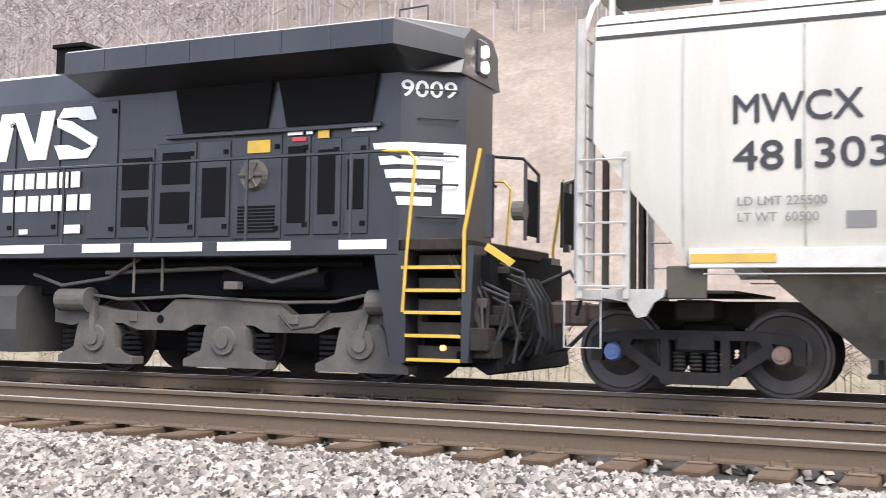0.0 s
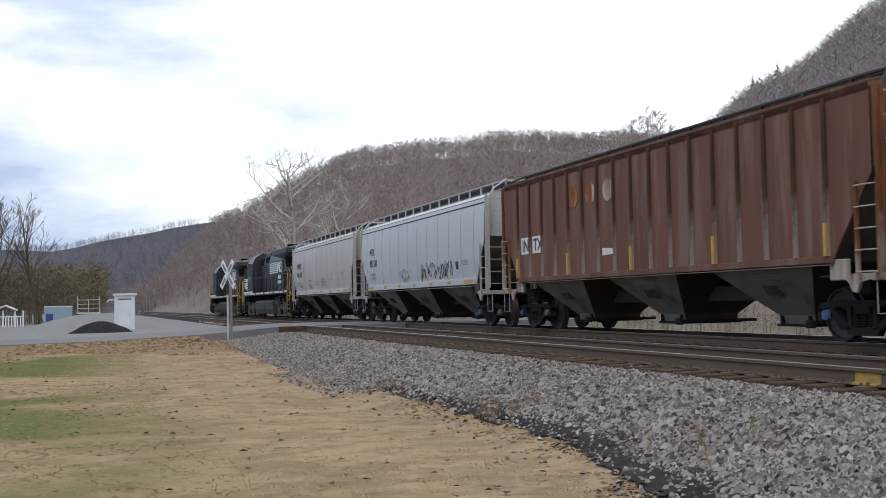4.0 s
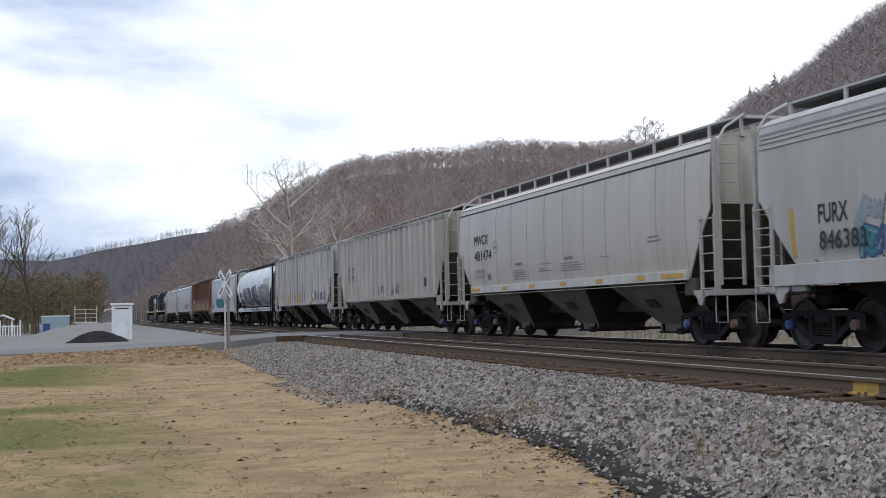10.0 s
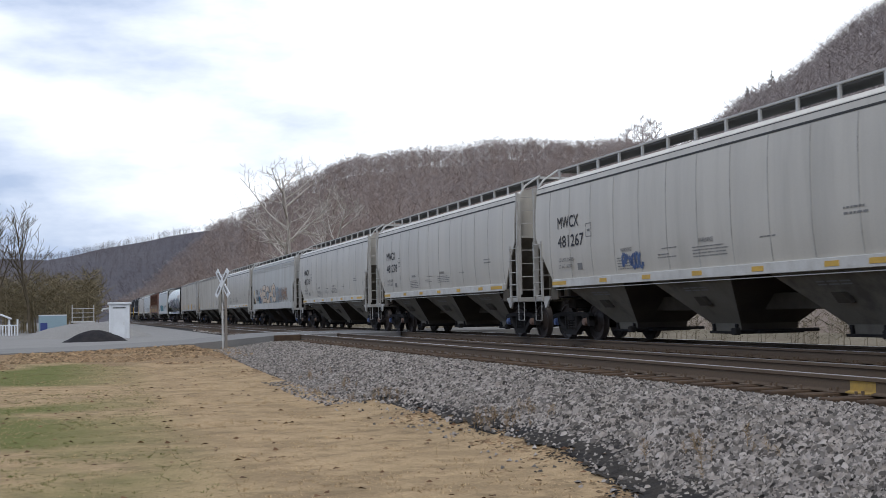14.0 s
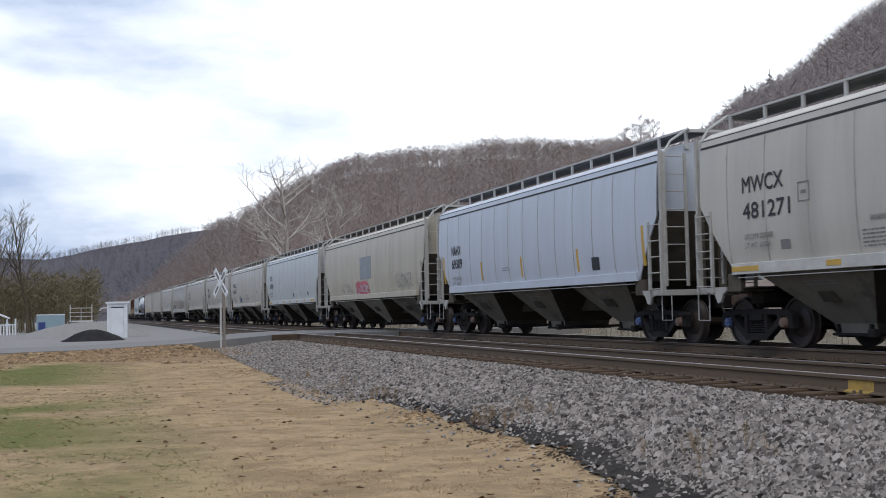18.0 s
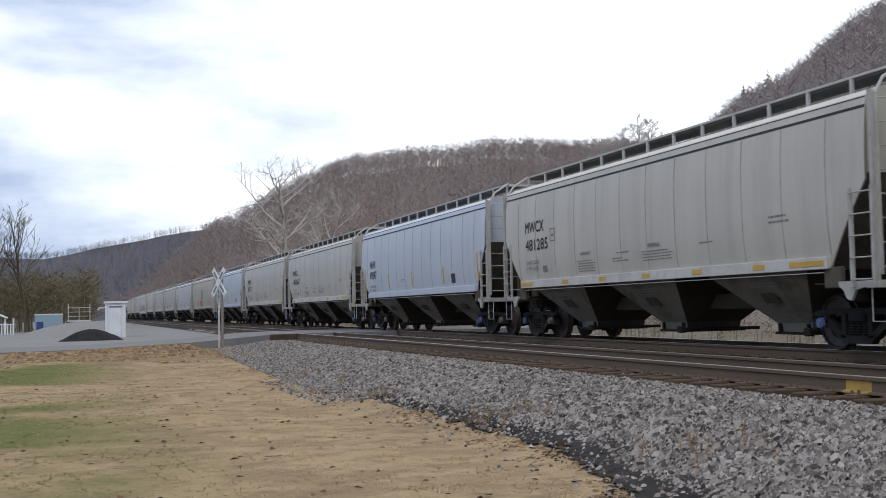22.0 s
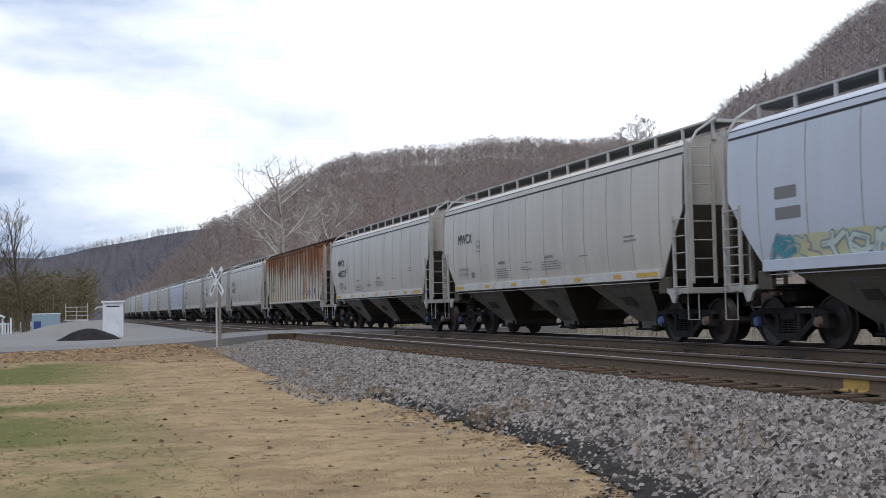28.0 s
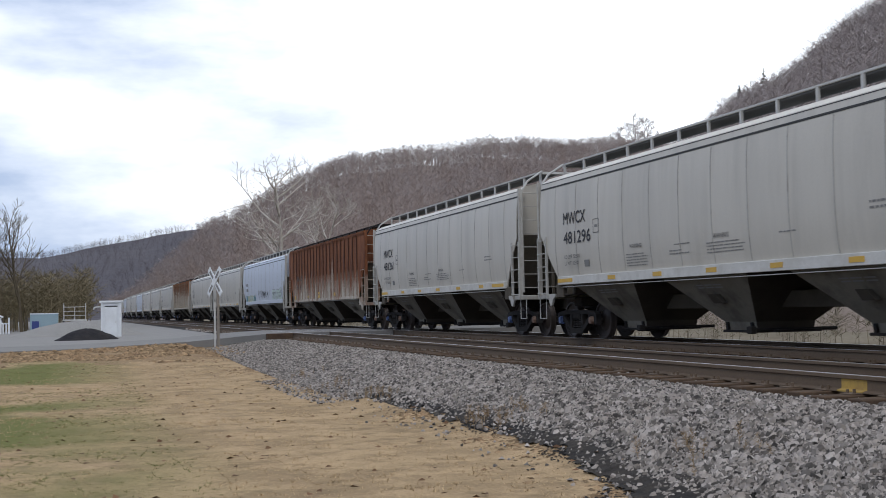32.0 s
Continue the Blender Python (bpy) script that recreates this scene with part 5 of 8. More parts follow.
def smooth_hopper(L, joint, label, group, paint="grey_paint", sillmat="sill_white", yellow=True, seam=12):
    c = car_at("covered_hopper", L, joint, label, group)
    hopper_body(c, L, "smooth", paint)
    bays(c, L, 3)
    sill(c, L, 1.33, 1.53, sillmat)
    roof_line(c, L, "smooth")
    seams(c, L, "smooth", seam, paint)
    ends(c, L, "hopper_grey", "ladder_white")
    running_board(c, L, "smooth", "galvanised", "grating")
    if yellow:
        reflectors(c, L, "yellow", spread_reflectors(L))
    for q in (-1, 1):
        ride_on(c, q * (L / 2 - 1.82))
    return c


def common_marks(c, L, kind="smooth", f=None):
    f = L / 2 - 2.12 if f is None else f
    for y in (f - 3.55, f - 6.85):
        part("warning_stencil", words("WARNING", 0.085, "faded_ink", 0.9), None, c, at=on_side(-(profile_at(kind, 2.05) + 0.012), y, 2.02))
    lines(c, kind, f - 3.35, 1.9, [0.8, 0.95, 0.9, 0.95, 0.9])
    lines(c, kind, f - 5.4, 2.0, [0.6])
    lines(c, kind, f - 5.2, 1.88, [0.5, 0.75])
    lines(c, kind, f - 6.6, 1.95, [1.1, 1.3, 1.2, 1.25])
    lines(c, kind, f - 8.9, 2.0, [0.5])
    lines(c, kind, f - 11.2, 2.3, [0.5, 0.6], "faded_ink", 0.035, 0.09)
    s = Shape()
    for y0, y1, z0, z1 in ((1.66, 1.97, 2.78, 2.80), (1.66, 1.97, 2.47, 2.49), (1.66, 1.68, 2.47, 2.80), (1.95, 1.97, 2.47, 2.80), (1.74, 1.88, 2.6, 2.66)):
        o = patch(kind, [(f - y0 - 0.15, z0), (f - y1 - 0.15, z0), (f - y1 - 0.15, z1), (f - y0 - 0.15, z1)], 0.008)
        s.add(o.v, o.f)
    part("stencil_frame", s, "faded_ink", c)
    o = patch(kind, [(f - 1.25, 1.72), (f - 1.52, 1.72), (f - 1.52, 1.88), (f - 1.25, 1.88)], 0.008)
    part("consolidated_stencil", o, "faded_ink", c)


def ribbed_hopper(L, joint, label, group, paint, n=16, trim="black_trim", board="black_trim", yellow=True, baymat="bay_grey"):
    c = car_at("ribbed_hopper", L, joint, label, group)
    hopper_body(c, L, "flat", paint)
    bays(c, L, 3, mat=baymat)
    sill(c, L, 1.30, 1.42, paint, 1.575)
    e, low = L / 2 - 1.0, L / 2 - 1.9
    tall = {}
    for i in range(n):
        y = 6.87 * L / 17.7 * (2 * i / (n - 1) - 1)
        z0 = 1.42 if abs(y) < low else 1.42 + (abs(y) - low) / (e + 0.14 - low) * 1.2
        key = round(z0, 2)
        if key not in tall:
            d = -0.012 if "rust" in paint else 0.0
            w = 0.017 if paint in ("rust_streaked", "dark_rust") else 0.040
            tall[key] = Shape().prism([(-w - 0.004, -0.062), (-w, d), (w, d), (w + 0.004, -0.062)][::-1], 2, z0, 3.97).mesh("rib", {"old_grey_paint": "rib_grey", "dirty_paint": "rib_grey", "rust_streaked": "rib_streaked"}.get(paint, "rib_rust"))
        for k in (-1, 1):
            part("rib", tall[key], None, c, at=pose(k * 1.58, y, 0, 0, 0, 90 if k < 0 else -90) @ pose(0, 0.06, 0))
    ends(c, L, trim, trim)
    running_board(c, L, "flat", board, "grating", 1.3, 0.16)
    if yellow:
        for i in range(5):
            y = L / 2 - 1.95 - i * (L - 3.9) / 4
            part("reflector", Shape().box(-1.665, -1.58, y - 0.03, y + 0.03, 1.42, 1.95), "yellow", c, "upright yellow reflective strip")
    for q in (-1, 1):
        ride_on(c, q * (L / 2 - 1.82))
    return c


def deep_sill_hopper(L, joint, label, group, paint, kind="smooth", stripe=True, sillmat=None, boards="galvanised"):
    c = car_at("covered_hopper", L, joint, label, group)
    hopper_body(c, L, kind, paint)
    bays(c, L, 3, mat="grimy_steel", wide=0.96 if kind == "round" else 1.49)
    sill(c, L, 1.06 if kind == "round" else 1.12, 1.30 if kind == "round" else 1.48, sillmat or paint, 1.575 if kind == "smooth" else 1.55, 1.1)
    if kind == "smooth":
        roof_line(c, L, kind, "patch_grey")
        if stripe:
            s = Shape()
            for z in (3.52, 3.62, 3.70):
                for k in (-1, 1):
                    o = skin(kind, -L / 2 + 0.9, L / 2 - 0.9, z, z + 0.035, 0.02, k)
                    s.add(o.v, o.f)
            part("roof_corrugation", s, paint, c)
    ends(c, L, paint, "ladder_white" if boards != "black_trim" else "truck")
    running_board(c, L, kind, boards, "grating", 1.5, 0.04 if kind == "round" else 0.2)
    for q in (-1, 1):
        ride_on(c, q * (L / 2 - 1.82))
    return c


RING = [(0.5, 1), (0.12, 0.82), (0, 0.45), (0.15, 0.1), (0.5, 0), (0.86, 0.12), (1, 0.5), (0.88, 0.85), (0.5, 1)]
LETTER_FORMS = {
    "M": [[(0, 0), (0.12, 1), (0.5, 0.35), (0.9, 1), (1, 0)]],
    "E": [[(1, 1), (0.1, 0.95), (0, 0.05), (1, 0)], [(0.05, 0.5), (0.8, 0.52)]],
    "C": [[(1, 0.85), (0.6, 1), (0.15, 0.82), (0, 0.42), (0.18, 0.08), (0.6, 0), (1, 0.2)]],
    "H": [[(0, 0), (0.12, 1)], [(0.88, 1), (1, 0)], [(0.06, 0.48), (0.94, 0.55)]],
    "O": [RING],
    "S": [[(1, 0.9), (0.5, 1), (0.05, 0.8), (0.2, 0.55), (0.8, 0.45), (1, 0.2), (0.5, 0), (0, 0.1)]],
    "T": [[(0, 0.95), (1, 1)], [(0.5, 0.97), (0.5, 0)]],
    "U": [[(0, 1), (0.05, 0.2), (0.4, 0), (0.8, 0.1), (1, 0.4), (1, 1)]],
    "P": [[(0.05, 0), (0, 1), (0.7, 1), (1, 0.75), (0.7, 0.48), (0.05, 0.45)]],
}
WILD_FORMS = [[(0, 0), (0.25, 1), (0.5, 0.3), (0.9, 0.9)], [(1, 0.8), (0.4, 1), (0.1, 0.5), (0.5, 0.05), (1, 0.3)], [(0, 0.9), (0.7, 0.7), (0.3, 0.3), (1, 0.1)],
              [(0.1, 1), (0.2, 0.1), (0.8, 0), (0.95, 0.6)], [(0, 0.2), (0.5, 0.9), (1, 0.5)], [(0.05, 0.5), (0.6, 0.55), (0.95, 1)], [(0.5, 1), (0.4, 0.5), (0.7, 0)], [(0.9, 0), (0.6, 0.6), (0.1, 0.7), (0.05, 0.2), (0.6, 0.1)]]


def graffiti(c, kind, y0, y1, z0, z1, n, fills, edge, seed, back=None, text="", rim=None):
    """A sprayed piece between y0 (front) and y1: rounded letters of text, or n wild forms that cannot be read."""
    rng = random.Random(seed)
    if back:
        out = []
        m = 26
        for i in range(m):
            a = 2 * math.pi * i / m
            r = rng.uniform(0.82, 1.08)
            out.append(((y0 + y1) / 2 + (y0 - y1) * 0.49 * r * (abs(math.cos(a)) ** 0.6) * (1 if math.cos(a) > 0 else -1), (z0 + z1) / 2 + (z1 - z0) * 0.5 * r * (abs(math.sin(a)) ** 0.7) * (1 if math.sin(a) > 0 else -1)))
        part("sprayed_ground", patch(kind, out, 0.010), back, c)
    n = len(text) if text else n
    w = (y0 - y1) / n
    dark, light, halo = Shape(), Shape(), Shape()
    fillers, lift = {}, [0.0]

    def stroke(sh, p, q, k, off):
        d = math.hypot(q[0] - p[0], q[1] - p[1]) or 1
        u = ((q[0] - p[0]) / d, (q[1] - p[1]) / d)
        ends_ = [(q[0] + k * (u[0] * math.cos(a) - u[1] * math.sin(a)), q[1] + k * (u[1] * math.cos(a) + u[0] * math.sin(a))) for a in (-1.57, -0.8, 0, 0.8, 1.57)]
        ends_ += [(p[0] - k * (u[0] * math.cos(a) - u[1] * math.sin(a)), p[1] - k * (u[1] * math.cos(a) + u[0] * math.sin(a))) for a in (-1.57, -0.8, 0, 0.8, 1.57)]
        lift[0] += 0.00002
        o = patch(kind, ends_, off + lift[0])
        sh.add(o.v, o.f)
    for i in range(n):
        a, b = y0 - i * w + 0.06 * w, y0 - (i + 1) * w - 0.06 * w
        lo, hi = z0 + (z1 - z0) * rng.uniform(0.04, 0.14), z1 - (z1 - z0) * rng.uniform(0.02, 0.2)
        t = min(abs(a - b), hi - lo) * (0.12 if text else rng.uniform(0.09, 0.13))
        lean = rng.uniform(-0.10, 0.10)
        form = LETTER_FORMS[text[i]] if text else rng.sample(WILD_FORMS, 2)
        f = rng.choice(fills)
        for line in form:
            pts = [(a + (b - a) * (0.12 + 0.76 * (u + (0 if text else rng.uniform(-0.1, 0.1)) + lean * v)), lo + (hi - lo) * (0.1 + 0.8 * (v + (0 if text else rng.uniform(-0.1, 0.1))))) for u, v in line]
            for p, q in zip(pts, pts[1:]):
                if rim:
                    stroke(halo, p, q, t + 0.075, 0.011)
                stroke(dark, p, q, t + 0.035, 0.014)
                stroke(fillers.setdefault(f, Shape()), p, q, t, 0.019)
            p, q = pts[0], pts[1]
            m = (p[0] + (q[0] - p[0]) * 0.45, p[1] + (q[1] - p[1]) * 0.45)
            stroke(light, (p[0] + t * 0.4, p[1]), (m[0] + t * 0.4, m[1]), 0.012, 0.024)
    if rim:
        part("sprayed_rim", halo, rim, c)
    tagged(part("sprayed_highlight", light, "spray_white", c), kind="stuff")
    part("sprayed_outline", dark, edge, c)
    for f, sh in fillers.items():
        part("sprayed_fill", sh, f, c)


def scribble(c, kind, y0, y1, z0, z1, n, mat, seed, r=0.022):
    rng = random.Random(seed)
    s = Shape()
    step, h = (y1 - y0) / n, z1 - z0
    for i in range(n):
        # one loose letter: a stroke, a hook or a loop
        a0, turn = rng.uniform(0, 6.28), rng.choice((-1, 1)) * rng.uniform(1.2, 5.2)
        cy, cz, ry, rz = y0 + step * (i + 0.5 + rng.uniform(-0.15, 0.15)), z0 + h * rng.uniform(0.38, 0.62), abs(step) * rng.uniform(0.3, 0.62), h * rng.uniform(0.22, 0.42)
        pts = [(cy + ry * math.cos(a0 + turn * k / 7), cz + rz * math.sin(a0 + turn * k / 7)) for k in range(8)]
        if rng.random() < 0.6:
            pts.append((cy + step * rng.uniform(0.3, 0.8), z0 + h * rng.choice((rng.uniform(0, 0.2), rng.uniform(0.8, 1)))))
        for p, q in zip(pts, pts[1:]):
            d = math.hypot(q[0] - p[0], q[1] - p[1]) or 1
            v = (-(q[1] - p[1]) / d * r, (q[0] - p[0]) / d * r)
            o = patch(kind, [(p[0] + v[0], p[1] + v[1]), (p[0] - v[0], p[1] - v[1]), (q[0] - v[0], q[1] - v[1]), (q[0] + v[0], q[1] + v[1])], 0.012)
            s.add(o.v, o.f)
    part("spray_scrawl", s, mat, c)


G = "cars of the train"
PLAIN = "light grey smooth-sided covered hopper with white sill and yellow reflectors"


def grey_car(L, joint, number, label=PLAIN):
    """The common grey car: built once, then copied with its own number."""
    if "proto" not in _grey or abs(_grey["L"] - L) > 0.01:
        c = smooth_hopper(L, joint, label, G)
        common_marks(c, L)
        _grey.setdefault("proto", c)
        _grey.setdefault("L", L)
    else:
        c = copy_thing(_grey["proto"], pose(TRAIN_TRACK, joint - L / 2, 0))
        for ob in [o for o in c.children if o.name.startswith(("reporting_mark", "car_number", "weight_stencil"))]:
            bpy.data.objects.remove(ob)
        tagged(c, label)
    lettered(c, "smooth", L / 2 - 2.28, "MWCX", number, small=True)
    TRAIN.append(c)
    return c


_grey = {}
LG = 16.7
grey_car(LG, 3.9, "481303")

# white car with yellow reflectors and black scrawls
c = smooth_hopper(17.3, -12.8, "off-white covered hopper with bold panel seams and black scrawls", G, "white_paint", "white_paint")
lettered(c, "smooth", 17.3 / 2 - 2.3, "MFCX", "851330", 0.28, sq=0.85)
scribble(c, "smooth", 2.0, 0.2, 1.55, 2.1, 9, "worn_ink", 3, 0.016)
scribble(c, "smooth", -1.0, -4.6, 1.5, 2.2, 20, "spray_black", 4, 0.022)
lines(c, "smooth", -5.0, 2.1, [0.28], "ink", 0.25)
lines(c, "smooth", -5.6, 2.1, [0.6, 0.7, 0.6])
TRAIN.append(c)

# rust-brown ribbed car
c = ribbed_hopper(17.4, -30.1, "rust-brown ribbed hopper with faded lettering and yellow strips", G, "rust_brown", 17, "dark_rust")
for y, s in ((6.55, "IN"), (5.75, "TX")):
    part("white_panel", Shape().box(-1.592, -1.584, y - 0.62, y, 2.05, 2.5), "white_ink", c)
    part("reporting_mark", words(s, 0.32, "ink"), None, c, at=on_side(-1.60, y - 0.08, 2.12))
for y in (3.3, 2.35, 1.4):
    part("faded_emblem", Shape().cyl((-1.583, y - 0.25, 3.3), (-1.593, y - 0.25, 3.3), 0.26, n=16), "rust_streaked", c)
part("paper_notice", patch("flat", [(1.5, 1.8), (0.95, 1.82), (0.97, 1.95), (1.5, 1.98)], 0.012), "white_ink", c)
TRAIN.append(c)

# pale car with teal graffiti
c = deep_sill_hopper(16.6, -47.5, "pale green-white covered hopper with teal graffiti", G, "white_paint")
lettered(c, "smooth", 6.6, "", "", small=False)
lines(c, "smooth", 6.7, 2.75, [0.5], "faded_ink", 0.16)
lines(c, "smooth", 6.7, 2.45, [0.5], "faded_ink", 0.16)
graffiti(c, "smooth", 4.4, -0.9, 1.42, 2.3, 6, ["teal", "teal", "spray_blue"], "spray_black", 19, "teal")
scribble(c, "smooth", -2.2, -4.0, 1.75, 2.15, 9, "spray_black", 9)
part("stencil_panel", patch("smooth", [(-4.3, 1.95), (-4.8, 1.95), (-4.8, 2.25), (-4.3, 2.25)], 0.012), "ink", c)
part("reflector", skin("smooth", -6.0, -6.1, 1.9, 2.6, 0.012), "yellow", c)
TRAIN.append(c)

# round-sided car covered in graffiti
c = deep_sill_hopper(17.4, -64.1, "white round-sided covered hopper covered in large graffiti", G, "round_paint", "round", boards="black_trim")
part("grey_panel", patch("round", [(6.65, 2.1), (5.15, 2.1), (5.15, 2.5), (6.65, 2.5)], 0.008), "patch_grey", c)
part("reporting_mark", words("RRRX", 0.22, "ink"), None, c, at=on_side(-1.64, 6.35, 2.19))
part("car_number", words("460303", 0.22, "white_ink"), None, c, at=on_side(-1.62, 6.55, 1.78))
part("olive_panel", patch("round", [(7.3, 1.44), (4.9, 1.44), (5.0, 1.75), (5.3, 2.0), (6.9, 2.06), (7.2, 1.9)], 0.006), "spray_olive", c, "dirty olive overpainted patch")
graffiti(c, "round", 4.75, 0.8, 1.46, 2.80, 5, ["spray_purple", "spray_purple", "spray_silver"], "spray_black", 12, "spray_mauve", rim="white_ink")
graffiti(c, "round", 0.65, -2.0, 1.46, 2.90, 4, ["spray_olive", "spray_olive", "spray_silver"], "spray_black", 13, "spray_blue")
graffiti(c, "round", -2.1, -6.9, 1.46, 2.85, 5, ["spray_white", "spray_pink_pale", "spray_teal_pale"], "spray_black", 14, "spray_teal_pale")
part("tan_panel", patch("round", [(-4.6, 2.2), (-7.0, 2.2), (-7.0, 3.2), (-4.5, 3.2)], 0.005), "spray_cream", c, "square of cream primer")
rng = random.Random(15)
for i in range(7):
    y = 3.9 - i * 1.6
    part("painted_drip", skin("round", y, y - rng.uniform(0.06, 0.1), 1.45, 1.45 + rng.uniform(0.2, 0.5), 0.026), "yellow" if i % 2 else "spray_tan", c)
for y0, y1, m in ((4.6, 0.9, "spray_silver"), (0.8, -2.6, "spray_blue"), (-2.7, -5.2, "spray_mauve"), (-5.3, -7.2, "spray_silver")):
    out = [(y0 - (y0 - y1) * i / 12, 1.26 + rng.uniform(-0.05, 0.03)) for i in range(13)] + [(y1 + (y0 - y1) * i / 12, 1.10 + rng.uniform(-0.02, 0.06)) for i in range(13)]
    s = Shape().prism(out, 0, -1.588, -1.58)
    part("sprayed_sill", s, m, c)
for y in (6.2, 3.1, 0.2, -2.6, -5.4):
    part("body_seam", skin("round", y + 0.012, y - 0.012, 1.5, 3.85, 0.006), "seam", c)
TRAIN.append(c)

# dirty ribbed car
c = ribbed_hopper(17.5, -81.45, "dirty grey ribbed hopper with rust stains and sprayed letters", G, "dirty_paint", 20, "dirty_paint", "galvanised")
for text, y, z in (("PM", 5.93, 1.94), ("RX", 5.17, 1.94), ("89", 5.90, 1.64), ("43", 5.17, 1.64)):
    part("stencil_ground", patch("flat", [(y + 0.06, z - 0.05), (y - 0.46, z - 0.05), (y - 0.46, z + 0.3), (y + 0.06, z + 0.3)], 0.006), "rib_grey", c, "pale patch behind the lettering")
    part("car_lettering", words(text, 0.23, "navy_ink", 0.95), None, c, at=on_side(-1.594, y, z))
for y, z0, z1 in ((6.84, 1.48, 2.40), (4.66, 1.48, 1.93)):
    part("reflector", Shape().box(-1.648, -1.642, y - 0.035, y + 0.035, z0, z1), "yellow", c, "upright yellow reflective strip")
scribble(c, "flat", 4.45, 3.9, 2.0, 2.35, 2, "white_ink", 17, 0.03)
graffiti(c, "flat", -3.4, -6.4, 1.48, 2.0, 5, ["spray_silver", "spray_blue", "white_ink"], "deep_blue", 33)
part("stained_panel", skin("flat", 0.98, 0.30, 1.5, 3.9, 0.006), "grime_panel", c, "grimy brown-stained side panel")
scribble(c, "flat", 3.6, -1.8, 1.55, 2.2, 22, "spray_tan", 20)
TRAIN.append(c)

# weathered grey ribbed car
c = ribbed_hopper(17.7, -99.0, "weathered light grey ribbed hopper with black lettering", G, "old_grey_paint", 20, "old_grey_paint", "galvanised", False)
for text, y, z in (("MC", 5.99, 2.58), ("EX", 5.24, 2.58), ("95", 5.97, 2.22), ("309", 5.32, 2.22)):
    part("car_lettering", words(text, 0.24, "ink", 0.8), None, c, at=on_side(-1.60, y, z))
for y in (6.92, 3.95, 1.43, -1.4, -3.95):
    part("reflector", Shape().box(-1.648, -1.642, y - 0.03, y + 0.03, 1.45, 1.95), "yellow", c, "upright yellow reflective strip")
scribble(c, "flat", 0.8, -0.4, 1.5, 1.9, 7, "spray_black", 21)
scribble(c, "flat", -1.2, -2.4, 1.5, 1.9, 8, "spray_black", 22)
part("stencil_panel", patch("flat", [(-5.6, 1.7), (-6.0, 1.7), (-6.0, 2.0), (-5.6, 2.0)], 0.012), "ink", c)
TRAIN.append(c)

grey_car(LG, -116.6, "481474")

c = deep_sill_hopper(17.0, -133.2, "dirty grey covered hopper with large tan and black graffiti", G, "pale_grey_paint")
lettered(c, "smooth", 6.0, "FURX", "846383", 0.30, z=1.68, sq=0.82, gap=0.44, small=False)
scribble(c, "smooth", 5.0, -2.6, 1.42, 2.5, 26, "spray_haze", 29, 0.11)
graffiti(c, "smooth", 4.5, -1.6, 1.38, 2.72, 5, ["spray_peach"], "spray_black", 25, text="MECHO")
graffiti(c, "smooth", 5.0, 4.2, 1.4, 2.0, 2, ["spray_blue", "teal"], "spray_blue", 26)
scribble(c, "smooth", -2.0, -5.4, 1.5, 2.4, 18, "spray_tan", 27, 0.03)
scribble(c, "smooth", -2.2, -5.4, 1.5, 2.4, 16, "worn_ink", 30, 0.022)
scribble(c, "smooth", -1.6, -3.8, 1.5, 2.4, 14, "patch_grey", 28, 0.04)
part("reflector", skin("smooth", 6.75, 6.65, 1.6, 2.4, 0.012), "yellow", c)
TRAIN.append(c)

grey_car(LG, -150.15, "481316")
grey_car(LG, -166.8, "481278")
b = grey_car(LG, -183.3, "481267", "light grey covered hopper with a small blue tag near its sill")
scribble(b, "smooth", 2.6, 1.7, 1.6, 2.0, 6, "spray_blue", 33, 0.04)

c = smooth_hopper(17.4, -200.0, "off-white covered hopper with bold panel seams", G, "white_paint", "white_paint")
lettered(c, "smooth", 17.4 / 2 - 2.3, "MFCX", "851369", 0.28, sq=0.85)
lines(c, "smooth", -1.0, 1.9, [0.25], "ink", 0.2)
lines(c, "smooth", -5.0, 1.9, [0.25], "ink", 0.2)
TRAIN.append(c)

c = smooth_hopper(17.9, -217.4, "cream covered hopper with grey patch and red graffiti", G, "cream_paint", "cream_paint", False, 5)
part("overpainted_patch", patch("smooth", [(1.15, 2.15), (-0.75, 2.15), (-0.75, 3.08), (1.15, 3.08)], 0.010), "patch_grey", c)
graffiti(c, "smooth", 2.0, -0.3, 1.45, 2.1, 3, ["spray_pink_pale", "spray_pink"], "red", 36, "spray_pink")
scribble(c, "smooth", -4.4, -6.6, 1.55, 2.3, 10, "worn_ink", 37, 0.014)
scribble(c, "smooth", 4.6, 2.6, 1.6, 2.1, 9, "faded_ink", 38, 0.014)
TRAIN.append(c)

for L, joint, number in ((16.5, -235.3, "69309"), (16.6, -285.2, "69347")):
    c = smooth_hopper(L, joint, "blue-white covered hopper with upright yellow strips", G, "blue_white_paint", "blue_white_paint", False, 13)
    lettered(c, "smooth", L / 2 - 2.2, "NAHX", number, 0.29, z=2.1, sq=0.88, gap=0.42)
    for y in (6.9, 3.35, 0.2, -3.4, -6.7):
        part("reflector", skin("smooth", y, y - 0.09, 1.65, 2.2 if abs(y) < 5 else 2.5, 0.012), "yellow", c, "upright yellow reflective strip")
    lines(c, "smooth", -4.2, 1.95, [0.4], "ink", 0.3)
    lines(c, "smooth", 1.6, 1.95, [0.5, 0.6])
    TRAIN.append(c)

for joint, number in ((-251.8, "481271"), (-268.4, "481368"), (-301.8, "481285"), (-318.8, "481318"), (-335.4, "481280"), (-370.1, "481327"), (-386.8, ""), (-438.4, "481261"), (-455.0, "481296")):
    grey_car(LG, joint, number)

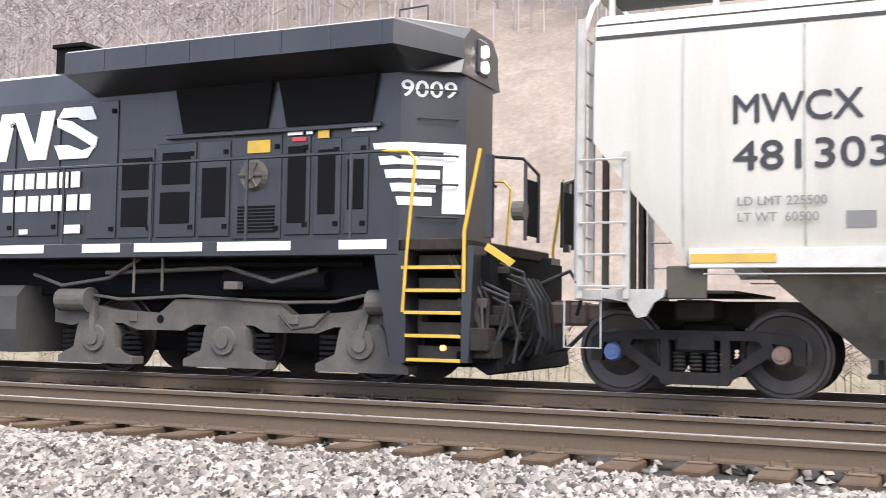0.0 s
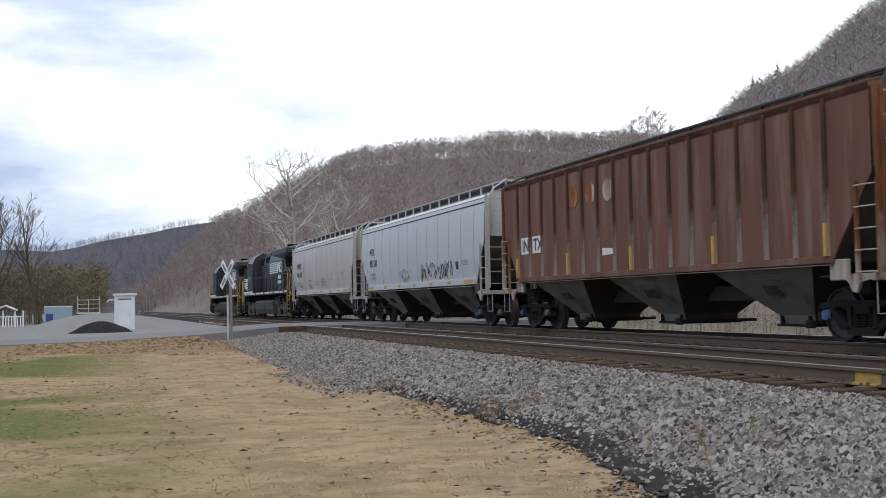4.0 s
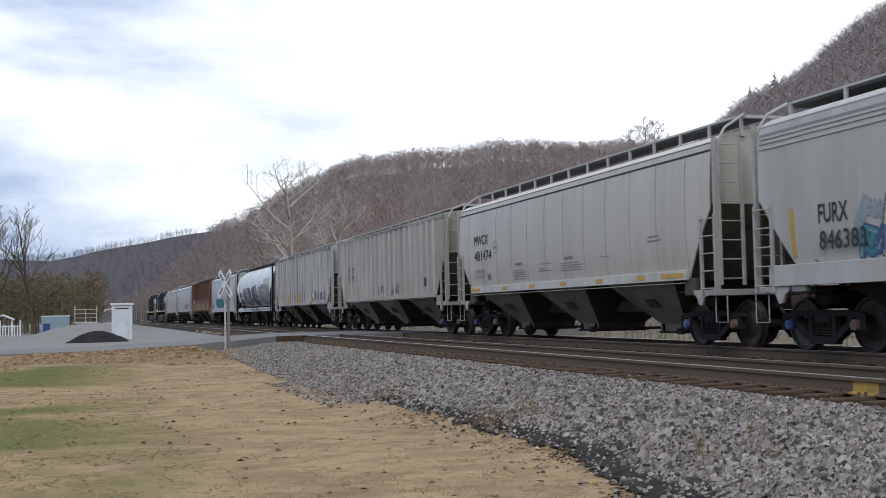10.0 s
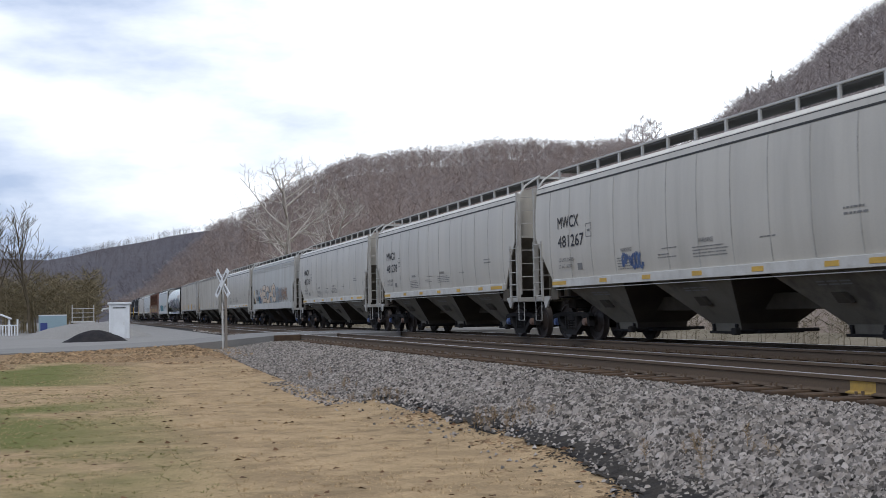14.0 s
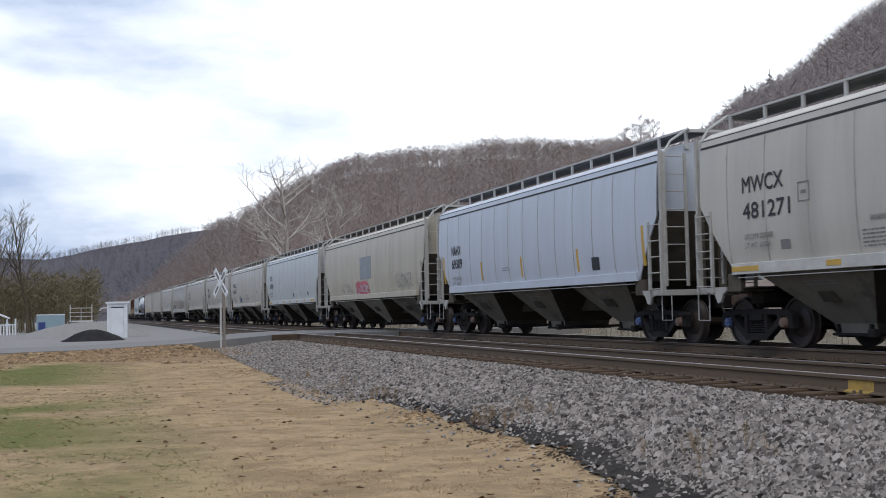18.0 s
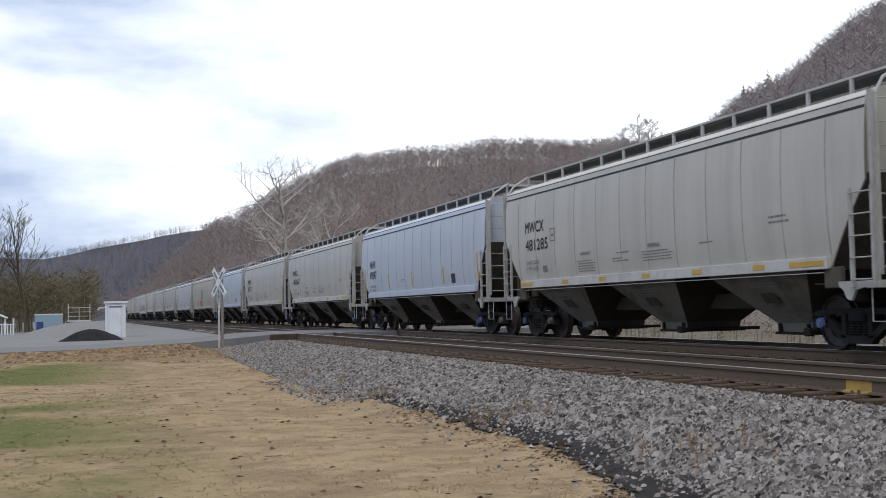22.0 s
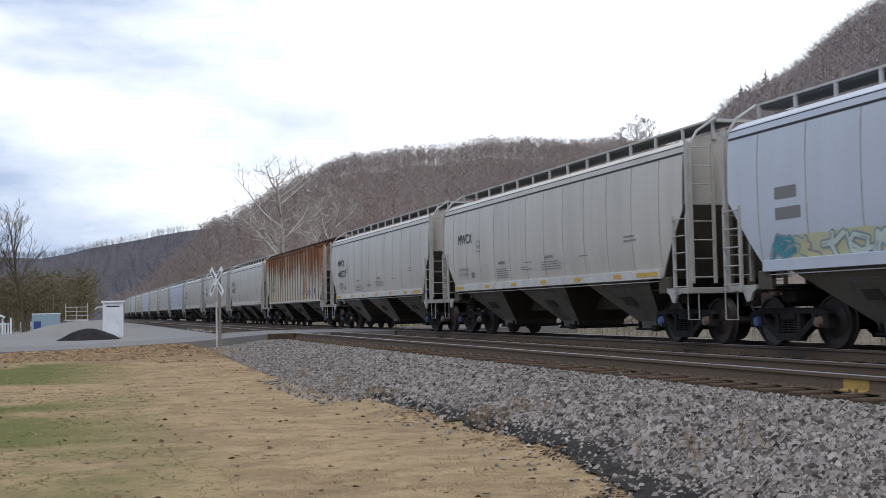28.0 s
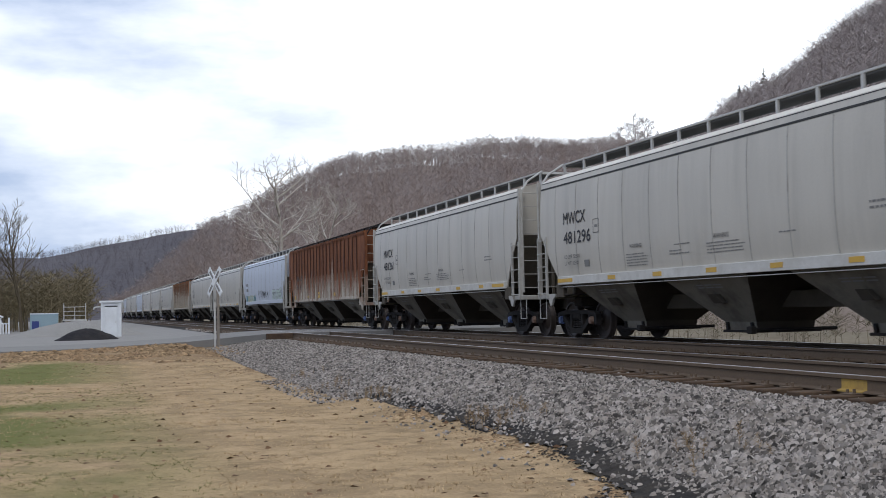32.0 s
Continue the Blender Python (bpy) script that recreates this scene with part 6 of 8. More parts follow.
c = ribbed_hopper(18.1, -352.0, "white ribbed hopper heavily streaked with orange rust", G, "rust_streaked", 20, "old_grey_paint", "truck", False)
for text, y, z in (("GA", 6.2, 2.40), ("CK", 5.47, 2.40), ("94", 6.18, 1.97), ("94", 5.45, 1.97)):
    part("car_lettering", words(text, 0.24, "ink", 0.85), None, c, at=on_side(-1.594, y, z))
for y, w, z0, z1 in ((6.2, 0.4, 1.44, 1.54), (3.0, 0.4, 1.44, 1.54), (4.1, 0.1, 1.46, 1.95), (0.5, 0.12, 1.46, 1.95), (-0.2, 0.45, 1.44, 1.56), (-3.4, 0.12, 1.46, 2.0)):
    part("reflector", patch("flat", [(y, z0), (y - w, z0), (y - w, z1), (y, z1)], 0.012), "yellow", c)
scribble(c, "flat", -3.0, -5.4, 1.6, 1.95, 8, "spray_blue", 41)
part("stencil_panel", patch("flat", [(-5.9, 1.7), (-6.2, 1.7), (-6.2, 1.95), (-5.9, 1.95)], 0.012), "ink", c)
TRAIN.append(c)

c = smooth_hopper(17.2, -403.4, "blue-white covered hopper with black and coloured graffiti along its sill", G, "blue_white_paint", "blue_white_paint", False, 11)
lines(c, "smooth", 6.3, 2.75, [0.6], "faded_ink", 0.2)
lines(c, "smooth", 6.3, 2.4, [0.7], "faded_ink", 0.2)
scribble(c, "smooth", 1.6, -0.6, 1.65, 2.2, 8, "worn_ink", 44, 0.02)
graffiti(c, "smooth", -3.6, -6.7, 1.46, 2.2, 6, ["pale_green_spray"], "patch_grey", 45, text="STUPEE")
graffiti(c, "smooth", 6.5, 2.6, 1.45, 1.95, 6, ["pale_green_spray", "teal", "yellow_spray"], "spray_teal_pale", 47, "yellow_spray")
scribble(c, "smooth", -0.2, -2.2, 1.65, 2.15, 8, "spray_black", 48, 0.028)
TRAIN.append(c)

c = ribbed_hopper(17.9, -420.5, "dark rust-brown ribbed hopper with pale peeling streaks", G, "dark_rust", 20, "dark_rust", "truck", False)
for text, y, z in (("GA", 6.10, 2.40), ("CK", 5.36, 2.40), ("94", 6.08, 1.97), ("64", 5.34, 1.97)):
    part("car_lettering", words(text, 0.24, "ink", 0.9), None, c, at=on_side(-1.594, y, z))
for y, w, z0, z1, m in ((6.72, 0.24, 1.44, 1.64, "yellow"), (3.55, 0.36, 1.48, 1.6, "yellow"), (0.9, 0.44, 1.46, 1.58, "yellow"), (0.85, 0.42, 1.62, 1.74, "yellow"), (1.9, 0.10, 1.5, 2.0, "yellow"), (-2.3, 0.5, 1.5, 1.64, "yellow"), (0.0, 0.3, 1.62, 1.74, "rust_streaked"), (5.15, 0.34, 1.62, 1.78, "rust_streaked")):
    part("reflector", patch("flat", [(y, z0), (y - w, z0), (y - w, z1), (y, z1)], 0.012), m, c)
TRAIN.append(c)


bpy.data.batch_remove([*TRUCK.children_recursive, TRUCK])

# ---- locomotives ----
LL = 21.8


def loco_truck(c, y, flip):
    """A three-axle truck: cast frame, journal boxes, springs, brake cylinders and wheelsets."""
    t = part("truck", Shape().box(-1.05, 1.05, y - 0.4, y + 0.4, 0.5, 0.85, 0.03), "loco_dark", c)
    ax = [y - 2.0 * flip, y - 0.06 * flip, y + 2.0 * flip]
    for k in (-1, 1):
        x0, x1 = sorted((k * 1.02, k * 1.20))
        out = [(y - 2.75, 0.90), (y - 2.1, 0.90), (y - 1.75, 0.84), (y - 1.0, 0.80), (y - 0.75, 0.98), (y + 0.75, 0.98), (y + 1.0, 0.80), (y + 1.75, 0.84), (y + 2.1, 0.90), (y + 2.75, 0.90), (y + 2.75, 0.66), (y + 2.45, 0.62), (y + 2.3, 0.66), (y + 1.6, 0.66), (y + 1.35, 0.58), (y + 0.62, 0.58), (y + 0.45, 0.66), (y - 0.45, 0.66), (y - 0.62, 0.58), (y - 1.35, 0.58), (y - 1.6, 0.66), (y - 2.3, 0.66), (y - 2.45, 0.62), (y - 2.75, 0.66)]
        part("side_frame", Shape().prism(out, 0, x0, x1), "loco_dust", t, "dusty cast-steel side frame")
        for a in ax:
            xj = sorted((k * 1.02, k * 1.26))
            s = Shape().prism([(a - 0.62, 0.22), (a - 0.36, 0.34), (a - 0.3, 0.62), (a - 0.24, 0.70), (a + 0.24, 0.70), (a + 0.3, 0.62), (a + 0.36, 0.34), (a + 0.62, 0.22), (a + 0.62, 0.13), (a - 0.62, 0.13)], 0, *xj)
            j = part("journal_box", s, "loco_dust", t)
            part("journal_cap", Shape().cyl((k * 1.25, a, 0.46), (k * 1.30, a, 0.46), 0.19, 0.17, 18).cyl((k * 1.30, a, 0.46), (k * 1.33, a, 0.46), 0.09, n=12), "loco_dust", j)
            for d in (-0.5, 0.5):
                s = Shape()
                for i in range(5):
                    s.cyl((k * 1.12, a + d, 0.26 + i * 0.066), (k * 1.12, a + d, 0.26 + i * 0.066 + 0.036), 0.13, n=12)
                part("coil_spring", s, "loco_dark", t)
        for a in (ax[0], ax[2]):
            d = -0.35 if a < y else 0.35
            part("brake_cylinder", Shape().cyl((k * 1.27, a + d - 0.24, 0.96), (k * 1.27, a + d + 0.24, 0.96), 0.15, n=16).cyl((k * 1.27, a + d - 0.28, 0.96), (k * 1.27, a + d - 0.24, 0.96), 0.17, n=16), "loco_dust", t)
            part("brake_lever", Shape().hexa([(k * 1.22 - 0.03, a + d * 0.2 - 0.05, 0.95), (k * 1.22 + 0.03, a + d * 0.2 - 0.05, 0.95), (k * 1.22 + 0.03, a + d * 0.2 + 0.05, 0.95), (k * 1.22 - 0.03, a + d * 0.2 + 0.05, 0.95), (k * 1.30 - 0.03, a - 0.04, 0.5), (k * 1.30 + 0.03, a - 0.04, 0.5), (k * 1.30 + 0.03, a + 0.04, 0.5), (k * 1.30 - 0.03, a + 0.04, 0.5)]), "loco_dust", t)
        s = Shape().tube([(k * 1.22, y - 2.6, 1.0), (k * 1.22, y - 2.0, 1.04), (k * 1.22, y - 1.6, 0.96), (k * 1.22, y - 0.9, 0.95), (k * 1.22, y + 0.6, 1.02), (k * 1.22, y + 1.6, 0.97), (k * 1.22, y + 2.1, 1.03), (k * 1.22, y + 2.6, 1.02)], 0.022, 6)
        part("sand_pipe", s, "loco_dust", t)
        s = Shape().tube([(k * 1.24, y - 1.55, 0.85), (k * 1.27, y - 1.35, 0.66), (k * 1.27, y - 1.05, 0.62), (k * 1.25, y - 0.85, 0.8)], 0.016, 5)
        part("hose", s, "rubber", t)
        part("frame_hole", Shape().cyl((k * 1.195, y + 0.98, 0.72), (k * 1.206, y + 0.98, 0.72), 0.055, n=12), "loco_dark", t)
        part("frame_pad", Shape().box(*sorted((k * 1.19, k * 1.225)), y - 1.1, y - 0.9, 0.68, 0.8, 0.01), "loco_dust", t)
        part("frame_pad", Shape().box(*sorted((k * 1.19, k * 1.225)), y + 1.35, y + 1.47, 0.68, 0.8, 0.01), "loco_dust", t)
    # motors as one block, near-black to paint the dark inside the truck
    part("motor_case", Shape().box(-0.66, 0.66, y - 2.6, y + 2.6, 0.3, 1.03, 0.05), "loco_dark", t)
    for a in ax:
        w = part("wheelset", LOCO_WHEEL, None, t, at=pose(0, a, 0.50))
    return t


LOCO_WHEEL = wheelset_mesh()
LOCO_WHEEL.transform(Matrix.Diagonal((0.98, 1.11, 1.11, 1)))


def bar(p, *rest):
    """A round bar from p to q, or along a list of points: then radius, material, parent, name and label."""
    if not isinstance(p, list):
        p, rest = [p, rest[0]], rest[1:]
    r, mat, c, name, *label = rest
    return part(name, Shape().tube(p, r, 6), mat, c, *label)


def locomotive(joint, number):
    c = thing("diesel_locomotive", pose(TRAIN_TRACK, joint + LL / 2, 0), "black wide-cab diesel freight locomotive with white stripes and yellow step rails", "locomotive", "cars of the train")
    o = -LL / 2

    def Y(rel):
        return o + rel
    K = "loco_black"
    hw = 0.92
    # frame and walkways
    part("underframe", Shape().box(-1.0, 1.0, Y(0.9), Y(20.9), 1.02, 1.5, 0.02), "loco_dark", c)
    for k in (-1, 1):
        part("walkway", Shape().box(*sorted((k * 0.9, k * 1.54)), Y(1.75), Y(19.6), 1.5, 1.69, 0.012), K, c)
        for i in range(14):
            y0 = Y(1.9 + i * 1.28)
            part("sill_stripe", Shape().box(*sorted((k * 1.535, k * 1.548)), y0, y0 + (1.05 if i % 3 else 0.62), 1.57, 1.68), "white_ink", c, "white reflective sill stripe")
    # engine hood
    part("hood", Shape().prism([(-hw, 1.69), (-hw, 3.75), (-hw + 0.10, 4.15), (-0.45, 4.28), (0.45, 4.28), (hw - 0.10, 4.15), (hw, 3.75), (hw, 1.69)], 1, Y(6.9), Y(15.9)), K, c)
    rear = [(-hw, Y(6.9)), (-hw, Y(2.05)), (-0.44, Y(1.40)), (0.44, Y(1.40)), (hw, Y(2.05)), (hw, Y(6.9))]
    part("radiator_hood", Shape().prism(rear, 2, 1.69, 3.95), K, c)
    # overhanging radiator wings
    wing = [(-hw, 3.76), (-1.56, 3.95), (-1.56, 4.24), (-1.50, 4.27), (-0.5, 4.48), (0.5, 4.48), (1.50, 4.27), (1.56, 4.24), (1.56, 3.95), (hw, 3.76)]
    back = [(x * (0.36 if abs(x) > 1.3 else 0.7), z if z < 4.1 else 4.05 + (z - 4.05) * 0.75) for x, z in wing]
    s = Shape().loft([[(x, Y(6.75), z) for x, z in wing], [(x, Y(1.85), z) for x, z in wing], [(x, Y(1.38), z) for x, z in back]])
    part("radiator_wing", s, K, c, "flared radiator housing")
    for k in (-1, 1):
        for i in range(7):
            y0 = Y(2.0 + i * 0.68)
            part("wing_rib", Shape().box(*sorted((k * 1.555, k * 1.566)), y0, y0 + 0.025, 3.97, 4.23), K, c)
        # slanted radiator intake screens
        for y0, y1 in ((2.35, 3.75), (3.85, 5.35)):
            s = Shape().hexa([(k * 0.915, Y(y0 + 0.1), 3.18), (k * 0.95, Y(y0 + 0.1), 3.18), (k * 0.95, Y(y1 - 0.1), 3.18), (k * 0.915, Y(y1 - 0.1), 3.18),
                              (k * 0.915, Y(y0), 3.76), (k * 1.0, Y(y0), 3.76), (k * 1.0, Y(y1), 3.76), (k * 0.915, Y(y1), 3.76)])
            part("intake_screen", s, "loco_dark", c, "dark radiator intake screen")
        part("screen_ledge", Shape().box(*sorted((k * 0.9, k * 0.99)), Y(2.3), Y(5.5), 3.10, 3.16, 0.01), K, c)
        part("marker_plate", Shape().box(*sorted((k * 1.3, k * 1.42)), Y(3.3), Y(3.5), 4.0, 4.02), "white_ink", c)
    # hood doors on the side
    doors = [(6.85, 6.35, 1.8, 3.7), (6.30, 5.72, 1.8, 3.0), (5.66, 5.04, 1.8, 3.05), (4.98, 4.50, 1.8, 3.05), (4.46, 3.72, 1.76, 3.08), (3.66, 3.30, 1.8, 3.05), (3.24, 2.86, 1.8, 3.0), (2.80, 2.48, 1.8, 3.0)]
    doors += [(15.5 - 0.82 * i, 14.75 - 0.82 * i, 1.85, 3.6) for i in range(10)]
    for y1, y0, z0, z1 in doors:
        for k in (-1, 1):
            d = part("hood_door", Shape().box(*sorted((k * 0.915, k * 0.945)), Y(y0), Y(y1), z0, z1, 0.008), K, c)
            part("latch", Shape().box(*sorted((k * 0.945, k * 0.965)), Y(y0 + 0.03), Y(y0 + 0.09), z0 + 0.1, z0 + 0.16).box(*sorted((k * 0.945, k * 0.965)), Y(y0 + 0.03), Y(y0 + 0.09), z1 - 0.18, z1 - 0.12), "loco_dark", d)
    for y1, y0, z0, z1 in ((6.25, 5.8, 2.45, 2.88), (5.58, 5.12, 2.5, 2.93), (6.25, 5.8, 1.95, 2.35), (5.6, 5.12, 1.98, 2.4), (4.93, 4.55, 2.05, 2.7), (3.62, 3.35, 1.95, 2.92), (3.18, 2.93, 2.05, 2.86), (2.76, 2.53, 2.1, 2.72)):
        for k in (-1, 1):
            part("louvre_panel", Shape().box(*sorted((k * 0.94, k * 0.952)), Y(y0), Y(y1), z0, z1, 0.004), "loco_dark", c, "dark louvred air intake")
    # the door with the horn-shaped fan, vent and signs
    s = Shape().cyl((-0.945, Y(4.12), 2.57), (-1.02, Y(4.12), 2.57), 0.21, 0.17, 20).cyl((-1.02, Y(4.12), 2.57), (-1.06, Y(4.12), 2.57), 0.06, n=10)
    for i in range(6):
        a = i * math.pi / 3
        s.tube([(-1.03, Y(4.12), 2.57), (-1.03, Y(4.12) + 0.18 * math.cos(a), 2.57 + 0.18 * math.sin(a))], 0.02, 5)
    part("blower_cover", s, "loco_dust", c)
    for i in range(8):
        part("vent_slat", Shape().box(-0.965, -0.945, Y(3.8), Y(4.35), 1.84 + i * 0.045, 1.865 + i * 0.045), "loco_dark", c)
    for y1, y0, z0, z1, m in ((4.22, 3.88, 2.86, 3.02, "bright_yellow"), (3.62, 3.40, 3.06, 3.12, "white_ink"), (3.35, 3.26, 3.06, 3.12, "white_ink"), (3.55, 3.35, 2.98, 3.03, "red"), (3.18, 3.02, 3.0, 3.12, "bright_yellow"), (2.70, 2.36, 3.06, 3.16, "white_ink"), (6.95, 7.25, 1.88, 2.0, "white_ink"), (7.9, 8.05, 1.88, 1.95, "white_ink")):
        part("notice_plate", Shape().box(-0.962, -0.946, Y(min(y0, y1)), Y(max(y0, y1)), z0, z1), m, c)
    # stripes that wrap round the rear corner
    z = 2.82
    for i in range(5):
        w = 0.105
        z0 = 2.80 - i * 0.165
        a = 2.42 - i * 0.08
        s = Shape().hexa([(-hw - 0.012, Y(2.05), z0), (-hw + 0.01, Y(2.05), z0), (-hw + 0.01, Y(a - 0.03), z0), (-hw - 0.012, Y(a - 0.03), z0), (-hw - 0.012, Y(2.05), z0 + w), (-hw + 0.01, Y(2.05), z0 + w), (-hw + 0.01, Y(a), z0 + w), (-hw - 0.012, Y(a), z0 + w)])
        e = 0.012
        t1 = 1.0 if i == 0 else 0.72 - 0.06 * i
        p, q = (-hw - e, Y(2.05)), (-hw - e + (hw - 0.44) * t1, Y(2.05) - 0.65 * t1)
        s.hexa([(p[0], p[1], z0), (p[0] + 0.02, p[1] + 0.02, z0), (q[0] + 0.02, q[1] + 0.02, z0), (q[0], q[1] - e, z0), (p[0], p[1], z0 + w), (p[0] + 0.02, p[1] + 0.02, z0 + w), (q[0] + 0.02, q[1] + 0.02, z0 + w), (q[0], q[1] - e, z0 + w)])
        part("rear_stripe", s, "white_ink", c, "white warning stripe")
    s = Shape().hexa([(-0.655, Y(1.70), 2.05), (-0.64, Y(1.72), 2.05), (-0.45, Y(1.415), 2.05), (-0.455, Y(1.39), 2.05), (-0.625, Y(1.655), 2.86), (-0.61, Y(1.675), 2.86), (-0.45, Y(1.415), 2.86), (-0.455, Y(1.39), 2.86)])
    part("rear_stripe", s, "white_ink", c)
    for k, z0 in ((0, 2.0), (1, 2.4), (2, 2.75), (3, 3.2), (4, 3.55)):
        bar([(-0.80, Y(1.88), z0), (-0.82, Y(1.82), z0 + 0.0), (-0.55, Y(1.44), z0), (-0.50, Y(1.50), z0)], 0.012, K, c, "grab_iron")
    # number on the slanted corner
    m = Matrix.Translation((-hw - 0.010, Y(2.06), 3.47)) @ pose(0, 0, 0, 0, 0, 36.4) @ SIDE
    part("road_number", words(number, 0.2, "white_ink", 1.25), None, c, at=m)
    # tail lamps
    lampbox = part("lamp_housing", Shape().box(-0.16, 0.16, Y(1.34), Y(1.56), 3.84, 4.30, 0.03), K, c)
    for z0 in (3.95, 4.15):
        part("tail_lamp", Shape().cyl((0, Y(1.345), z0), (0, Y(1.31), z0), 0.075, n=18), "lamp", lampbox, "lit round marker lamp")
    s = Shape().tube([(-0.3, Y(2.4), 4.45), (-0.3, Y(2.4), 4.72), (-0.3, Y(2.0), 4.74), (-0.3, Y(2.0), 4.45)], 0.014, 5)
    part("roof_grab", s, K, c)
    # roof: exhaust, dynamic brake housing, horns
    part("exhaust", Shape().prism([(-0.35, Y(7.55)), (-0.35, Y(8.05)), (0.35, Y(8.05)), (0.35, Y(7.55))], 2, 4.26, 4.70).box(-0.4, 0.4, Y(7.5), Y(8.1), 4.68, 4.74, 0.01), "loco_dark", c)
    part("roof_housing", Shape().box(-0.85, 0.85, Y(11.6), Y(13.6), 4.12, 4.42, 0.04), K, c)
    for k in (-1, 1):
        part("brake_intake", Shape().box(*sorted((k * 0.86, k * 0.935)), Y(12.1), Y(13.3), 3.72, 4.12, 0.01), "loco_dark", c, "dark dynamic brake intake")
    s = Shape()
    for i in range(3):
        s.cyl((-0.2 + 0.2 * i, Y(9.6), 4.36), (-0.2 + 0.2 * i, Y(10.0 + 0.05 * i), 4.36), 0.03, 0.09, 10)
    part("horn", s, "loco_dark", c)
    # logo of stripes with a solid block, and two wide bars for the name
    for i in range(6):
        z0 = 2.93 + i * 0.125
        part("logo_stripe", Shape().hexa([(-0.965, Y(11.55), z0), (-0.94, Y(11.55), z0), (-0.94, Y(8.75 - 0.02 * i), z0), (-0.965, Y(8.75 - 0.02 * i), z0), (-0.965, Y(11.55), z0 + 0.075), (-0.94, Y(11.55), z0 + 0.075), (-0.94, Y(8.72 - 0.02 * i), z0 + 0.075), (-0.965, Y(8.72 - 0.02 * i), z0 + 0.075)]), "white_ink", c)
    for a in ([(8.62, 2.93), (8.35, 2.93), (8.18, 3.62), (8.45, 3.62)], [(8.25, 3.62), (8.05, 3.62), (7.72, 2.93), (7.92, 2.93)], [(7.85, 2.93), (7.6, 2.93), (7.45, 3.62), (7.7, 3.62)],
              [(7.4, 3.5), (7.3, 3.64), (6.8, 3.64), (6.7, 3.45), (6.95, 3.45), (7.05, 3.5)], [(7.42, 3.5), (7.15, 3.45), (6.68, 3.2), (6.72, 3.05), (7.1, 3.25), (7.4, 3.38)], [(7.45, 3.12), (7.2, 3.12), (6.95, 3.03), (6.7, 3.1), (6.85, 2.92), (7.35, 2.92)]):
        part("logo_block", Shape().prism([(Y(p), z0) for p, z0 in a], 0, -0.965, -0.945), "white_ink", c)
    for z0, y1, y0 in ((2.52, 8.4, 6.95), (2.20, 8.4, 6.75)):
        n = 7
        for i in range(n):
            w = (y1 - y0) / n
            part("name_bar", Shape().box(-0.965, -0.945, Y(y1 - w * (i + 1) + 0.03), Y(y1 - w * i - 0.03), z0, z0 + 0.22), "white_ink", c)
    # handrails
    for k in (-1, 1):
        xs = k * 1.50
        bar([(xs, Y(1.75), 2.62), (xs, Y(1.95), 2.71), (xs, Y(15.6), 2.71)], 0.021, K, c, "handrail", "black tubular handrail")
        for i in range(10):
            y = Y(2.4 + i * 1.45)
            bar((xs, y, 1.6), (xs, y, 2.71), 0.02, K, c, "stanchion")
    # rear steps, platform and end rails
    for e, q in ((Y(0.35), 1), (Y(LL - 0.35), -1)):
        part("end_platform", Shape().box(-1.5, 1.5, *sorted((e + q * 0.62, e + q * 1.4)), 1.55, 1.69, 0.015), "grimy_steel" if q > 0 else K, c)
        f = e + q * 0.32
        part("pilot", Shape().prism([(f + q * 0.05, 0.95), (f - q * 0.06, 0.2), (f + q * 0.06, 0.16), (f + q * 0.3, 0.3), (f + q * 0.3, 1.5), (f + q * 0.05, 1.5)], 0, -1.3, 1.3), "loco_dark", c)
        for i in range(6):
            z0 = 0.3 + 0.2 * i
            part("pilot_bracket", Shape().box(*sorted((-1.36 + 0.05 * (i % 3), -1.22)), *sorted((f + q * (0.02 + 0.05 * (i % 2)), f + q * 0.42)), z0, z0 + 0.12, 0.015), "loco_dust" if i == 3 else "loco_dark", c)
        for i in range(5):
            bar([(-1.42 + 0.03 * i, f + q * (0.5 - 0.05 * i), 1.5), (-1.45 + 0.04 * i, f + q * (0.35 - 0.07 * i), 1.2 - 0.05 * i), (-1.40, f + q * (0.2 - 0.04 * i), 0.85 - 0.09 * i), (-1.34, f + q * 0.12, 0.5)], 0.024, "rubber" if i % 2 else "grimy_steel", c, "cab_signal_hose")
        for k in (-1, 1):
            y0, y1 = sorted((e + q * 0.62, e + q * 1.28))
            x0, x1 = sorted((k * 1.22, k * 1.52))
            for i, z0 in enumerate((0.33, 0.6, 0.86, 1.11, 1.37)):
                d = 0.05 * (4 - i)
                part("step_tread", Shape().box(x0, x1, y0 - (0 if q < 0 else -0.02 * i), y1 + 0.02 * i, z0 - 0.035, z0, 0.006), K, c)
                part("step_edge", Shape().box(*sorted((k * 1.52, k * 1.535)), y0, y1 + 0.02 * i, z0 - 0.03, z0 + 0.008), "bright_yellow", c, "yellow painted step edge")
                part("step_riser", Shape().box(*sorted((k * 1.18, k * 1.22)), y0, y1, z0, z0 + 0.14), "loco_dust", c)
            sy = e + q * 1.3
            part("step_side", Shape().prism([(sy, 0.28), (sy + q * 0.18, 0.28), (sy + q * 0.3, 0.9), (sy + q * 0.42, 1.55), (sy, 1.55)], 0, *sorted((k * 1.2, k * 1.53))), K, c)
            sy = e + q * 0.52
            part("step_side", Shape().prism([(sy, 0.3), (sy + q * 0.09, 0.3), (sy + q * 0.09, 1.6), (sy - q * 0.05, 1.6)], 0, *sorted((k * 1.15, k * 1.53))), K, c)
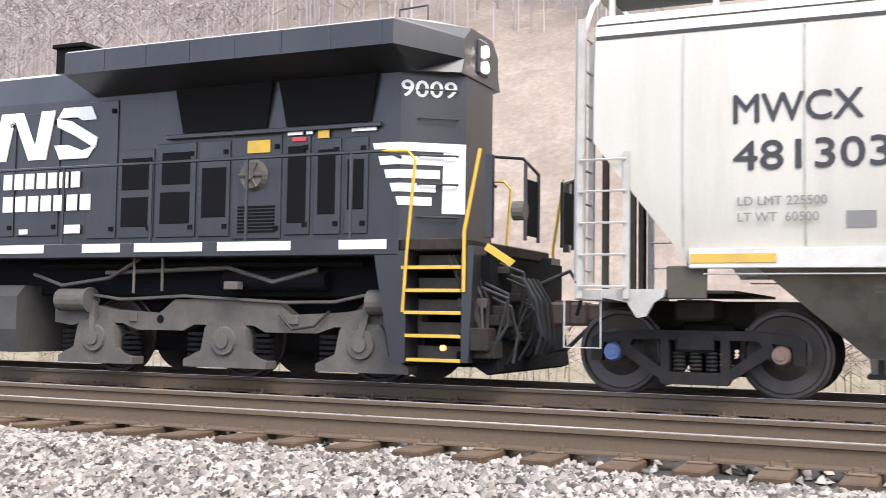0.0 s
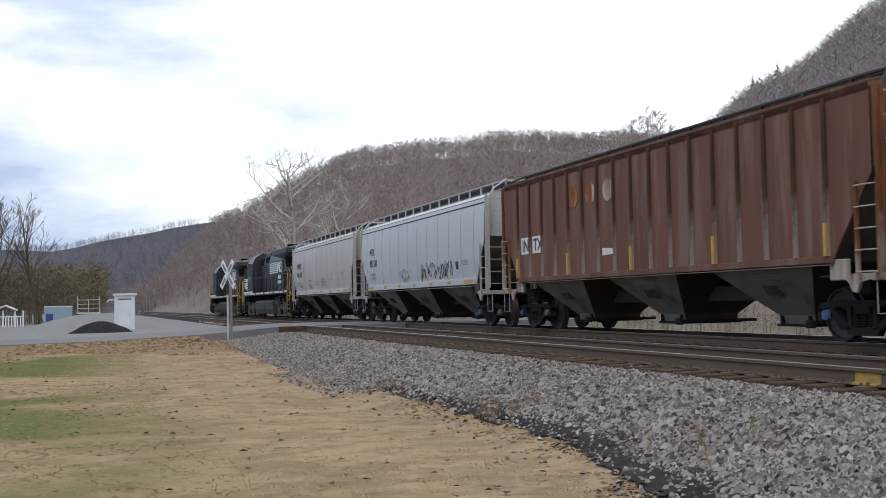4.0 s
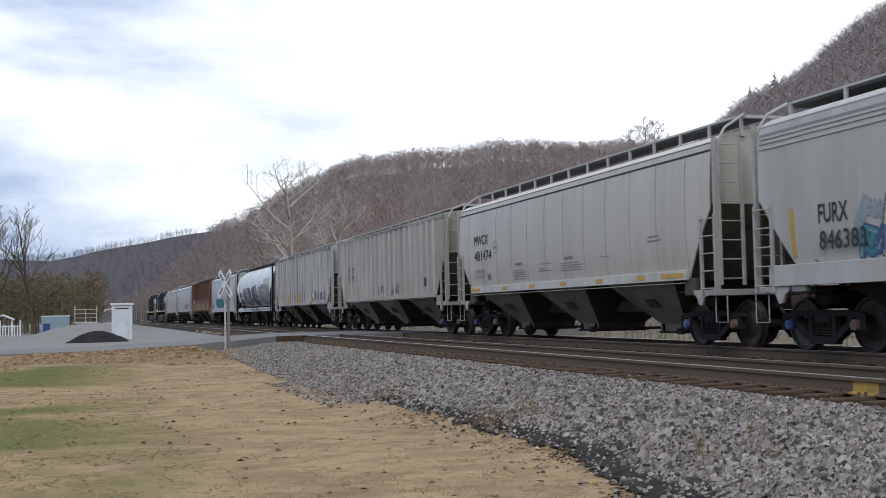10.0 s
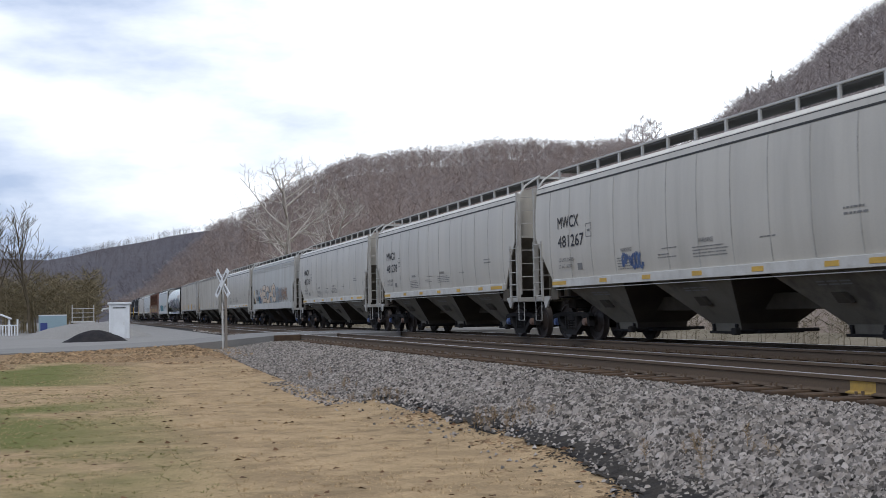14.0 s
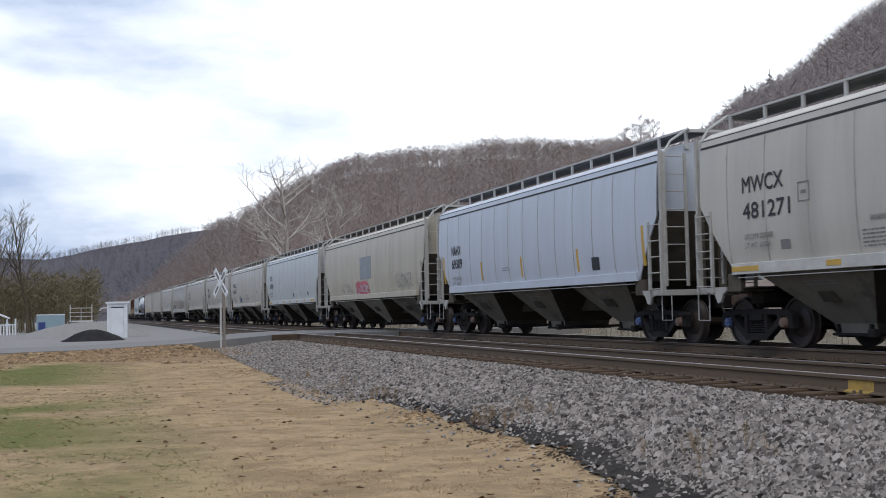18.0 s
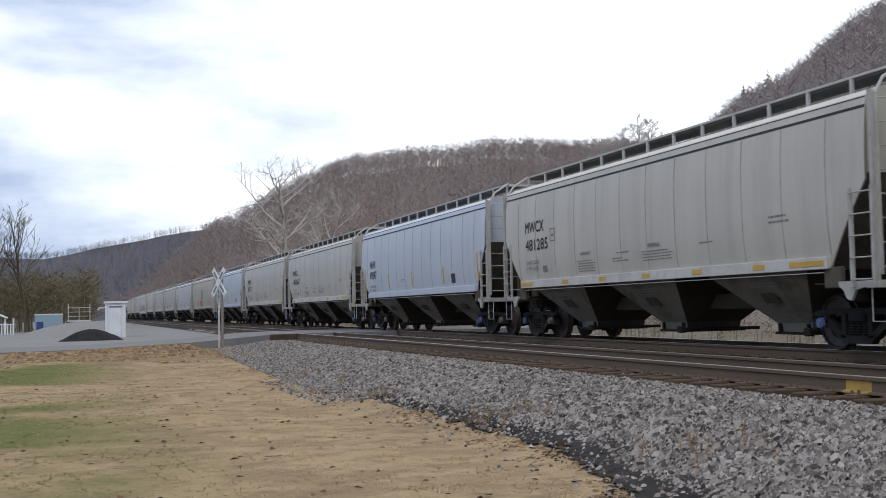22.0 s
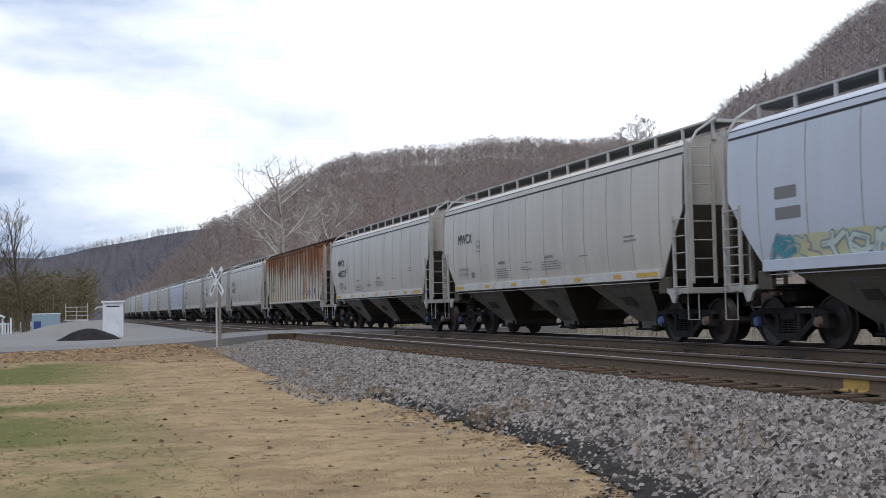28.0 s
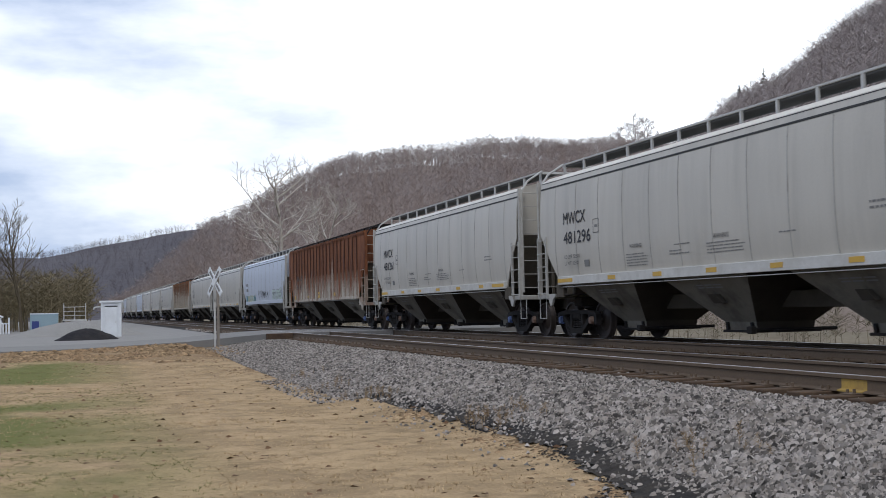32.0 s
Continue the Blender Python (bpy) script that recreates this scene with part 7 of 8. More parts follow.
            bar([(k * 1.55, e + q * 1.33, 0.85), (k * 1.55, e + q * 1.28, 1.6), (k * 1.54, e + q * 1.20, 2.58), (k * 1.52, e + q * 1.3, 2.69), (k * 1.5, e + q * 1.65, 2.71)], 0.019, "bright_yellow", c, "step_handrail", "yellow tubular step handrail")
            bar([(k * 1.55, e + q * 0.58, 1.08), (k * 1.55, e + q * 0.58, 1.75), (k * 1.50, e + q * 0.42, 2.68)], 0.022, "bright_yellow", c, "step_handrail", "yellow tubular step handrail")
            part("end_rail_post", Shape().box(*sorted((k * 1.36, k * 1.44)), *sorted((e + q * 0.3, e + q * 0.38)), 1.69, 2.62), K, c)
            bar([(k * 1.40, e + q * 0.34, 2.6), (k * 1.0, e + q * 0.1, 2.62), (k * 0.45, e + q * 0.1, 2.5)], 0.02, K, c, "end_rail")
            bar((k * 0.9, e + q * 0.1, 1.69), (k * 0.9, e + q * 0.1, 2.58), 0.022, K, c, "end_rail_post")
            bar((k * 0.45, e + q * 0.1, 1.69), (k * 0.45, e + q * 0.1, 2.5), 0.022, K, c, "end_rail_post")
            part("end_panel", Shape().box(*sorted((k * 0.5, k * 0.86)), e + q * 0.1 - 0.012, e + q * 0.1 + 0.012, 1.75, 2.4), "loco_dark", c)
        part("step_lamp", Shape().cyl((-1.23, e + q * 0.95, 0.45), (-1.27, e + q * 0.95, 0.45), 0.035, n=10), "step_lamp", c, "lit amber step lamp")
        part("lift_lever", Shape().prism([(e - q * 0.02, 1.42), (e + q * 0.3, 1.62), (e + q * 0.34, 1.55), (e + q * 0.04, 1.36)], 0, -1.545, -1.52), "bright_yellow", c)
        part("coupler", Shape().box(-0.14, 0.14, *sorted((e - q * 0.42, e + q * 0.1)), 0.72, 1.0, 0.03), "brown_cap", c)
        for i in range(4):
            x = -1.1 + i * 0.16
            bar([(x, e + q * 0.05, 1.25), (x - 0.03, e - q * 0.12, 1.0), (x, e - q * 0.18, 0.62 - 0.06 * i), (x + 0.05, e - q * 0.1, 0.4)], 0.022, "rubber", c, "air_hose")
        bar([(-0.6, e, 1.2), (-0.62, e - q * 0.35, 1.35), (-0.6, e - q * 0.5, 1.1), (-0.5, e - q * 0.4, 0.85)], 0.025, "rubber", c, "jumper_cable")
        jog = random.Random(int(q) + 7)
        for i in range(16):
            x, z0, d = -1.38 + 0.075 * i, jog.uniform(0.3, 1.35), jog.uniform(0.05, 0.14)
            part("pilot_fitting", Shape().box(x - d, x + d, *sorted((f - q * jog.uniform(0.0, 0.14), f + q * 0.2)), z0 - d * 0.8, z0 + d * jog.uniform(0.4, 1.4), 0.015), jog.choice(("grimy_steel", "loco_dark", "grimy_steel", "truck")), c)
        for i in range(11):
            x, z0 = -1.42 + 0.11 * i, jog.uniform(1.0, 1.45)
            pts = [(x, f + q * 0.1, z0), (x + jog.uniform(-0.08, 0.08), f - q * jog.uniform(0.1, 0.3), z0 - 0.12), (x + jog.uniform(-0.1, 0.1), f - q * jog.uniform(0.1, 0.36), z0 - 0.45), (x + jog.uniform(-0.06, 0.06), f - q * jog.uniform(0.0, 0.2), z0 - 0.75)]
            bar(pts, 0.018, "rubber", c, "air_hose")
        part("bell_housing", Shape().cyl((-1.22, e + q * 0.12, 2.0), (-1.22, e - q * 0.02, 2.0), 0.11, n=14), "loco_dust", c)
    # fuel tank, air reservoirs and pipes
    part("fuel_tank", Shape().prism([(-1.45, 0.55), (-1.35, 0.24), (1.35, 0.24), (1.45, 0.55), (1.45, 1.0), (1.3, 1.15), (-1.3, 1.15), (-1.45, 1.0)], 1, Y(7.55), Y(14.9)), "loco_tank", c, "dark angular fuel tank")
    for k in (-1, 1):
        part("tank_rib", Shape().box(*sorted((k * 1.44, k * 1.465)), Y(10.9), Y(10.98), 0.55, 1.05), K, c)
        bar([(k * 1.2, Y(3.0), 1.35), (k * 1.25, Y(3.6), 1.2), (k * 1.2, Y(4.3), 1.38), (k * 1.25, Y(6.2), 1.32)], 0.03, "loco_dust", c, "air_pipe")
        bar([(k * 1.3, Y(5.6), 1.5), (k * 1.3, Y(6.1), 1.25), (k * 1.3, Y(6.9), 1.15), (k * 1.3, Y(7.4), 1.3)], 0.025, "loco_dust", c, "air_pipe")
        bar((k * 1.42, Y(5.6), 1.5), (k * 1.42, Y(5.6), 1.05), 0.018, "loco_dust", c, "drain_pipe")
        bar((k * 1.42, Y(5.15), 1.5), (k * 1.42, Y(5.15), 1.08), 0.018, "loco_dust", c, "drain_pipe")
        part("junction_box", Shape().box(*sorted((k * 1.3, k * 1.44)), Y(4.0), Y(4.2), 1.1, 1.2, 0.01), "loco_dust", c)
        bar((k * 1.15, Y(2.4), 1.42), (k * 1.15, Y(7.4), 1.42), 0.035, "loco_dark", c, "air_pipe")
        part("air_reservoir", Shape().cyl((k * 1.1, Y(2.9), 1.22), (k * 1.1, Y(4.4), 1.22), 0.12, n=14), "loco_dark", c)
    loco_truck(c, Y(4.35), 1)
    loco_truck(c, Y(LL - 4.35), -1)
    # cab and nose
    cab = [(-1.5, 1.69), (-1.5, 3.75), (-1.25, 4.25), (-0.8, 4.52), (0.8, 4.52), (1.25, 4.25), (1.5, 3.75), (1.5, 1.69)]
    part("cab", Shape().prism(cab, 1, Y(15.9), Y(18.4)), K, c)
    part("nose", Shape().loft([[(-1.3, Y(18.4), 1.69), (-1.3, Y(18.4), 3.1), (-1.0, Y(18.4), 3.35), (1.0, Y(18.4), 3.35), (1.3, Y(18.4), 3.1), (1.3, Y(18.4), 1.69)], [(-1.05, Y(20.2), 1.69), (-1.05, Y(20.2), 2.9), (-0.8, Y(20.2), 3.1), (0.8, Y(20.2), 3.1), (1.05, Y(20.2), 2.9), (1.05, Y(20.2), 1.69)]]), K, c)
    for k in (-1, 1):
        for y0, y1 in ((16.35, 17.1), (17.2, 17.95)):
            w = part("cab_window", Shape().box(*sorted((k * 1.495, k * 1.512)), Y(y0), Y(y1), 3.05, 3.7, 0.006), "glass", c)
            part("window_frame", Shape().box(*sorted((k * 1.49, k * 1.506)), Y(y0 - 0.05), Y(y1 + 0.05), 3.0, 3.75, 0.006), "loco_dust", w)
        part("windscreen", Shape().box(*sorted((k * 0.1, k * 1.1)), Y(18.39), Y(18.415), 3.45, 4.05, 0.006), "glass", c)
        part("sun_visor", Shape().box(*sorted((k * 1.5, k * 1.72)), Y(16.3), Y(18.0), 3.76, 3.79), K, c)
        part("cab_sill_stripe", Shape().box(*sorted((k * 1.50, k * 1.55)), Y(15.9), Y(19.9), 1.69, 1.82, 0.01), "white_ink", c)
        for i in range(5):
            part("nose_stripe", Shape().box(*sorted((k * 1.05, k * 1.33)), Y(19.6 - 0.1 * i), Y(20.21), 1.95 + 0.17 * i, 2.05 + 0.17 * i), "white_ink", c, "white warning stripe")
    part("cab_number", words(number, 0.26, "white_ink", 1.0), None, c, at=on_side(-1.512, Y(17.7), 2.62))
    part("electrical_cabinet", Shape().box(-1.35, 1.35, Y(15.0), Y(15.9), 1.69, 3.2, 0.02), K, c)
    part("inertial_filter", Shape().box(-0.94, 0.94, Y(14.2), Y(15.3), 3.5, 4.1, 0.02), "loco_dark", c)
    TRAIN.append(c)
    return c


lead = locomotive(3.6, "9009")
second = copy_thing(lead, pose(TRAIN_TRACK, 3.6 + LL * 1.5, 0))
for ob in [o for o in second.children if o.name.startswith(("road_number", "cab_number"))]:
    bpy.data.objects.remove(ob)
tagged(second, "black leading diesel locomotive with dusty trucks and white stripes")
TRAIN.append(second)


# ---- tracks, crossing and the lot beside it ----
near_track = track(NEAR_TRACK, "railway_track", "empty near railway track with rusty rails on weathered ties", 150)
far_track = track(TRAIN_TRACK, "railway_track", "far railway track that carries the train", 150)
for x, y0, y1 in ((NEAR_TRACK - 0.7525, 9.94, 10.36), (NEAR_TRACK + 0.7525, 9.97, 10.36)):
    s = Shape().prism([(x - 0.079, -0.186), (x - 0.079, -0.170), (x - 0.014, -0.155), (x - 0.012, -0.045), (x - 0.008, -0.045), (x - 0.008, -0.186)], 1, y0, y1)
    part("paint_mark", s, "worn_yellow", near_track, "yellow paint mark on the rail web")


def crossing():
    s = Shape()
    prof = [(-70, -0.46), (-6, -0.46), (0, -0.40), (4, -0.25), (6.8, -0.04), (7.9, -0.012)]
    ring = prof + [(7.9, -0.5), (-70, -0.9)]
    s.prism([(x, z) for x, z in ring], 1, 43.0, 50.0)
    tagged(new("road", s.mesh("road", "asphalt")), "worn pale grey road climbing to the crossing", "road", kind="structure")
    t = thing("crossing", pose(0, 0, 0), "level crossing of grey panels between the rails", "level crossing", kind="structure")
    for x0, x1 in ((8.13, 9.40), (9.63, 12.0), (12.23, 13.5), (13.73, 20.0)):
        part("crossing_panel", Shape().box(x0, x1, 43.0, 50.0, -0.3, -0.008, 0.01), "asphalt", t)
    part("header_timber", Shape().box(6.9, 7.9, 42.7, 42.98, -0.3, -0.02, 0.01), "tie", t)


def crossbuck():
    c = thing("crossbuck", pose(4.97, 42.0, -0.52), "weathered wooden post with a white railway crossbuck", "crossing sign")
    part("post", Shape().box(-0.05, 0.05, -0.05, 0.05, -0.2, 2.94, 0.01), "post_wood", c)
    part("steel_stake", Shape().box(-0.16, -0.10, -0.12, -0.06, 0, 1.75), "galvanised", c)
    for a in (48, -48):
        b = part("blade", Shape().box(-0.65, 0.65, -0.012, 0.012, -0.115, 0.115, 0.004), "shed_white", c, "white sign blade with dark writing", at=Matrix.Translation((-0.08, -0.05, 2.5)) @ pose(0, 0, 0, 0, 0, -66) @ pose(0, -0.03 if a > 0 else -0.06, 0, 0, a, 0))
        part("writing", Shape().box(-0.52, -0.18, -0.016, -0.0125, -0.05, 0.05).box(0.16, 0.50, -0.016, -0.0125, -0.05, 0.05), "faded_ink", b)


def shed():
    c = thing("equipment_shed", pose(1.95, 70, -0.52, 0, 0, -4), "narrow white metal equipment cabinet with a recessed door", "shed")
    part("body", Shape().box(-0.58, 0.58, -0.6, 0.6, 0, 2.08, 0.015), "shed_white", c)
    part("roof", Shape().box(-0.66, 0.68, -0.7, 0.7, 2.08, 2.2, 0.015), "shed_white", c)
    d = part("door", Shape().box(-0.34, 0.36, -0.625, -0.6, 0.1, 1.82, 0.006), "shed_white", c)
    part("door_handle", Shape().box(0.26, 0.30, -0.66, -0.62, 0.85, 1.0), "galvanised", d)
    part("door_head", Shape().box(-0.36, 0.38, -0.63, -0.6, 1.84, 1.9), "truck", c)
    for x in (-0.52, 0.52):
        part("corner_trim", Shape().box(x - 0.06, x + 0.06, -0.64, -0.6, 0, 2.08), "shed_white", c)
    part("lamp_arm", Shape().tube([(-0.58, -0.5, 1.85), (-0.95, -0.55, 1.8), (-1.0, -0.55, 1.68)], 0.05, 6), "galvanised", c)


def heap(name, x, y, z, rx, ry, h, mat, label, seed):
    s = Shape()
    rings = []
    n, m = 40, 10
    for j in range(m + 1):
        u = j / m
        rings.append([(rx * (1 - u) * math.cos(2 * math.pi * i / n) * (1 + 0.12 * noise.noise((i * 0.35, seed, u))), ry * (1 - u) * math.sin(2 * math.pi * i / n) * (1 + 0.12 * noise.noise((i * 0.3, seed + 3, u))),
                       h * math.sin(u * math.pi / 2) ** 1.2 + 0.06 * noise.noise((i * 0.6, j * 0.9, seed)) * (1 if j else 0)) for i in range(n)])
    s.loft(rings)
    ob = new(name, s.mesh(name, mat, True))
    ob.location = (x, y, z)
    return tagged(ob, label, "heap")


def container():
    c = thing("storage_container", pose(-2.5, 95, -0.75, 0, 0, 3), "pale blue metal storage container with a dark blue panel", "container")
    part("body", Shape().box(-1.05, 1.05, 0, 2.4, 0.06, 1.75, 0.02), "container_blue", c)
    for i in range(9):
        x = -0.95 + i * 0.235
        part("wall_rib", Shape().box(x - 0.04, x + 0.04, -0.03, 0.0, 0.12, 1.68), "container_blue", c)
    part("blue_panel", Shape().box(-0.95, -0.42, -0.045, -0.03, 0.55, 1.2), "deep_blue", c)
    part("roof_edge", Shape().box(-1.08, 1.08, -0.02, 2.42, 1.75, 1.83, 0.01), "shed_white", c)


def platform():
    c = thing("loading_platform", pose(-0.2, 96, -0.45), "raised steel platform with pale tubular guard rails", "platform")
    part("deck", Shape().box(-0.95, 0.95, 0, 1.6, 0.85, 0.97, 0.01), "galvanised", c)
    for x in (-0.85, 0.0, 0.85):
        for y in (0.08, 1.5):
            part("leg", Shape().box(x - 0.05, x + 0.05, y - 0.05, y + 0.05, 0, 0.85), "truck", c)
            part("rail_post", Shape().box(x - 0.025, x + 0.025, y - 0.025, y + 0.025, 0.97, 2.3 if x else 2.0), "galvanised", c)
    for z in (1.3, 1.65, 2.0):
        for y in (0.08, 1.5):
            part("guard_rail", Shape().box(-0.9, 0.9, y - 0.02, y + 0.02, z - 0.02, z + 0.02), "galvanised", c)


def shelter():
    c = thing("white_porch", pose(-6.0, 92, -0.72), "small white porch with slatted rails and pitched roof", "porch")
    for x in (-1.3, -0.45, 0.4, 1.0):
        part("post", Shape().box(x - 0.06, x + 0.06, -0.06, 0.06, 0, 1.5), "shed_white", c)
    part("roof", Shape().prism([(-1.6, 1.45), (-0.3, 1.95), (0.5, 1.6), (0.5, 1.5), (-0.3, 1.85), (-1.6, 1.36)], 1, -0.3, 1.8), "shed_white", c)
    part("top_rail", Shape().box(-1.4, 1.05, -0.05, 0.05, 1.0, 1.08), "shed_white", c)
    for i in range(12):
        x = -1.35 + i * 0.215
        part("slat", Shape().box(x - 0.045, x + 0.045, -0.03, 0.03, 0.05, 1.0), "shed_white", c)


def white_pole():
    c = thing("white_pole", pose(-2.74, 28.2, -0.80), "slender white pole with a small dark cap on the lawn", "pole")
    part("shaft", Shape().cyl((0, 0, 0), (0, 0, 3.0), 0.055, n=12), "shed_white", c)
    part("rod", Shape().cyl((0, 0, 3.0), (0, 0, 3.7), 0.02, n=8), "truck", c)
    part("cap", Shape().cyl((0, 0, 3.7), (0, 0, 3.78), 0.09, n=10), "truck", c)


def limb_tree(name, x, y, z, height, lean, mat, label, seed, spread=0.55, limbs=10, girth=0.014, clear=0.3, least=0.016):
    """A leafless tree: a wandering leader with limbs along it, their branches and twigs. One mesh for trunk and limbs, one for the rest."""
    rng = random.Random(seed)
    c = thing(name, pose(x, y, z), label, "tree")
    trunk, crown = Shape(), Shape()

    def grow(p, d, l, r, k):
        pts, q, e = [p], p, d.copy()
        n = (7, 5, 4, 3)[k]
        for i in range(n):
            e = (e + Vector((rng.uniform(-1, 1), rng.uniform(-1, 1), rng.uniform(-0.6, 0.9))) * (0.10, 0.20, 0.26, 0.3)[k] + Vector((0, 0, 0.05))).normalized()
            q = q + e * (l / n)
            pts.append(q)
        limb = Shape()
        (trunk, limb, crown, crown)[k].tube([tuple(o) for o in pts], [max(least, r * (1 - 0.8 * i / n)) for i in range(n + 1)], (8, 6, 4, 3)[k])
        if k == 1:
            part("limb", limb, mat, c)
        if k == 3:
            return
        count = (limbs, 6, 4)[k]
        for j in range(count):
            t = (clear if k == 0 else 0.25) + (1 - (clear if k == 0 else 0.25)) * (j + rng.random()) / count
            u = t * n
            i = min(int(u), n - 1)
            at = pts[i].lerp(pts[i + 1], u - i)
            along = (pts[i + 1] - pts[i]).normalized()
            a = rng.uniform(0, 6.28)
            side = Vector((math.cos(a), math.sin(a), rng.uniform(-0.1, 0.5)))
            out = (along * (1 - spread) + (side - along * side.dot(along)).normalized() * spread).normalized()
            grow(at, out, l * rng.uniform(0.42, 0.60) * (1.3 - 0.75 * t), r * (0.62 - 0.3 * t), k + 1)
    grow(Vector((0, 0, -0.2)), Vector(lean).normalized(), height * 0.9, height * girth, 0)
    part("trunk", trunk, mat, c)
    part("crown", crown, mat, c)
    return c


def conifer(x, y, z, h, seed):
    rng = random.Random(seed)
    c = thing("conifer", pose(x, y, z), "dark green conifer on the bare ridge", "tree", "ridge conifers")
    part("trunk", Shape().cyl((0, 0, -0.5), (0, 0, h), 0.14, 0.03, 7), "dark_bark", c)
    s = Shape()
    for i in range(70):
        t = rng.uniform(0.12, 1.0)
        a, l = rng.uniform(0, 6.28), h * 0.34 * (1.08 - t) * rng.uniform(0.6, 1.1)
        p = Vector((0, 0, h * t))
        q = p + Vector((l * math.cos(a), l * math.sin(a), -0.15 * l))
        w = Vector((-math.sin(a), math.cos(a), 0)) * l * 0.28
        s.add([tuple(p), tuple(p.lerp(q, 0.6) + w), tuple(q), tuple(p.lerp(q, 0.6) - w), tuple(p.lerp(q, 0.5) + Vector((0, 0, l * 0.22)))], [(0, 1, 4), (1, 2, 4), (2, 3, 4), (3, 0, 4)])
    part("crown", s, "pine", c)


def thicket():
    rng = random.Random(8)
    v, f = bare_tree_shape(77, 16, 7, 1.6)
    rows = []
    for _ in range(620):
        a, d = rng.uniform(-12, 0.6), rng.uniform(104, 150)
        rows.append((d * math.sin(radians(a)), d * math.cos(radians(a)), -0.8, rng.uniform(3.5, 7.5), rng.uniform(0, 6.28), 0, 0.9))
    scatter_mesh("thicket", v, f, rows, "thicket", "olive-brown leafless thicket behind the lot", "bushes")
    rows = []
    v, f = bare_tree_shape(78, 14, 4, 1.3)
    for _ in range(1700):
        rows.append((rng.uniform(17.2, 26), rng.uniform(-12, 150), -0.6, rng.uniform(0.8, 2.4), rng.uniform(0, 6.28), 0, 0.8))
    scatter_mesh("trackside_brush", v, f, rows, "brush", "pale dry brush on the bank beyond the track", "bushes")


def cinders():
    """Black cinder dirt in a broken strip along the foot of the ballast."""
    rng = np.random.default_rng(9)
    v = [(0, 0, 0.35), (0.5, 0, 0), (0, 0.5, 0), (-0.5, 0, 0), (0, -0.5, 0)]
    f = [(0, 1, 2), (0, 2, 3), (0, 3, 4), (0, 4, 1)]
    rows = []
    for y in rng.uniform(6, 24, 26000):
        cx = lawn_edge(y) + 0.34
        w = 0.28 * max(0.15, min(1.0, (19 - y) / 6 if y > 13 else 1.0)) * (0.8 + 0.5 * noise.noise((y * 0.7, 3, 3)))
        if y < 9.2:
            w *= 1.6
        x = rng.normal(cx, w * 0.75)
        if noise.noise((x * 1.6, y * 0.8, 12)) + 0.5 * noise.noise((x * 5, y * 4, 3)) < -0.05 + 0.012 * (y - 8):
            continue
        rows.append((x, y, ground_z(x, y) + 0.008, rng.uniform(0.015, 0.05), rng.uniform(0, 6.28), 0, rng.uniform(0.3, 0.8)))
    scatter_mesh("cinders", v, f, rows, "coal_dirt", "black cinder dirt along the foot of the ballast", "dirt")
    # a ragged sheet of fine black dirt between the lawn and the stones
    vs, fs, d = [], [], 0.06
    for j in range(int(19 / d)):
        for i in range(int(1.9 / d)):
            x, y = 4.0 + i * d, 6.0 + j * d
            cx = lawn_edge(y) + 0.26 + 0.12 * noise.noise((1, y * 0.5, 5))
            w = 0.22 * (1 - smooth(12, 22, y)) + 0.06 + 0.12 * noise.noise((4, y * 0.8, 1))
            if abs(x - cx) + 0.14 * noise.noise((x * 5, y * 3, 2)) + 0.10 * noise.noise((x * 14, y * 9, 6)) < w - 0.04 * max(0, noise.noise((x, y * 0.5, 8)) * 4):
                k = len(vs)
                vs += [(a, b, ground_z(a, b) + 0.022 + 0.02 * noise.noise((a * 9, b * 9, 3))) for a, b in ((x, y), (x + d, y), (x + d, y + d), (x, y + d))]
                fs.append((k, k + 1, k + 2, k + 3))
    me = bpy.data.meshes.new("cinder_dirt")
    me.from_pydata(vs, [], fs)
    me.materials.append(M["coal_sheet"])
    tagged(new("cinder_dirt", me), "fine black cinder dirt beside the ballast", "dirt", kind="stuff")
    v, f = bare_tree_shape(55, 26, 3, 2.5)
    rows = []
    for cx, cy, n in ((5.15, 13.3, 34), (4.75, 18.4, 20), (4.6, 21.5, 14), (5.3, 8.8, 12), (4.9, 25, 10)):
        for _ in range(n):
            x, y = cx + random.uniform(-0.5, 0.5) * 0.8, cy + random.uniform(-0.7, 0.7)
            rows.append((x, y, ground_z(x, y), random.uniform(0.12, 0.28), random.uniform(0, 6.28), random.uniform(-0.4, 0.4), 1))
    scatter_mesh("dead_weeds", v, f, rows, "leaf_litter", "tufts of dead brown weeds in the ballast", "weeds")


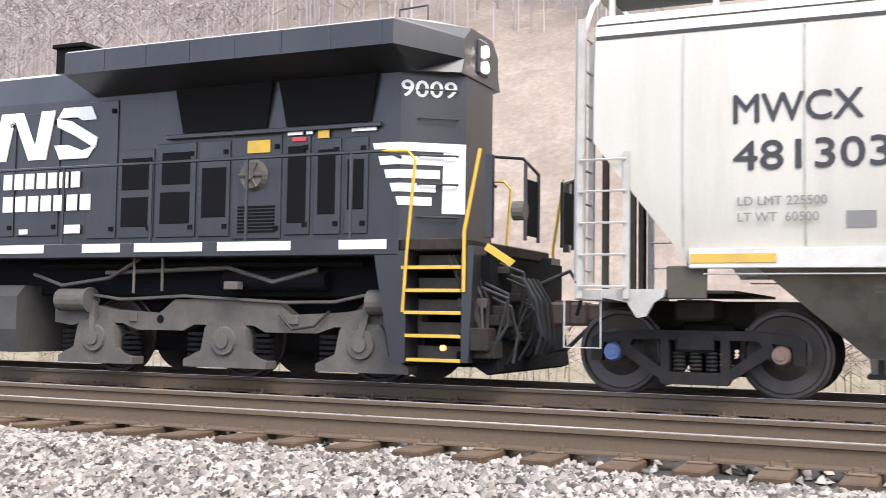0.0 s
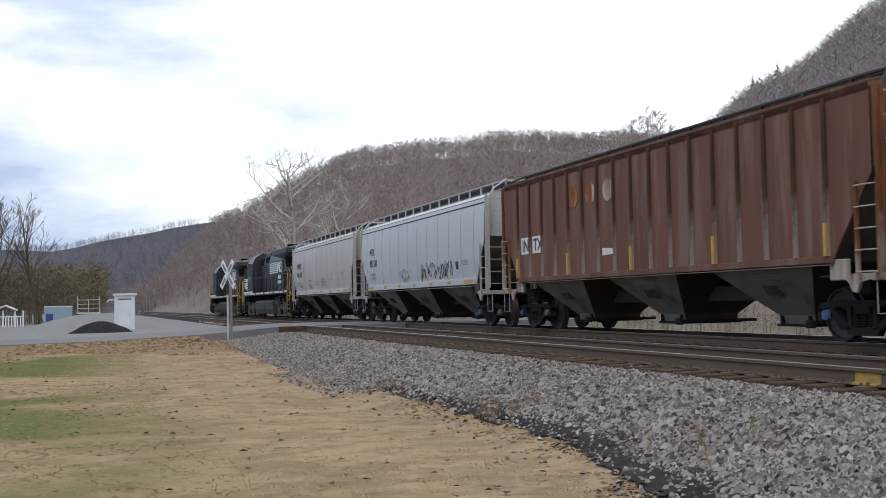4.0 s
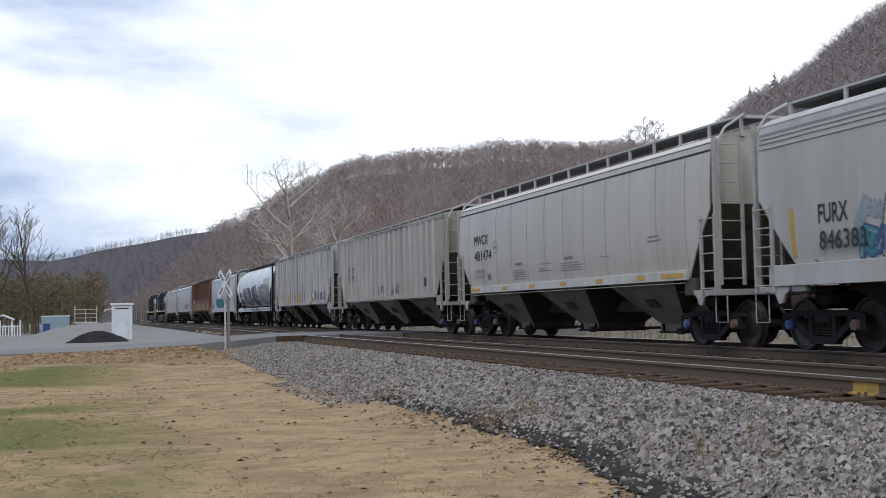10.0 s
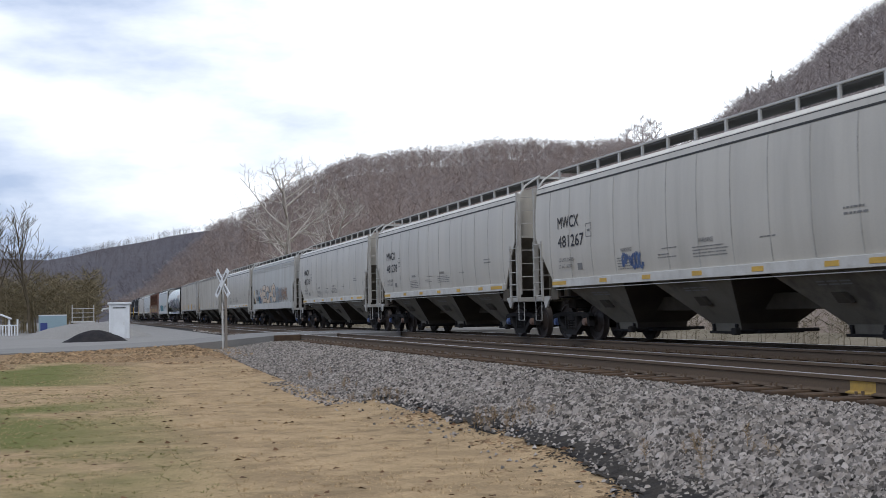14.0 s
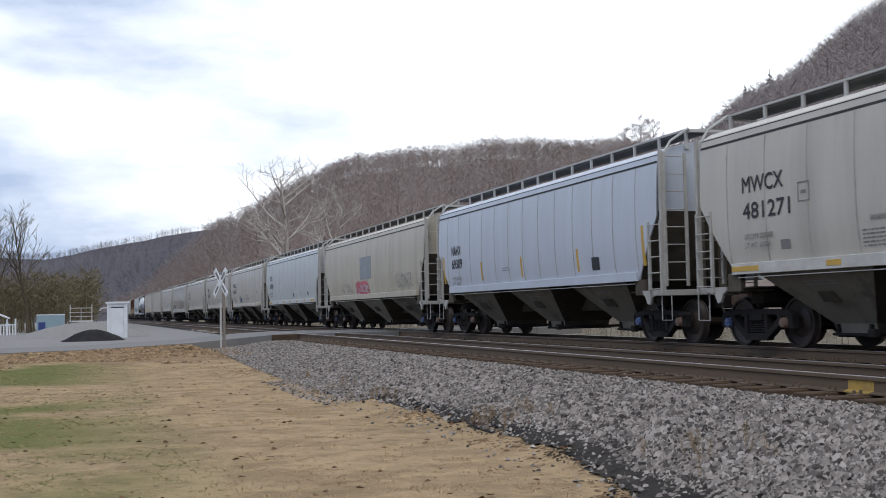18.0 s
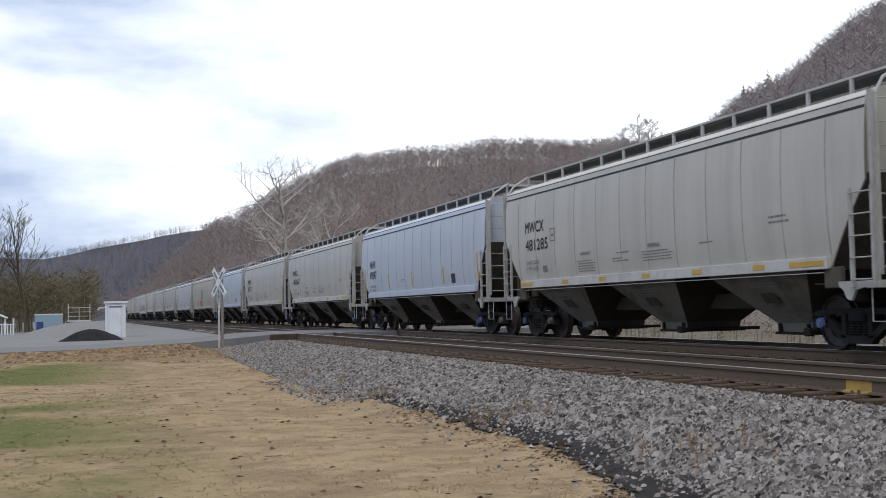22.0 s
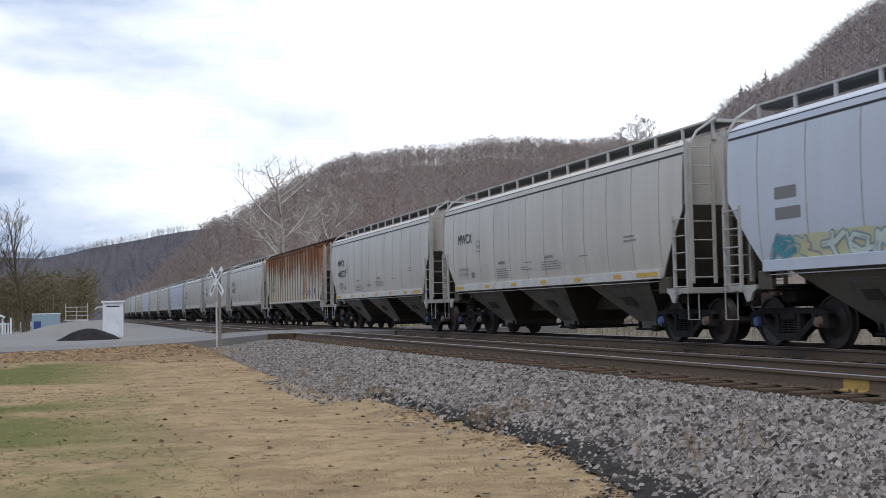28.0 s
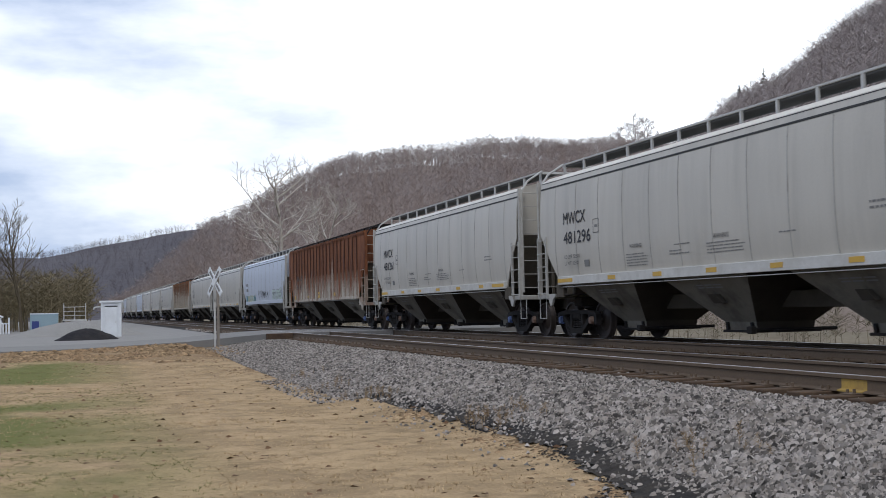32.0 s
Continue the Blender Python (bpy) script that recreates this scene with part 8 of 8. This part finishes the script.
def litter():
    """Clods and drifts of brown leaves on the rise before the road, and weeds along the foot of the ballast."""
    rng = np.random.default_rng(19)
    v = [(0, 0, 0.4), (0.5, 0.1, 0.02), (0.05, 0.5, 0.1), (-0.5, 0.0, 0.02), (-0.1, -0.5, 0.06), (0.3, 0.3, 0.24)]
    f = [(0, 1, 5), (0, 5, 2), (0, 2, 3), (0, 3, 4), (0, 4, 1), (1, 2, 5)]
    rows = []
    for x, y in zip(rng.uniform(-2.5, 5.2, 6500), rng.uniform(35, 43, 6500)):
        if noise.noise((x * 0.5, y * 0.35, 6)) + 0.5 * noise.noise((x * 2, y * 1.5, 1)) < 0.1 - 0.5 * smooth(36, 42, y):
            continue
        rows.append((x, y, ground_z(x, y) - 0.01, rng.uniform(0.07, 0.22), rng.uniform(0, 6.28), rng.uniform(-0.3, 0.3), rng.uniform(0.3, 1.1)))
    scatter_mesh("leaf_clods", v, f, rows, "leaf_clod", "clumps of brown leaf litter before the road", "leaf litter")
    rows = []
    for y in rng.uniform(7, 36, 5000):
        x = rng.normal(lawn_edge(y) - 0.05, 0.16 + 0.006 * y)
        if noise.noise((x, y * 0.6, 4)) > -0.1:
            rows.append((x, y, ground_z(x, y) - 0.005, rng.uniform(0.04, 0.11), rng.uniform(0, 6.28), rng.uniform(-0.3, 0.3), rng.uniform(0.25, 0.7)))
    scatter_mesh("dirt_clods", v, f, rows, "leaf_clod", "brown dirt and dead leaves along the lawn edge", "dirt")


crossing()
crossbuck()
litter()
shed()
heap("gravel_heap", 0.2, 76, -0.6, 4.6, 2.6, 1.08, "gravel", "pale grey gravel heap beside the road", 2)
heap("coal_heap", 0.48, 62.5, -0.62, 1.95, 1.2, 0.74, "black_heap", "low black heap of coal on the gravel lot", 5)
container()
platform()
shelter()
white_pole()
limb_tree("sycamore", 18.6, 103, -0.6, 15.8, (-0.09, 0, 1), "sycamore", "tall pale-barked leafless sycamore behind the railway", 8, 0.66, 12, 0.015, 0.30)
limb_tree("bare_tree", 26.5, 128, 2.5, 13.0, (0.12, 0, 1), "sycamore", "pale leafless tree on the hillside foot", 9, 0.6)
px, py, pz = hill_point("b", 28.3, 1.0)
for dx, h, sd in ((-7, 14.0, 14), (-2, 18.5, 15), (4, 16.5, 16), (9, 12.5, 17)):
    limb_tree("bare_tree", px + dx, py, pz - 1.5, h, (0.02 * dx, 0, 1), "wood_grey", "spreading leafless tree on the ridge crest", sd, 0.62, 13, 0.02, 0.08, 0.06)
for x, h, sd in ((-4.6, 10.6, 3), (-7.3, 10.2, 4), (-10.8, 11.0, 5)):
    limb_tree("bare_tree", x, 103 + (x % 3), -0.7, h, (0.03 * (sd - 4), 0, 1), "dark_bark", "dark leafless tree behind the gravel lot", sd, 0.40)
for a, u, h in ((33.4, 0.985, 6.4), (34.6, 0.99, 6.8), (33.8, 0.96, 5.0)):
    px, py, pz = hill_point("a", a, u)
    conifer(px, py, pz, h, int(a * 10))
thicket()
cinders()


# ---- movement ----
def travelled(t):
    """Metres that the train has gone at t seconds."""
    return 0.3 + 15.15 * t if t < 2 else 0.5 + 15.05 * t


def motions():
    for car in TRAIN:
        x, y, z = car.matrix_basis.translation
        rows = []
        for t in range(33):
            v = y + travelled(t)
            rows.append((t, pose(x + bend(v), v, z, 0, 0, -math.degrees(math.atan((bend(v + 6) - bend(v - 6)) / 12)))))
        walk(car, rows)
    # wheels roll: one set of keys for each seat, shared by all wheelsets that sit alike
    seats = {}
    for car in TRAIN:
        for ob in car.children_recursive:
            if ob.name.startswith("wheelset"):
                seats.setdefault(tuple(round(v, 3) for v in ob.matrix_basis.translation), []).append(ob)
    for (x, y, z), obs in seats.items():
        walk(obs[0], [(k / FPS, pose(x, y, z, -math.degrees(travelled(k / FPS) / z) % 360)) for k in range(0, 32 * FPS + 1)])
        keys = obs[0].animation_data
        for ob in obs[1:]:
            ob.rotation_mode = "QUATERNION"
            mine = ob.animation_data_create()
            mine.action = keys.action
            mine.action_slot = keys.action_slot


motions()
